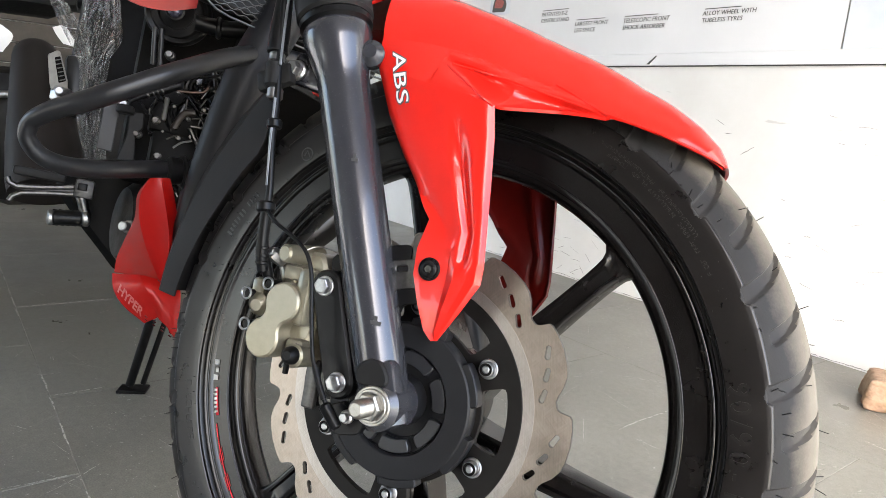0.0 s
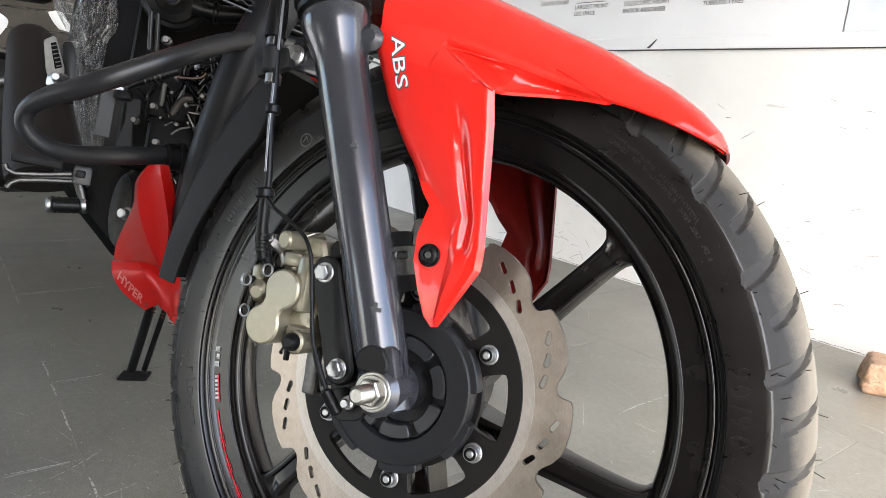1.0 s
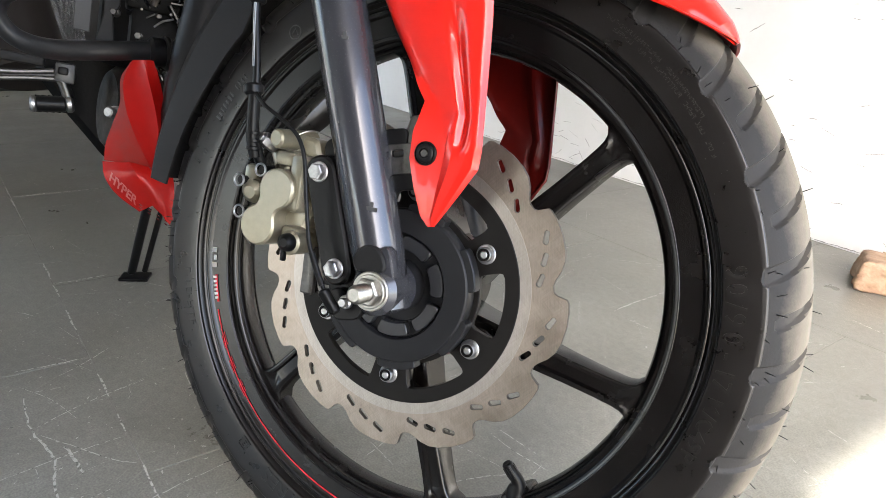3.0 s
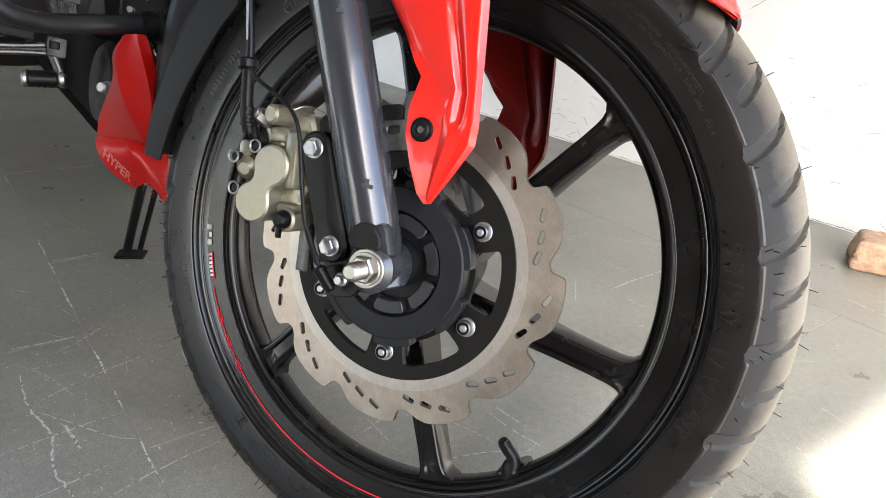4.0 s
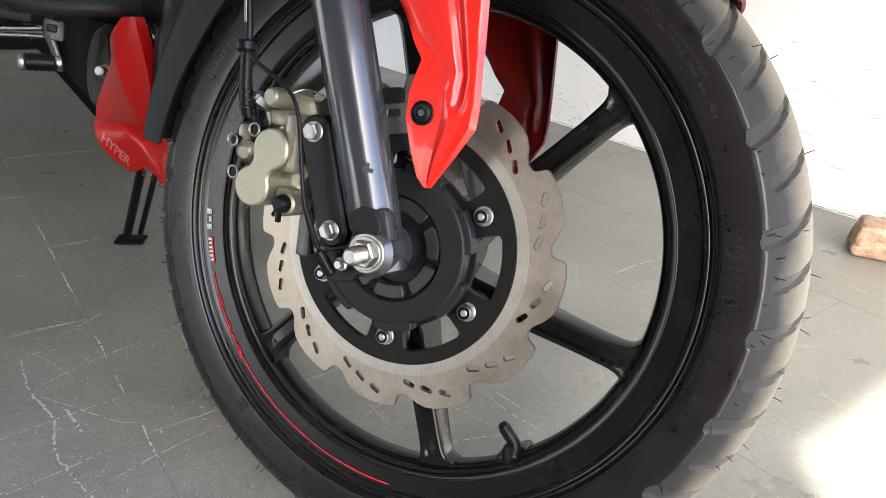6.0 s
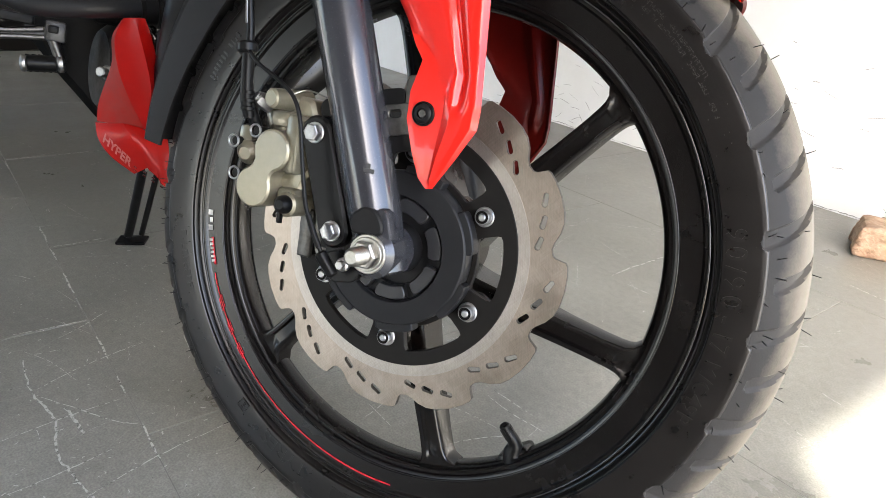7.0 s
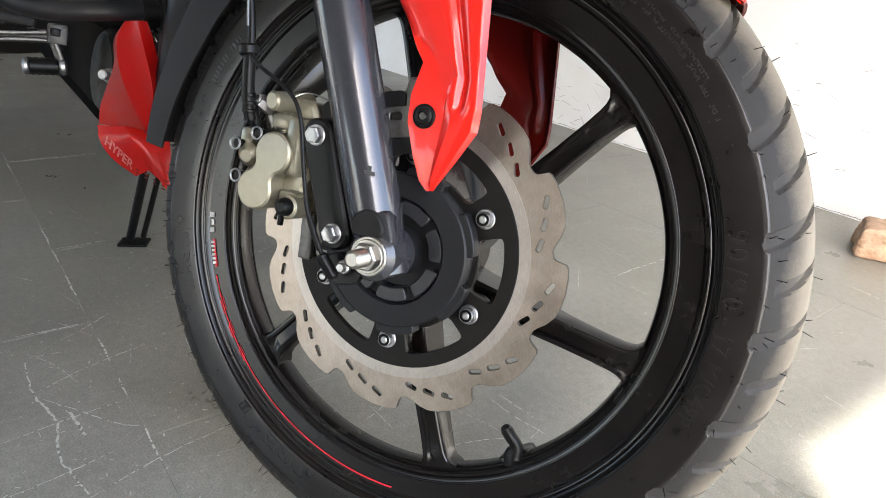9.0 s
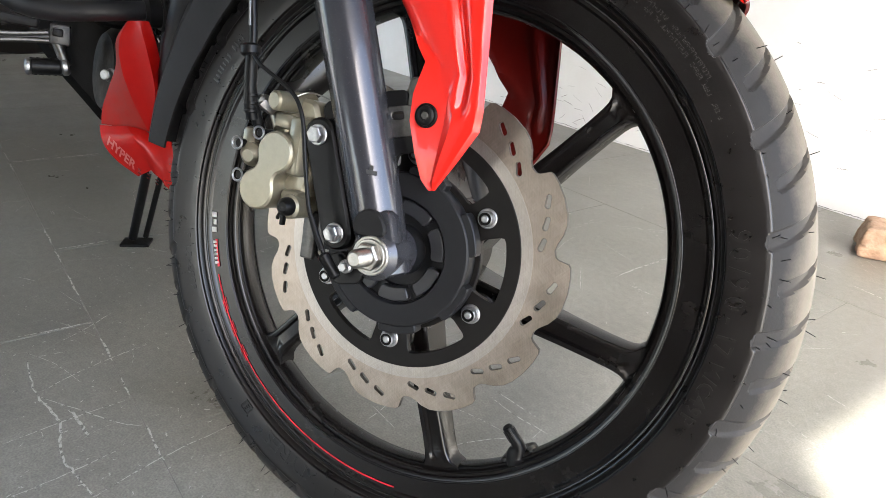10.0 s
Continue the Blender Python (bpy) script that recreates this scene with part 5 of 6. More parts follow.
OUT = Vector((0.66, -0.75, 0.02)).normalized()


def folded(rows, c0, c1, n=6, bulge=0.0012):
    """The columns c0 to c1 of a panel: smooth downwards, sharp folds between the columns, each facet a little full."""
    cols = [smooth_path([Vector(r[i]) for r in rows], n) for i in range(c0, c1 + 1)]
    out = []
    for line in zip(*cols):
        row = [line[0]]
        for p, q in zip(line, line[1:]):
            row += [p.lerp(q, t) + OUT * bulge * math.sin(math.pi * t) for t in (0.25, 0.5, 0.75)] + [q]
        out.append(row)
    return out


COWL_DUSTY = surf("cowl_red_dusty", (0.27, 0.008, 0.006), (0.22, 0.007, 0.005), 30, 0.45, 0.55, spec=0.12, dust=(0.110, 0.052, 0.045), dust_amount=0.50, dust_scale=26)
cowl = bpart("belly_cowl", join(sheet(folded(COWL_UPPER, 1, 3), 0.003), sheet(folded(COWL_LOWER, 0, 3), 0.003)), COWL_RED, None, "red belly cowl, dusty on its upper side", 16)
bpart("cowl_shoulder", sheet(folded(COWL_UPPER, 0, 1), 0.003), COWL_DUSTY, cowl, "dust-covered shoulder of the cowl", 16)
cowl_skin = BVHTree.FromBMesh(join(sheet(folded(COWL_UPPER, 1, 3), 0.003), sheet(folded(COWL_LOWER, 0, 3), 0.003)))


def on_cowl(p):
    """The point of the cowl's outer side over p."""
    hit = cowl_skin.ray_cast(Vector(p) + OUT * 0.2, -OUT)[0]
    return hit if hit else Vector(p)


bpart("cowl_crease", tube([Vector(r[2]) for r in COWL_UPPER[2:5]], 0.0011, 8), COWL_RED, cowl, "sharp crease of the cowl")
bpart("cowl_slit", tube([Vector(COWL_LOWER[0][1]) + OUT * 0.001, Vector(COWL_LOWER[0][1]).lerp(Vector(COWL_LOWER[0][2]), 0.5) + OUT * 0.0015, Vector(COWL_LOWER[0][2]) + OUT * 0.003], [0.0006, 0.0016, 0.0024], 8), INK, cowl, "dark slit between the panels")
# the pale word and the faint one after it run down along the lower edge
word = lettering("HYPER", 0.0145, 0.0004, 0.0, 0.0004)
bmesh.ops.subdivide_edges(word, edges=word.edges[:], cuts=1)
wide = max(v.co.x for v in word.verts)
along_edge, up_edge = Vector((0.0248, 0.0210, -0.0264)), Vector((0.0016, 0.0016, 0.0095))
for v in word.verts:
    p = Vector((-0.4400, 0.0250, 0.0180)) + along_edge * (v.co.x / wide) + up_edge * (v.co.y / 0.0102)
    v.co = on_cowl(p) + OUT * (0.0004 + v.co.z)
bpart("cowl_lettering", word, FADED, cowl, "pale lettering along the lower edge")
marks = bmesh.new()
for k in range(4):
    p = Vector((-0.4110, 0.0497, -0.0110)).lerp(Vector((-0.3885, 0.0690, -0.0270)), k / 3)
    for e in (0.0, 0.004):
        marks = join(marks, block((0.0042, 0.0010, 0.0014), 0.0002, Matrix.Translation(on_cowl(p + Vector((0, 0, e)))) @ Matrix.Rotation(radians(41), 4, "Z") @ Matrix.Rotation(radians(34), 4, "Y")))
bpart("cowl_marking", marks, SHADE_MARK_RED, cowl, "dark red faded marking after the lettering")

# engine
eng = bpart("engine", join(block((0.24, 0.20, 0.16), 0.03, at_body(-0.56, 0.0, 0.13)), block((0.12, 0.15, 0.10), 0.02, at_body(-0.46, -0.005, 0.10))), ENGINE, None, "black engine with cooling fins and covers")
for k in range(9):
    bpart("cooling_fin", block((0.135 - 0.003 * abs(k - 4), 0.150, 0.0035), 0.001, at_body(-0.475 - 0.004 * k, 0.0, 0.205 + k * 0.0125) @ Matrix.Rotation(radians(-14), 4, "Y")), ENGINE, eng)
bpart("cylinder", block((0.10, 0.115, 0.14), 0.015, at_body(-0.49, 0, 0.25)), ENGINE, eng, "black engine cylinder")
bpart("clutch_cover", join(rod(bp(-0.55, -0.09, 0.10), bp(-0.55, -0.135, 0.10), 0.072, 0.062, seg=40), rod(bp(-0.47, -0.085, 0.12), bp(-0.47, -0.118, 0.12), 0.040, 0.034, seg=32)), ENGINE, eng, "black round side cover")
bpart("engine_lever", moved(slab(rounded([(0, 0), (0.0065, 0.035), (0.0045, 0.062), (0.022, 0.066), (0.0235, 0.046), (0.0165, 0.033), (0.021, 0.002)], 0.003), -0.006, 0.006, 0.0015), Matrix.Translation((-0.4945, 0.0345, 0.1750)) @ Matrix.Rotation(radians(49), 4, "Z")), PLASTIC, eng, "black cast lever on the engine")
# added block: the darkness behind the engine put in as black
bpart("backing_block", block((0.150, 0.030, 0.280), 0.02, Matrix.Translation((-0.5020, 0.1380, 0.2950)) @ Matrix.Rotation(radians(46), 4, "Z")), DEEP_BLACK, eng, "black block added behind the engine to fill the dark")
bpart("lever_cap", rod((-0.4885, 0.0300, 0.2330), (-0.4885, 0.0295, 0.2440), 0.0110, 0.0100), PLASTIC, eng, "black rubber cap")
bpart("lever_nut", join(hexa((-0.4915, 0.0245, 0.2440), (-0.4915, 0.0240, 0.2480), 0.0085), rod((-0.4915, 0.0240, 0.2480), (-0.4915, 0.0236, 0.2505), 0.0050)), ZINC, eng, "bright nut on the lever")
bpart("case_panel", block((0.018, 0.004, 0.066), 0.001, Matrix.Translation((-0.5110, 0.028, 0.2180)) @ Matrix.Rotation(radians(50), 4, "Z")), surf("bare_casting", (0.007, 0.0069, 0.0072), (0.010, 0.0099, 0.0099), 60, 0.5, 0.6, bump=0.0002, bscale=300), eng, "grey cast panel")
GLINT = Vector((0.62, -0.78, -0.05))
for q, r in (((-0.4802, 0.0451, 0.2127), 0.0052), ((-0.4633, 0.0680, 0.1913), 0.0060), ((-0.4658, 0.0573, 0.2346), 0.0056), ((-0.4533, 0.0478, 0.3166), 0.0062), ((-0.4232, 0.0638, 0.3599), 0.0060), ((-0.4433, 0.0929, 0.1622), 0.0042),
             ((-0.4398, 0.0833, 0.2452), 0.0030), ((-0.4255, 0.0998, 0.2366), 0.0030), ((-0.4167, 0.1051, 0.2515), 0.0036), ((-0.4131, 0.1132, 0.2298), 0.0032), ((-0.4374, 0.0903, 0.2235), 0.0026), ((-0.4477, 0.0676, 0.2741), 0.0022)):
    q, r = Vector(q), r * 0.72
    bpart("engine_bolt", join(rod(q + GLINT * -0.012, q, r * 1.35, seg=20), hexa(q, q + GLINT * 0.006, r)), DULL, eng, "dull engine bolt", 25)
for a, b, r in (((-0.4735, 0.0413, 0.2635), (-0.4715, 0.0432, 0.2652), 0.0072), ((-0.4691, 0.0454, 0.2672), (-0.4674, 0.0470, 0.2686), 0.0076), ((-0.4656, 0.0487, 0.2699), (-0.4640, 0.0502, 0.2712), 0.0076), ((-0.4621, 0.0520, 0.2726), (-0.4603, 0.0537, 0.2741), 0.0068)):
    bpart("hose_clip", rod(a, b, r), DULL, eng, "dull wire hose clip")
bpart("breather_hose", tube([(-0.4861, 0.0316, 0.2504), (-0.4769, 0.0400, 0.2608), (-0.4594, 0.0560, 0.2743), (-0.4465, 0.0680, 0.2846)], [0.0035, 0.0050, 0.0060, 0.0060], 12), RUBBER, eng, "black corrugated hose")
bpart("cast_fin", block((0.006, 0.020, 0.030), 0.002, Matrix.Translation((-0.4600, 0.0630, 0.2500)) @ Matrix.Rotation(radians(50), 4, "Z")), surf("olive_casting", (0.022, 0.023, 0.018), (0.032, 0.032, 0.026), 80, 0.45, 0.6), eng, "olive cast fin")
COPPER = surf("copper_brown_wire", (0.045, 0.024, 0.016), (0.065, 0.036, 0.025), 200, 0.35, 0.45, metal=0.4)
bpart("wiring_loop", tube([(-0.4534, 0.0594, 0.2806), (-0.4494, 0.0649, 0.2768), (-0.4364, 0.0783, 0.2788), (-0.4267, 0.0872, 0.2829), (-0.4222, 0.0899, 0.2893)], 0.0016, 8), COPPER, eng, "brown wire loop")
bpart("wiring_loop", tube([(-0.4382, 0.0754, 0.2822), (-0.4356, 0.0752, 0.2919), (-0.4302, 0.0789, 0.2986), (-0.4189, 0.0889, 0.3033), (-0.4062, 0.0986, 0.3124), (-0.3903, 0.1086, 0.3277)], 0.0018, 8), RUBBER, eng, "black wire")
bpart("fuel_pipe", tube([(-0.4515, 0.0740, 0.2300), (-0.4460, 0.0760, 0.2440), (-0.4400, 0.0800, 0.2520), (-0.4330, 0.0870, 0.2540)], 0.0045, 10), surf("oxide_pipe", (0.012, 0.008, 0.006), (0.018, 0.012, 0.008), 60, 0.5, 0.6), eng, "dark brown rubber pipe")
bpart("thin_strut", tube([(-0.4329, 0.0956, 0.2199), (-0.4266, 0.1051, 0.2002), (-0.4190, 0.1149, 0.1834)], 0.0028, 10), TUBE, eng, "thin dark strut")
bpart("bright_spring", tube([(-0.4515, 0.0787, 0.2052), (-0.4470, 0.0825, 0.2115), (-0.4429, 0.0861, 0.2152), (-0.4368, 0.0918, 0.2187), (-0.4354, 0.0926, 0.2220)], 0.0013, 8), ALU, eng, "bright bent spring wire")
for k, (q, w, turn) in enumerate((((-0.4450, 0.0797, 0.2455), 0.012, 80), ((-0.4340, 0.0906, 0.2479), 0.013, 10), ((-0.4268, 0.0958, 0.2573), 0.014, 0), ((-0.4127, 0.1106, 0.2535), 0.009, 70), ((-0.4040, 0.1073, 0.2975), 0.018, 5), ((-0.4440, 0.0800, 0.2600), 0.020, 88), ((-0.4547, 0.0751, 0.2176), 0.014, 30), ((-0.4300, 0.0940, 0.2700), 0.016, 60))):
    bpart("engine_edge", rod(Vector(q) - Vector((0.62 * math.cos(radians(turn)), 0.5 * math.cos(radians(turn)), math.sin(radians(turn)))) * w * 0.5, Vector(q) + Vector((0.62 * math.cos(radians(turn)), 0.5 * math.cos(radians(turn)), math.sin(radians(turn)))) * w * 0.5, 0.0011, seg=8), DULL, eng, "short thin rod of dull metal on the engine")
# hoses, leads, fittings and bolts crowded on the engine's face
GLOSSY = surf("oily_black", (0.0022, 0.0021, 0.0021), (0.0036, 0.0034, 0.0033), 90, 0.16, 0.30, spec=0.42)
ACROSS, AWAY = Vector((0.66, 0.75, 0.03)), Vector((-0.72, 0.66, 0.18))
pick = random.Random(11)


def on_face(u, v, depth=0.0):
    """A point of the engine's face: u along it, v up, depth into it."""
    return Vector((-0.4640, 0.0560, 0.2300)) + ACROSS * u + Vector((-0.01, -0.18, 0.98)) * v + AWAY * depth


for k in range(34):
    u, v, d = pick.uniform(-0.012, 0.095), pick.uniform(-0.085, 0.065), pick.uniform(0.0, 0.03)
    path = [on_face(u, v, d)]
    for j in range(3):
        u, v, d = u + pick.uniform(-0.014, 0.020), v + pick.uniform(-0.026, 0.026), d + pick.uniform(-0.006, 0.006)
        path.append(on_face(u, v, d))
    bpart("engine_hose", tube(path, pick.uniform(0.0012, 0.0036), 8, 6), GLOSSY, eng, "oily black hose")
for k in range(28):
    p = on_face(pick.uniform(-0.01, 0.10), pick.uniform(-0.085, 0.07), pick.uniform(-0.004, 0.016))
    r = pick.uniform(0.0016, 0.0030)
    bpart("case_bolt", join(rod(p + AWAY * 0.02, p, r * 1.5, seg=16), hexa(p, p - AWAY * 0.005, r)), GLOSSY if k % 3 else DULL, eng, "small case bolt", 25)
for k in range(12):
    p = on_face(pick.uniform(0.0, 0.10), pick.uniform(-0.085, 0.07), pick.uniform(0.008, 0.03))
    bpart("engine_fitting", block((pick.uniform(0.006, 0.022), pick.uniform(0.008, 0.016), pick.uniform(0.006, 0.026)), 0.0016, Matrix.Translation(p) @ Matrix.Rotation(radians(48 + pick.uniform(-15, 15)), 4, "Z") @ Matrix.Rotation(radians(pick.uniform(-20, 20)), 4, "Y")), GLOSSY, eng, "black cast fitting")
bpart("lower_case", block((0.060, 0.050, 0.060), 0.008, Matrix.Translation((-0.4700, 0.0980, 0.1980)) @ Matrix.Rotation(radians(50), 4, "Z")), DEEP_BLACK, eng, "black lower crankcase")
bpart("upper_case", block((0.060, 0.050, 0.040), 0.006, Matrix.Translation((-0.4720, 0.0920, 0.2420)) @ Matrix.Rotation(radians(50), 4, "Z")), DEEP_BLACK, eng, "black upper case")
bpart("exhaust_header", tube([bp(-0.43, 0.03, 0.22), bp(-0.39, 0.03, 0.19), bp(-0.385, 0.02, 0.13), bp(-0.42, 0.01, 0.07), bp(-0.52, -0.02, 0.04)], 0.019, 18), ENGINE, eng, "black exhaust header pipe")
frame_tube = bpart("down_tube", tube([bp(-0.31, -0.03, 0.46), bp(-0.33, -0.075, 0.33), bp(-0.345, -0.090, 0.25), bp(-0.368, -0.10, 0.15), bp(-0.39, -0.10, 0.05)], [0.026, 0.028, 0.027, 0.022, 0.02], 20), surf("frame_grey", (0.0064, 0.0067, 0.0078), (0.0094, 0.0097, 0.0108), 90, 0.42, 0.55, bump=0.0001, bscale=400, spec=0.2), None, "dark grey frame down tube")
bpart("frame_plate", block((0.05, 0.018, 0.11), 0.006, at_body(-0.385, -0.105, 0.10)), TUBE, frame_tube, "black frame plate")
horn = bpart("horn", moved(revolve([(0.010, 0.004), (0.037, 0.000), (0.040, 0.004), (0.040, 0.014), (0.037, 0.018), (0.032, 0.016), (0.030, 0.020), (0.022, 0.023), (0.021, 0.021), (0.014, 0.024), (0.011, 0.029), (0.005, 0.030)], 48), along((-0.462, 0.060, 0.374), (-0.356, -0.085, 0.337))), ENGINE, None, "round black horn with a bright centre")
bpart("horn_nut", moved(revolve([(0.0110, 0.0), (0.0110, 0.002), (0.0088, 0.0025), (0.0085, 0.0045), (0.0060, 0.0068), (0.001, 0.0075)], 28), along((-0.4468, 0.0390, 0.3690), (-0.3560, -0.0850, 0.3370))), surf("blued_steel", (0.05, 0.05, 0.075), (0.08, 0.08, 0.10), 200, 0.25, 0.35, metal=0.8), horn, "blued domed horn nut")
for x, y in ((-0.4650, 0.0290), (-0.4593, 0.0345)):
    bpart("horn_stay", rod((x, y, 0.345), (x - 0.002, y + 0.009, 0.300), 0.0030, seg=12), TUBE, horn, "black horn stay")
tank = bpart("tank_shroud", sheet(fine([[(-0.486, -0.020, 0.366), (-0.470, 0.005, 0.361), (-0.449, 0.030, 0.365), (-0.428, 0.052, 0.378)],
                                         [(-0.488, -0.026, 0.400), (-0.465, 0.000, 0.402), (-0.444, 0.026, 0.405), (-0.424, 0.050, 0.410)],
                                         [(-0.490, -0.020, 0.450), (-0.470, 0.010, 0.455), (-0.450, 0.040, 0.455), (-0.430, 0.070, 0.455)]], 4), 0.004), COWL_RED, None, "red tank shroud above the horn")
cooler = bpart("oil_cooler", block((0.02, 0.32, 0.12), 0.004, at_body(-0.335, 0.005, 0.425)), ENGINE, None, "black oil cooler behind a pressed mesh guard")
for k in range(22):
    pts = []
    for j in range(78):
        pts.append(at_body(-0.318, 0, 0) @ Vector((0, -0.150 + 0.004 * j, 0.360 + k * 0.0046 + 0.0012 * (1 if (j // 2 + k) % 2 else -1))))
    bpart("guard_strand", tube(pts, 0.0006, 5, 1), MESH_GREY, cooler)
bpart("cooler_edge", tube([at_body(-0.318, 0, 0) @ Vector((0, -0.153, 0.42)), at_body(-0.318, 0, 0) @ Vector((0, -0.153, 0.362)), at_body(-0.318, 0, 0) @ Vector((0, -0.07, 0.352)), at_body(-0.318, 0, 0) @ Vector((0, 0.15, 0.352))], 0.0014, 8, 4), MESH_GREY, cooler, "grey guard edge")
bpart("cooler_pipe", tube([(-0.4297, 0.0567, 0.3620), (-0.4084, 0.0782, 0.3630), (-0.3881, 0.0958, 0.3680), (-0.3767, 0.1066, 0.3675), (-0.3793, 0.1075, 0.3600), (-0.3916, 0.0986, 0.3520)], [0.010, 0.011, 0.010, 0.007, 0.006, 0.006], 16), BLACK, cooler, "glossy black oil pipe")
bpart("pipe_clamp", rod((-0.4125, 0.0738, 0.3625), (-0.4075, 0.0785, 0.3632), 0.0138), BLACK, cooler, "black pipe clamp")

def smooth_outline(points):
    """A closed outline with soft corners."""
    loop = [Vector((x, 0, z)) for x, z in rounded(points, 0.020, 8)]
    return [(q.x, q.z) for q in loop]


# foot controls
peg = bpart("footpeg", join(rod((-0.629, 0.063, 0.0904), (-0.608, 0.092, 0.0954), 0.0105, 0.0105, seg=20)), RUBBER, None, "ribbed rubber footpeg with metal ends")
for k in range(5):
    c = Vector((-0.627, 0.066, 0.0909)).lerp(Vector((-0.610, 0.090, 0.0949)), k / 4)
    bpart("peg_rib", block((0.005, 0.010, 0.022), 0.001, Matrix.Translation(c) @ Matrix.Rotation(radians(-35), 4, "Z")), RUBBER, peg)
bpart("peg_end", rod((-0.633, 0.058, 0.0894), (-0.628, 0.065, 0.0904), 0.0112), ALU, peg, "bare metal peg end")
bpart("peg_end", rod((-0.609, 0.091, 0.0954), (-0.603, 0.099, 0.0974), 0.0115), ALU, peg, "bare metal peg end")
bpart("peg_arm", tube([(-0.6055, 0.0960, 0.0974), (-0.610, 0.088, 0.120), (-0.617, 0.080, 0.140)], 0.007, 12), DULL, peg, "bare metal peg arm")
lever = bpart("step_plate", tube([(-0.6620, 0.0140, 0.1330), (-0.6537, 0.0236, 0.1232), (-0.6166, 0.0759, 0.1360)], 0.0040, 10, 2), DULL, None, "bare aluminium step rail")
bpart("lower_rail", tube([(-0.6580, 0.0190, 0.1030), (-0.6503, 0.0289, 0.1161), (-0.6117, 0.0830, 0.1272)], 0.0036, 10, 2), DULL, lever, "bare aluminium lower rail")
bpart("rail_web", block((0.062, 0.003, 0.008), 0.001, Matrix.Translation((-0.6330, 0.0540, 0.1262)) @ Matrix.Rotation(radians(54), 4, "Z") @ Matrix.Rotation(radians(-10), 4, "Y")), TUBE, lever, "dark web between the rails")
bpart("rail_bracket", block((0.024, 0.014, 0.026), 0.003, Matrix.Translation((-0.6085, 0.0870, 0.1360)) @ Matrix.Rotation(radians(50), 4, "Z")), surf("grey_cast_bracket", (0.045, 0.045, 0.045), (0.07, 0.07, 0.07), 90, 0.4, 0.5, metal=0.5), lever, "grey cast rail bracket")
bpart("bracket_pad", block((0.012, 0.004, 0.010), 0.002, Matrix.Translation((-0.6040, 0.0800, 0.1380)) @ Matrix.Rotation(radians(50), 4, "Z")), BLACK, lever, "black pad on the bracket")
bpart("rail_cover", block((0.062, 0.022, 0.012), 0.003, Matrix.Translation((-0.6430, 0.0440, 0.1450)) @ Matrix.Rotation(radians(54), 4, "Z")), PLASTIC, lever, "black tread on the rail")
bpart("belly_pan", moved(slab(smooth_outline([(-0.072, 0.030), (-0.030, -0.022), (0.002, -0.055), (0.036, -0.092), (0.066, -0.020), (0.068, 0.070), (-0.056, 0.070)]), -0.005, 0.08, 0.012), Matrix.Translation((-0.6464, 0.1522, 0.1088)) @ Matrix.Rotation(radians(47), 4, "Z") @ Matrix.Rotation(radians(6), 4, "X")), DEEP_BLACK, None, "black lower engine cover", 30)
bpart("pedal_bolt", join(rod(bp(-0.505, -0.125, 0.095), bp(-0.495, -0.142, 0.095), 0.009), rod(bp(-0.50, -0.135, 0.095), bp(-0.488, -0.150, 0.095), 0.0065)), ZINC, None, "bright pedal bolt")

# side stand
stand_foot = WHEEL.inverted() @ Vector((-0.770, -0.086, 0.012))
stand_top = Vector((-0.62, 0.278, 0.075))
stand = bpart("side_stand", join(rod(stand_top, stand_foot, 0.0085, 0.0075, seg=16), rod(stand_top + Vector((0.018, 0.018, 0)), stand_foot + Vector((0.012, 0.018, 0.004)), 0.005, seg=12)), BLACK, None, "black steel side stand")
up = WHEEL.to_3x3().inverted() @ Vector((0, 0, 1))
bpart("stand_shoe", moved(block((0.050, 0.034, 0.006), 0.002), WHEEL.inverted() @ Matrix.Translation((-0.770, -0.080, 0.0032)) @ Matrix.Rotation(radians(60), 4, "Z")), BLACK, stand, "flat black stand foot")
bpart("stand_spring", tube([stand_top + Vector((0.03, 0.0, 0.01)), stand_top.lerp(stand_foot, 0.5) + Vector((0.012, -0.004, 0))], 0.0022, 8), ALU, stand, "bright stand spring")

# silencer at the back of the motorcycle
mu0, mu1 = Vector((-0.835, 0.195, 0.128)), Vector((-0.958, 0.205, 0.385))
muf = bpart("silencer", moved(revolve([(0.058, 0), (0.060, 0.02), (0.056, 0.09), (0.044, 0.20), (0.038, 0.255), (0.034, 0.270), (0.026, 0.280)], 36), along(mu0, mu1)), surf("silencer_black", (0.0120, 0.0098, 0.0088), (0.0155, 0.0128, 0.0115), 30, 0.55, 0.65, spec=0.14), None, "matt dark silencer with a bright heat shield")
sh = (mu1 - mu0).normalized()
SHIELD = surf("pale_shield", (0.24, 0.232, 0.218), (0.18, 0.172, 0.162), 90, 0.4, 0.5, metal=0.3)
ON_MUFFLER = WHEEL.inverted() @ Matrix(((0, -1, 0, -0.83), (1, 0, 0, 0), (0, 0, 1, 0), (0, 0, 0, 1)))
shield = bpart("heat_shield", moved(slab(rounded([(-0.1903, 0.5725), (-0.1765, 0.5808), (-0.1728, 0.5780), (-0.1632, 0.5320), (-0.1640, 0.5210), (-0.1760, 0.5140), (-0.1870, 0.5165), (-0.1893, 0.5280)], 0.003), -0.004, 0.002, 0.0008), ON_MUFFLER), SHIELD, muf, "pale slotted heat shield")
bpart("shield_recess", moved(slab(rounded([(-0.1815, 0.5690), (-0.1735, 0.5715), (-0.1662, 0.5330), (-0.1770, 0.5290)], 0.002), -0.0046, -0.0036, 0), ON_MUFFLER), DEEP_BLACK, muf, "dark slotted recess of the shield")
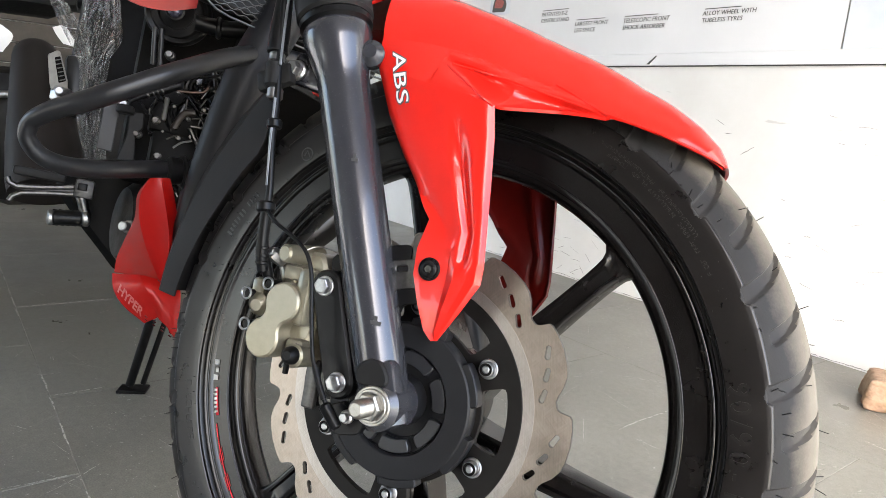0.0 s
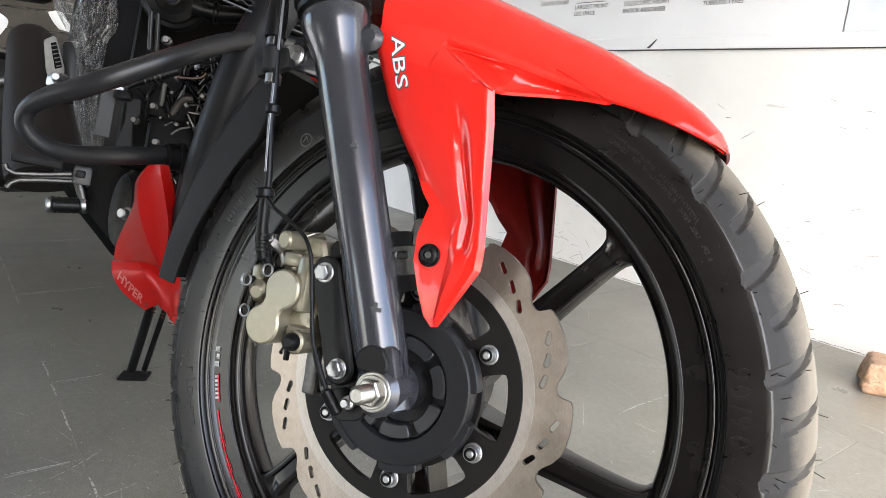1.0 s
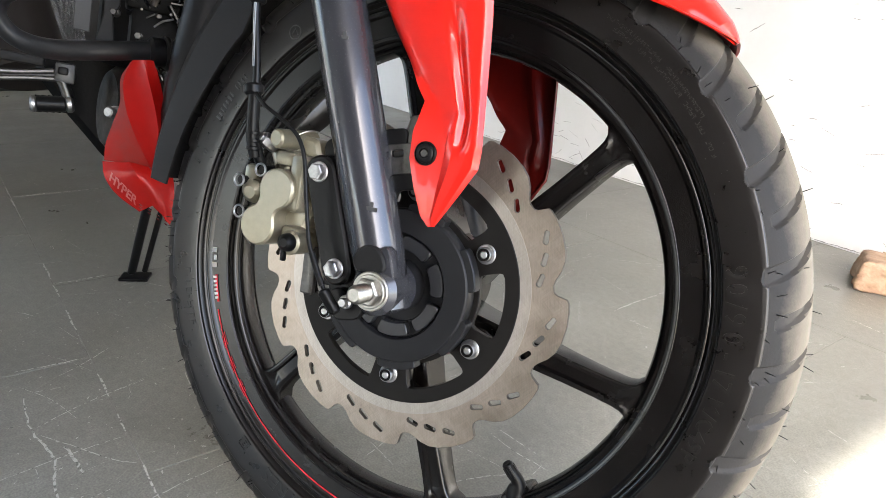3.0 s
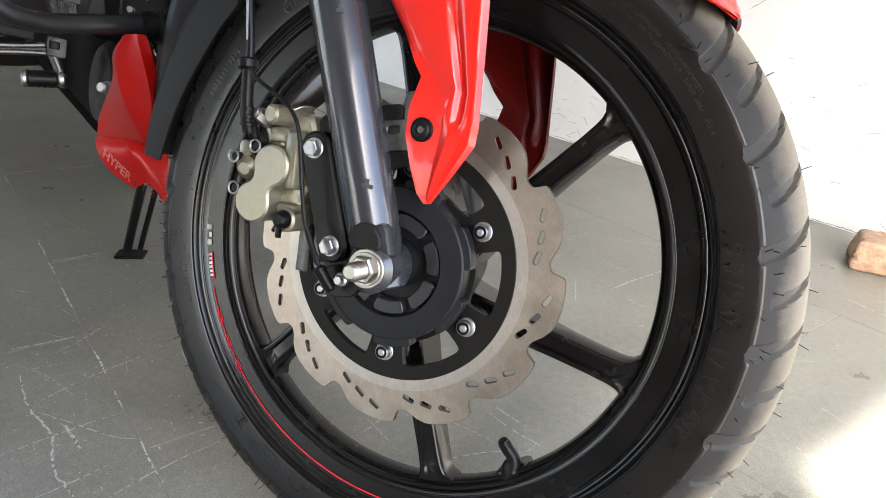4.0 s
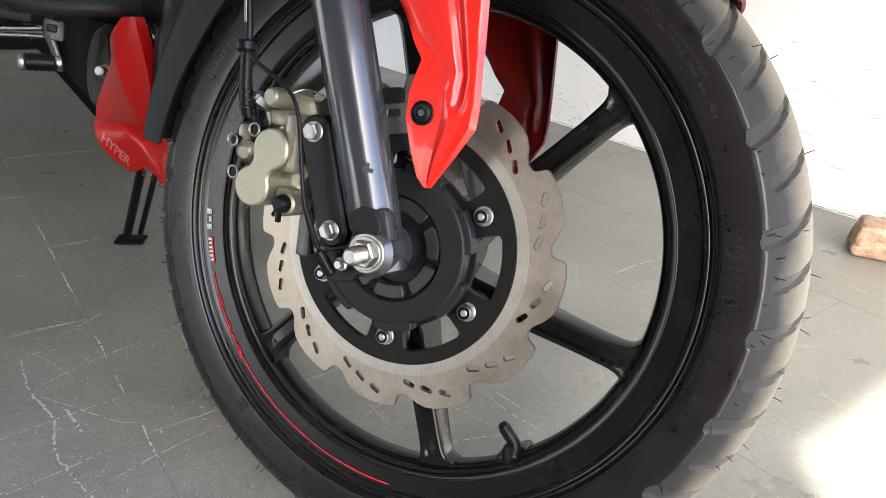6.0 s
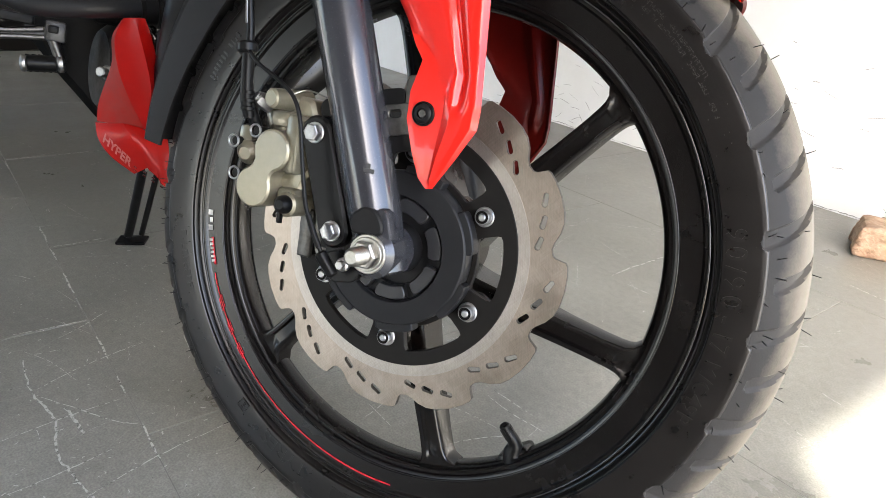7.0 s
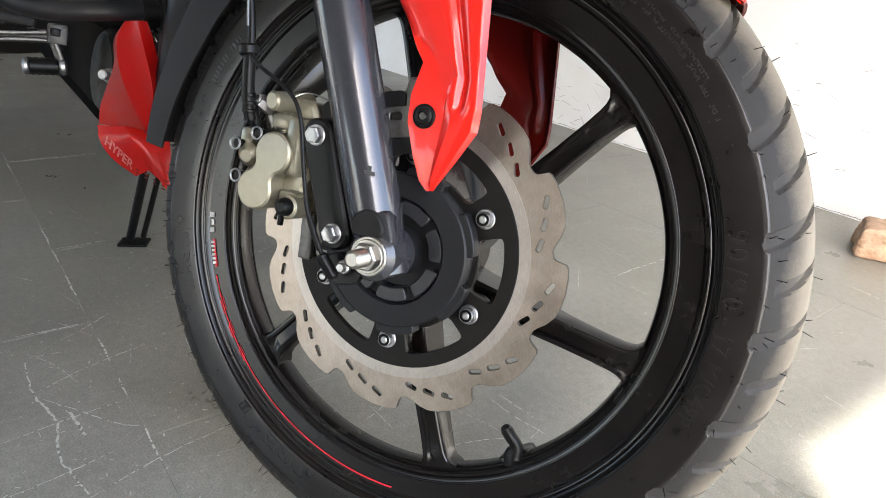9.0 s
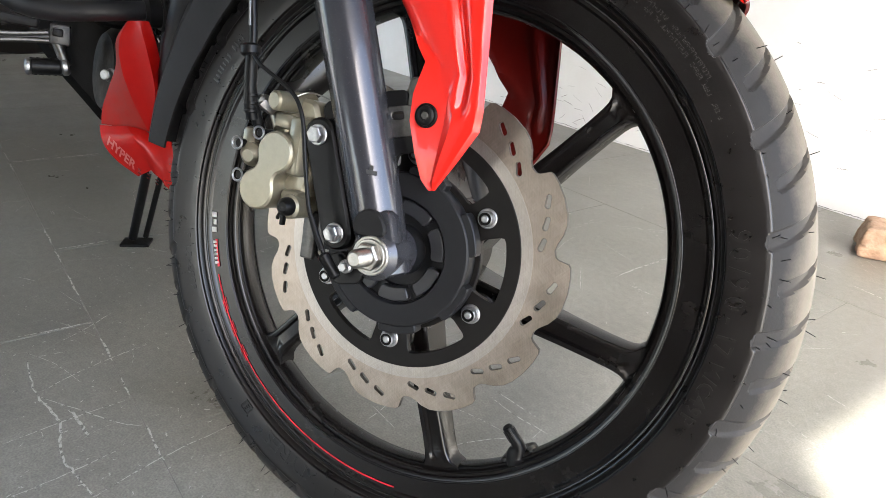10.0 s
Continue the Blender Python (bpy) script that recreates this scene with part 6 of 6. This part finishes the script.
for k in range(6):
    low = Vector((-0.1715, 0, 0.5345)).lerp(Vector((-0.1768, 0, 0.5655)), k / 5)
    bpart("shield_rib", moved(block((0.0085, 0.0012, 0.0016), 0.0003, Matrix.Translation(low + Vector((0, -0.0050, 0))) @ Matrix.Rotation(radians(-18), 4, "Y")), ON_MUFFLER), DULL, muf)
bpart("shield_bolt", moved(rod((-0.1760, -0.003, 0.5190), (-0.1760, -0.008, 0.5190), 0.0042, seg=20), ON_MUFFLER), ZINC, muf, "bright shield bolt")
bpart("chain_case", block((0.034, 0.030, 0.105), 0.010, Matrix.Translation((-0.8450, 0.2150, 0.3150)) @ Matrix.Rotation(radians(50), 4, "Z") @ Matrix.Rotation(radians(-8), 4, "Y")), TUBE, muf, "dark grey bracket beside the shield")
bpart("shield_bolt", join(rod((-0.800, 0.158, 0.287), (-0.786, 0.146, 0.289), 0.0065), block((0.03, 0.02, 0.022), 0.004, Matrix.Translation((-0.806, 0.164, 0.287)))), ZINC, muf, "bright shield bolt")
# added block for the dark mass behind the wrapping
bpart("rear_dark_block", block((0.150, 0.050, 0.230), 0.03, Matrix.Translation((-0.972, 0.376, 0.434)) @ Matrix.Rotation(radians(46), 4, "Z")), DEEP_BLACK, None, "black block added for the dark mass at the rear")
bpart("rear_swingarm", tube([tail(-0.75, 0.0, 0.05), tail(-0.95, -0.06, 0.0), tail(-1.28, -0.09, 0.0)], 0.022, 12), BLACK, None, "black swing arm")
bpart("rear_wheel", moved(revolve([(0.19, -0.04), (0.22, -0.06), (0.27, -0.06), (0.305, -0.03), (0.31, 0), (0.305, 0.03), (0.27, 0.06), (0.22, 0.06), (0.19, 0.04)], 64, closed=True), Matrix.Translation(tail(-1.30, 0.03, 0.012)) @ Matrix.Rotation(radians(-40), 4, "Z") @ AXLE), SIDE, None, "black rear tyre")
bpart("main_body", join(block((0.30, 0.16, 0.16), 0.04, at_body(-0.62, 0.02, 0.34)), block((0.34, 0.20, 0.20), 0.05, at_body(-0.55, 0.03, 0.50)), block((0.60, 0.16, 0.10), 0.04, Matrix.Translation(tail(-0.98, 0.05, 0.50)) @ Matrix.Rotation(radians(-40), 4, "Z"))), PLASTIC, None, "black body panels under the tank and seat")


# ---- crumpled clear wrapping that hangs from the motorcycle ----
def clear_film():
    """Thin clear plastic: mostly see-through, a milky bloom in the folds and sharp glints on the creases."""
    m = bpy.data.materials.new("clear_film")
    m.use_nodes = True
    n, l = m.node_tree.nodes, m.node_tree.links
    b = n["Principled BSDF"]
    b.inputs["Base Color"].default_value = (0.27, 0.265, 0.26, 1)
    b.inputs["Roughness"].default_value = 0.08
    b.inputs["Specular IOR Level"].default_value = 1.0
    b.inputs["IOR"].default_value = 1.9
    co, mp, nz, bu = n.new("ShaderNodeTexCoord"), n.new("ShaderNodeMapping"), n.new("ShaderNodeTexNoise"), n.new("ShaderNodeBump")
    mp.inputs["Scale"].default_value = (1, 1, 0.35)
    nz.inputs["Scale"].default_value, nz.inputs["Detail"].default_value, nz.inputs["Distortion"].default_value = 85.0, 2, 1.2
    bu.inputs["Strength"].default_value, bu.inputs["Distance"].default_value = 1.0, 0.008
    l.new(co.outputs["Object"], mp.inputs["Vector"])
    l.new(mp.outputs[0], nz.inputs["Vector"])
    l.new(nz.outputs["Fac"], bu.inputs["Height"])
    l.new(bu.outputs[0], b.inputs["Normal"])
    t = n.new("ShaderNodeBsdfTransparent")
    t.inputs["Color"].default_value = (0.95, 0.95, 0.94, 1)
    mr = n.new("ShaderNodeMapRange")
    mr.inputs["From Min"].default_value, mr.inputs["From Max"].default_value = 0.40, 0.62
    mr.inputs["To Min"].default_value, mr.inputs["To Max"].default_value = 0.16, 0.50
    l.new(nz.outputs["Fac"], mr.inputs["Value"])
    mx = n.new("ShaderNodeMixShader")
    l.new(mr.outputs[0], mx.inputs["Fac"])
    l.new(t.outputs[0], mx.inputs[1])
    l.new(b.outputs[0], mx.inputs[2])
    l.new(mx.outputs[0], n["Material Output"].inputs["Surface"])
    return m


FILM = clear_film()


def crumpled(path, widths, seed, across=(0.75, 0.66, 0), nv=44, nu=16):
    """A strip of film along a path, gathered into sharp folds."""
    line_ = smooth_path([Vector(p) for p in path], 12)
    rows = []
    for i in range(nv):
        v = i / (nv - 1)
        c = line_[round(v * (len(line_) - 1))]
        half = float(np.interp(v, np.linspace(0, 1, len(widths)), widths))
        row = []
        for k in range(nu):
            s = k / (nu - 1) * 2 - 1
            p = c + Vector(across) * (s * half)
            fold = 0.006 * math.sin(k * 2.1 + seed) + 0.004 * noise.noise(Vector((k * 0.9 + seed, i * 0.12, 0)))
            q = Vector((p.x * 60, p.y * 60, p.z * 26 + seed))
            row.append(p + Vector((0.55, -0.8, 0.1)) * (fold + 0.010 * noise.noise(q * 1.0) + 0.005 * noise.noise(q * 2.6)))
        rows.append(row)
    return sheet(rows, 0.00005)


film_ = part("clear_wrapping", moved(join(
    crumpled([(-0.6453, 0.0846, 0.4168), (-0.6488, 0.0990, 0.3630), (-0.6554, 0.1012, 0.3344), (-0.6605, 0.1083, 0.2904), (-0.6643, 0.1136, 0.2495), (-0.6607, 0.1259, 0.2106), (-0.6564, 0.1353, 0.1833), (-0.6530, 0.1420, 0.1650)], [0.024, 0.028, 0.018, 0.016, 0.017, 0.016, 0.014, 0.010], 1.0, nv=90, nu=22),
    crumpled([(-0.6790, 0.0440, 0.3900), (-0.6720, 0.0686, 0.3585), (-0.6660, 0.0884, 0.3292), (-0.6630, 0.1050, 0.2950)], [0.010, 0.016, 0.012, 0.008], 7.0, nv=36, nu=12)), UP), FILM, None, angle=2)
tagged(film_, "crumpled clear plastic wrapping that hangs from the motorcycle", "wrapping")
film_.matrix_world = bike.matrix_world.copy()

# ---- the parked motorcycle behind ----
other = tagged(new("parked_motorcycle"), "dark motorcycle with white side panels parked in the dim bay", "motorcycle")
other.location = (-1.72, -0.02, 0)


def opart(name, bm, material, label=""):
    return part(name, bm, material, other, label)


for x in (-0.62, 0.62):
    opart("wheel", moved(revolve([(0.19, -0.04), (0.22, -0.055), (0.26, -0.055), (0.295, -0.03), (0.30, 0), (0.295, 0.03), (0.26, 0.055), (0.22, 0.055), (0.19, 0.04)], 48, closed=True), Matrix.Translation((0.05, x, 0.30)) @ Matrix.Rotation(radians(90), 4, "Z") @ AXLE), SIDE, "black tyre")
opart("seat", block((0.22, 0.66, 0.10), 0.04, Matrix.Translation((0, 0.3, 0.78))), PLASTIC, "black seat")
opart("engine", block((0.24, 0.42, 0.36), 0.06, Matrix.Translation((0, -0.02, 0.38))), ENGINE, "black engine")
opart("tank", block((0.26, 0.5, 0.20), 0.08, Matrix.Translation((0, -0.22, 0.80))), PLASTIC, "dark tank")
opart("side_panel", sheet(fine([[(0.16, -0.30, 0.66), (0.165, -0.24, 0.672), (0.165, -0.175, 0.655)], [(0.165, -0.31, 0.63), (0.17, -0.23, 0.635), (0.165, -0.152, 0.632)], [(0.16, -0.30, 0.60), (0.165, -0.24, 0.595), (0.16, -0.175, 0.592)]], 4), 0.006), WHITE_PANEL, "white side panel")
opart("side_panel", sheet(fine([[(0.165, -0.068, 0.665), (0.17, -0.050, 0.672), (0.17, -0.036, 0.668)], [(0.165, -0.058, 0.645), (0.17, -0.038, 0.648), (0.17, -0.022, 0.645)], [(0.165, -0.045, 0.628), (0.17, -0.030, 0.625), (0.17, -0.008, 0.620)]], 4), 0.006), WHITE_PANEL, "small white side panel")
opart("frame", join(tube([(0, 0.62, 0.30), (0.06, 0.2, 0.42), (0.06, -0.3, 0.36), (0.0, -0.5, 0.75), (0, -0.62, 0.30)], 0.02, 12)), BLACK, "black frame")
opart("foot_lever", tube([(0.16, -0.30, 0.50), (0.16, -0.2, 0.49), (0.15, -0.1, 0.50)], 0.009, 10), ALU, "bright foot lever")


# ---- brick by the wall ----
def brick_mesh():
    """A broken, weathered brick with a chipped end and pitted faces."""
    bm = bmesh.new()
    bmesh.ops.create_cube(bm, size=1.0)
    bmesh.ops.subdivide_edges(bm, edges=bm.edges[:], cuts=31, use_grid_fill=True)
    half = Vector((0.1125, 0.0570, 0.0335))
    for v in bm.verts:
        p = Vector([2 * c * h for c, h in zip(v.co, half)])
        core = Vector([max(-h + 0.009, min(h - 0.009, c)) for c, h in zip(p, half)])
        d = p - core
        p = core + d.normalized() * 0.009 if d.length > 1e-6 else p
        v.co = p
        pit = noise.noise(p * 55 + Vector((3, 1, 7)))
        v.co += p.normalized() * (0.004 * noise.noise(p * 16) + 0.004 * noise.noise(p * 42) + 0.006 * min(pit, 0.1) + 0.0024 * noise.noise(p * 130))
        if p.x < -0.07 and p.z > 0.0:
            v.co.x += 0.008 * p.z / 0.034
    for v in bm.verts:
        v.co.z = max(v.co.z, -0.0330)
    return bm


brick = tagged(part("brick", brick_mesh(), BRICK, angle=60), "weathered brown fired brick lying by the white wall", "brick")
brick.matrix_world = pose(0.036, 1.283, 0.0335, 0, 0, 23)

# ---- printed banner on the wall ----
banner = tagged(new("wall_banner"), "white printed vinyl banner with feature captions on the wall", "banner")
banner.location = (0, WALL_Y, 0)
BX0, BX1, BZ0, BZ1 = -2.3, -0.342, 0.776, 1.9


def wpart(name, bm, material, label=""):
    return part(name, bm, material, banner, label)


wpart("sheet", block((BX1 - BX0, 0.004, BZ1 - BZ0), 0, Matrix.Translation(((BX0 + BX1) / 2, -0.0045, (BZ0 + BZ1) / 2))), PAPER, "white vinyl sheet")
wpart("second_sheet", block((1.0, 0.004, BZ1 - BZ0), 0, Matrix.Translation((BX1 + 0.505, -0.007, (BZ0 + BZ1) / 2))), PAPER_BLUE, "pale blue vinyl sheet beside it")
wpart("lower_strip", block((3.3, 0.008, 0.036), 0.002, Matrix.Translation((-0.65, -0.006, 0.758))), PAPER, "white batten along the lower edge")
# shadow line under the batten, put in as a black strip
wpart("strip_shadow_gap", block((3.3, 0.004, 0.003), 0, Matrix.Translation((-0.65, -0.004, 0.7385))), INK, "black strip painted for the shadow under the batten")
wpart("tear", slab([(-0.905, 0.744), (-0.895, 0.744), (-0.872, 0.768), (-0.874, 0.770)], -0.0125, -0.0105, 0), INK, "dark tear in the batten")


def caption(lines, x, z, size):
    """A caption of two lines, upper base line at z."""
    for k, line in enumerate(lines):
        bm = lettering(line, size, 0.0006, 0.10)
        moved(bm, Matrix.Translation((x, -0.0072, z - k * size * 1.12)) @ Matrix.Rotation(radians(90), 4, "X"))
        wpart("caption", bm, INK, "black caption")
    wpart("rule", block((size * 6.5, 0.0006, 0.0022), 0, Matrix.Translation((x + size * 3.6, -0.0072, z + size * 1.05))), INK, "thin rule over the caption")


caption(("ALLOY WHEEL WITH", "TUBELESS TYRES"), -0.738, 0.880, 0.0170)
caption(("TELESCOPIC FRONT", "SHOCK ABSORBER"), -1.022, 0.875, 0.0190)
caption(("LARGEST FRONT", "LEG SPACE"), -1.228, 0.876, 0.0190)
caption(("PATENTED E-Z", "CENTRE STAND"), -1.396, 0.917, 0.0190)
picture = part("picture", block((0.115, 0.0006, 0.11), 0, Matrix.Translation((-1.630, -0.0072, 0.993))), PAPER_BLUE, banner, "small printed picture of a red tank")
for outline, shade in (([(-1.675, 0.950), (-1.600, 0.948), (-1.592, 0.975), (-1.612, 1.010), (-1.650, 1.025), (-1.668, 0.990)], GREY_MARK), ([(-1.664, 0.966), (-1.618, 0.962), (-1.606, 0.985), (-1.640, 1.008), (-1.658, 0.992)], FADED)):
    part("printed_shape", slab(rounded(outline, 0.008), -0.0082 if shade is FADED else -0.0078, -0.0074, 0), shade, picture)
wpart("caption", join(*[block((0.008 if k % 2 else 0.013, 0.0006, 0.007), 0, Matrix.Translation((-1.652 + k * 0.015, -0.0072, 0.925 + 0.001 * (k % 3)))) for k in range(4)]), INK, "caption too small to read")
wpart("grey_box", block((0.060, 0.0006, 0.016), 0, Matrix.Translation((-1.640, -0.0072, 0.895))), GREY_MARK, "small grey printed box")
wpart("border", block((0.034, 0.0006, 0.60), 0, Matrix.Translation((-1.908, -0.0072, 1.26))), RED_MARK, "red printed border")
wpart("dark_field", block((0.30, 0.0006, 0.60), 0, Matrix.Translation((-2.10, -0.0072, 1.27))), GREY_MARK, "dark printed field")

# ---- scratches and scuffs ----
ROW0 = -0.206


def worn_paint(name, colour, cover, scale):
    """Broken, flaky marks: paint that breaks off in a fine noise."""
    m = bpy.data.materials.new(name)
    m.use_nodes = True
    n, l = m.node_tree.nodes, m.node_tree.links
    b = n["Principled BSDF"]
    b.inputs["Base Color"].default_value = (*colour, 1)
    b.inputs["Roughness"].default_value = 0.7
    geo = n.new("ShaderNodeNewGeometry")
    nz = n.new("ShaderNodeTexNoise")
    nz.inputs["Scale"].default_value, nz.inputs["Detail"].default_value = scale, 5
    l.new(geo.outputs["Position"], nz.inputs["Vector"])
    mr = n.new("ShaderNodeMapRange")
    mr.inputs["From Min"].default_value, mr.inputs["From Max"].default_value, mr.inputs["To Max"].default_value = 0.32, 0.52, cover
    l.new(nz.outputs["Fac"], mr.inputs["Value"])
    l.new(mr.outputs[0], b.inputs["Alpha"])
    return m


def ribbon(bm, points, wide, lift):
    """A thin flat mark along a path; lift maps (a, b) on the surface to a point in the room."""
    path = smooth_path([Vector((a, b, 0)) for a, b in points], 6)
    last = None
    for i, q in enumerate(path):
        d = (path[min(i + 1, len(path) - 1)] - path[max(i - 1, 0)]).normalized()
        s = Vector((-d.y, d.x, 0))
        t = i / (len(path) - 1)
        w = wide * (0.25 + 0.75 * math.sin(math.pi * min(max(t, 0.03), 0.97)) ** 0.5) * rnd.uniform(0.6, 1.2) / 2
        q = q + s * rnd.uniform(-0.4, 0.4) * wide
        pair = [bm.verts.new(lift(*(q + s * w)[:2])), bm.verts.new(lift(*(q - s * w)[:2]))]
        if last:
            bm.faces.new((last[0], last[1], pair[1], pair[0]))
        last = pair


def on_floor(a, b):
    return (a, b, 0.0006)


def on_wall(a, b):
    return (a, WALL_Y - 0.0008, b)


marks_bm = bmesh.new()
for pts, w in (([(-0.526, -0.297), (-0.522, -0.253), (-0.522, -0.207)], 0.0022), ([(-0.378, -0.293), (-0.397, -0.252), (-0.412, -0.206), (-0.423, -0.157)], 0.0016), ([(-0.298, -0.337), (-0.307, -0.269), (-0.31, -0.214)], 0.0016),
               ([(-0.208, -0.347), (-0.214, -0.297), (-0.224, -0.244)], 0.0016), ([(-0.165, -0.281), (-0.187, -0.21), (-0.201, -0.127)], 0.0018), ([(-0.457, -0.296), (-0.381, -0.298), (-0.331, -0.288), (-0.299, -0.285), (-0.249, -0.293), (-0.205, -0.286), (-0.162, -0.277), (-0.08, -0.27)], 0.0032),
               ([(-0.366, -0.294), (-0.318, -0.261), (-0.271, -0.23), (-0.253, -0.21)], 0.0016), ([(-0.805, -0.206), (-0.806, -0.12)], 0.003), ([(-0.327, -0.272), (-0.293, -0.266), (-0.263, -0.264)], 0.004), ([(-0.488, -0.249), (-0.511, -0.209), (-0.534, -0.178)], 0.0018),
               ):
    ribbon(marks_bm, pts, w * 0.95, on_floor)
for pts, w in (([(-0.237, 0.62), (-0.241, 0.694), (-0.241, 0.789)], 0.004), ([(-0.207, 0.617), (-0.155, 0.622)], 0.003), ([(-0.08, 0.176), (-0.039, 0.177), (0.012, 0.187)], 0.0018), ([(-0.086, 0.19), (-0.019, 0.198)], 0.0018),
               ([(-0.126, 0.015), (-0.132, 0.035), (-0.145, 0.069)], 0.0016), ([(-0.146, 0.035), (-0.095, 0.035)], 0.0016), ([(0.156, 0.59), (0.197, 0.584)], 0.0022), ([(0.024, 1.019), (0.096, 1.01)], 0.004), ([(-1.365, -0.206), (-1.366, 0.0)], 0.006)):
    ribbon(marks_bm, pts, w * 0.8, on_floor)
for k in range(420):
    x, y, a, ln = rnd.uniform(-1.6, 0.5), rnd.uniform(-0.5, 1.4), rnd.uniform(0, math.pi), rnd.uniform(0.015, 0.12)
    d = Vector((math.cos(a), math.sin(a))) * ln / 2
    bend = rnd.uniform(-0.12, 0.12)
    ribbon(marks_bm, [(x - d.x, y - d.y), (x - d.y * bend, y + d.x * bend), (x + d.x, y + d.y)], rnd.uniform(0.0005, 0.0013), on_floor)
for k in range(330):
    x, y, a = rnd.uniform(-1.4, 0.5), rnd.uniform(-0.4, 1.4), rnd.uniform(0, math.pi)
    d = Vector((math.cos(a), math.sin(a))) * rnd.uniform(0.001, 0.004)
    ribbon(marks_bm, [(x - d.x, y - d.y), (x + d.x, y + d.y)], rnd.uniform(0.001, 0.003), on_floor)
for k in range(330):
    # the crust of pale specks beside the wheel, and a few bright flecks by the wall
    near = k < 480
    x, y = (rnd.uniform(-0.70, -0.05), rnd.uniform(-0.42, -0.06)) if near else (rnd.uniform(-0.8, 0.3), rnd.uniform(0.75, 1.38))
    a = rnd.uniform(0, math.pi) if near else rnd.gauss(0.6, 0.3)
    d = Vector((math.cos(a), math.sin(a))) * (rnd.uniform(0.0008, 0.0030) if near else rnd.uniform(0.004, 0.009))
    ribbon(marks_bm, [(x - d.x, y - d.y), (x + d.x, y + d.y)], rnd.uniform(0.0006, 0.0016) if near else rnd.uniform(0.003, 0.006), on_floor)
# the pale filler in the joint beside the wheel
for x in np.arange(-1.9, 0.3, 0.11):
    if rnd.random() < 0.8:
        ribbon(marks_bm, [(float(x), ROW0), (float(x) + rnd.uniform(0.04, 0.1), ROW0)], 0.0030, on_floor)
tagged(part("floor_scratches", marks_bm, worn_paint("pale_scratch", (0.46, 0.445, 0.41), 0.95, 160.0)), "pale scratches and chips in the stone floor", "scratches", kind="stuff")
scuff_bm = bmesh.new()
for k in range(110):
    x, z = rnd.uniform(-1.5, 0.35), 0.02 + 0.6 * rnd.random() ** 1.8
    a, ln = rnd.gauss(0, 0.35), rnd.uniform(0.008, 0.05)
    d = Vector((math.cos(a), math.sin(a))) * ln / 2
    ribbon(scuff_bm, [(x - d.x, z - d.y), (x, z + rnd.uniform(-0.04, 0.04) * ln), (x + d.x, z + d.y)], rnd.uniform(0.0008, 0.0024), on_wall)
for k in range(26):
    x = -1.6 + k * 0.07
    ribbon(scuff_bm, [(x, 0.003 + rnd.uniform(0, 0.002)), (x + 0.03, 0.003 + rnd.uniform(0, 0.004)), (x + 0.07, 0.003 + rnd.uniform(0, 0.002))], 0.0024, on_wall)
tagged(part("wall_scuffs", scuff_bm, worn_paint("grey_scuff", (0.26, 0.255, 0.25), 0.85, 160.0)), "grey scuffs and a dirty crack low on the white wall", "scuffs", kind="stuff")

# ---- stone slabs of the floor ----
tile_mesh = {}


def slab_tile(x0, x1, y0, y1):
    key = (round(x1 - x0, 3), round(y1 - y0, 3))
    if key not in tile_mesh:
        bm = block((key[0] - GAP, key[1] - GAP, 0.02), 0.0007)
        finish(bm, 8)
        me = bpy.data.meshes.new("slab")
        bm.to_mesh(me)
        bm.free()
        me.materials.append(STONE)
        tile_mesh[key] = me
    ob = new("slab", tile_mesh[key])
    ob.parent = floor
    ob.location = ((x0 + x1) / 2, (y0 + y1) / 2, -0.010)


for j in range(-6, 3):
    y0, y1 = ROW0 + j * TILE, min(ROW0 + (j + 1) * TILE, WALL_Y)
    y0 = max(y0, Y0)
    if y1 - y0 < 0.02:
        continue
    off = -0.797 if j % 2 == 0 else -0.520
    for i in range(-10, 5):
        x0, x1 = max(off + i * TILE, X0), min(off + (i + 1) * TILE, X1)
        if x1 - x0 > 0.02:
            slab_tile(x0, x1, y0, y1)
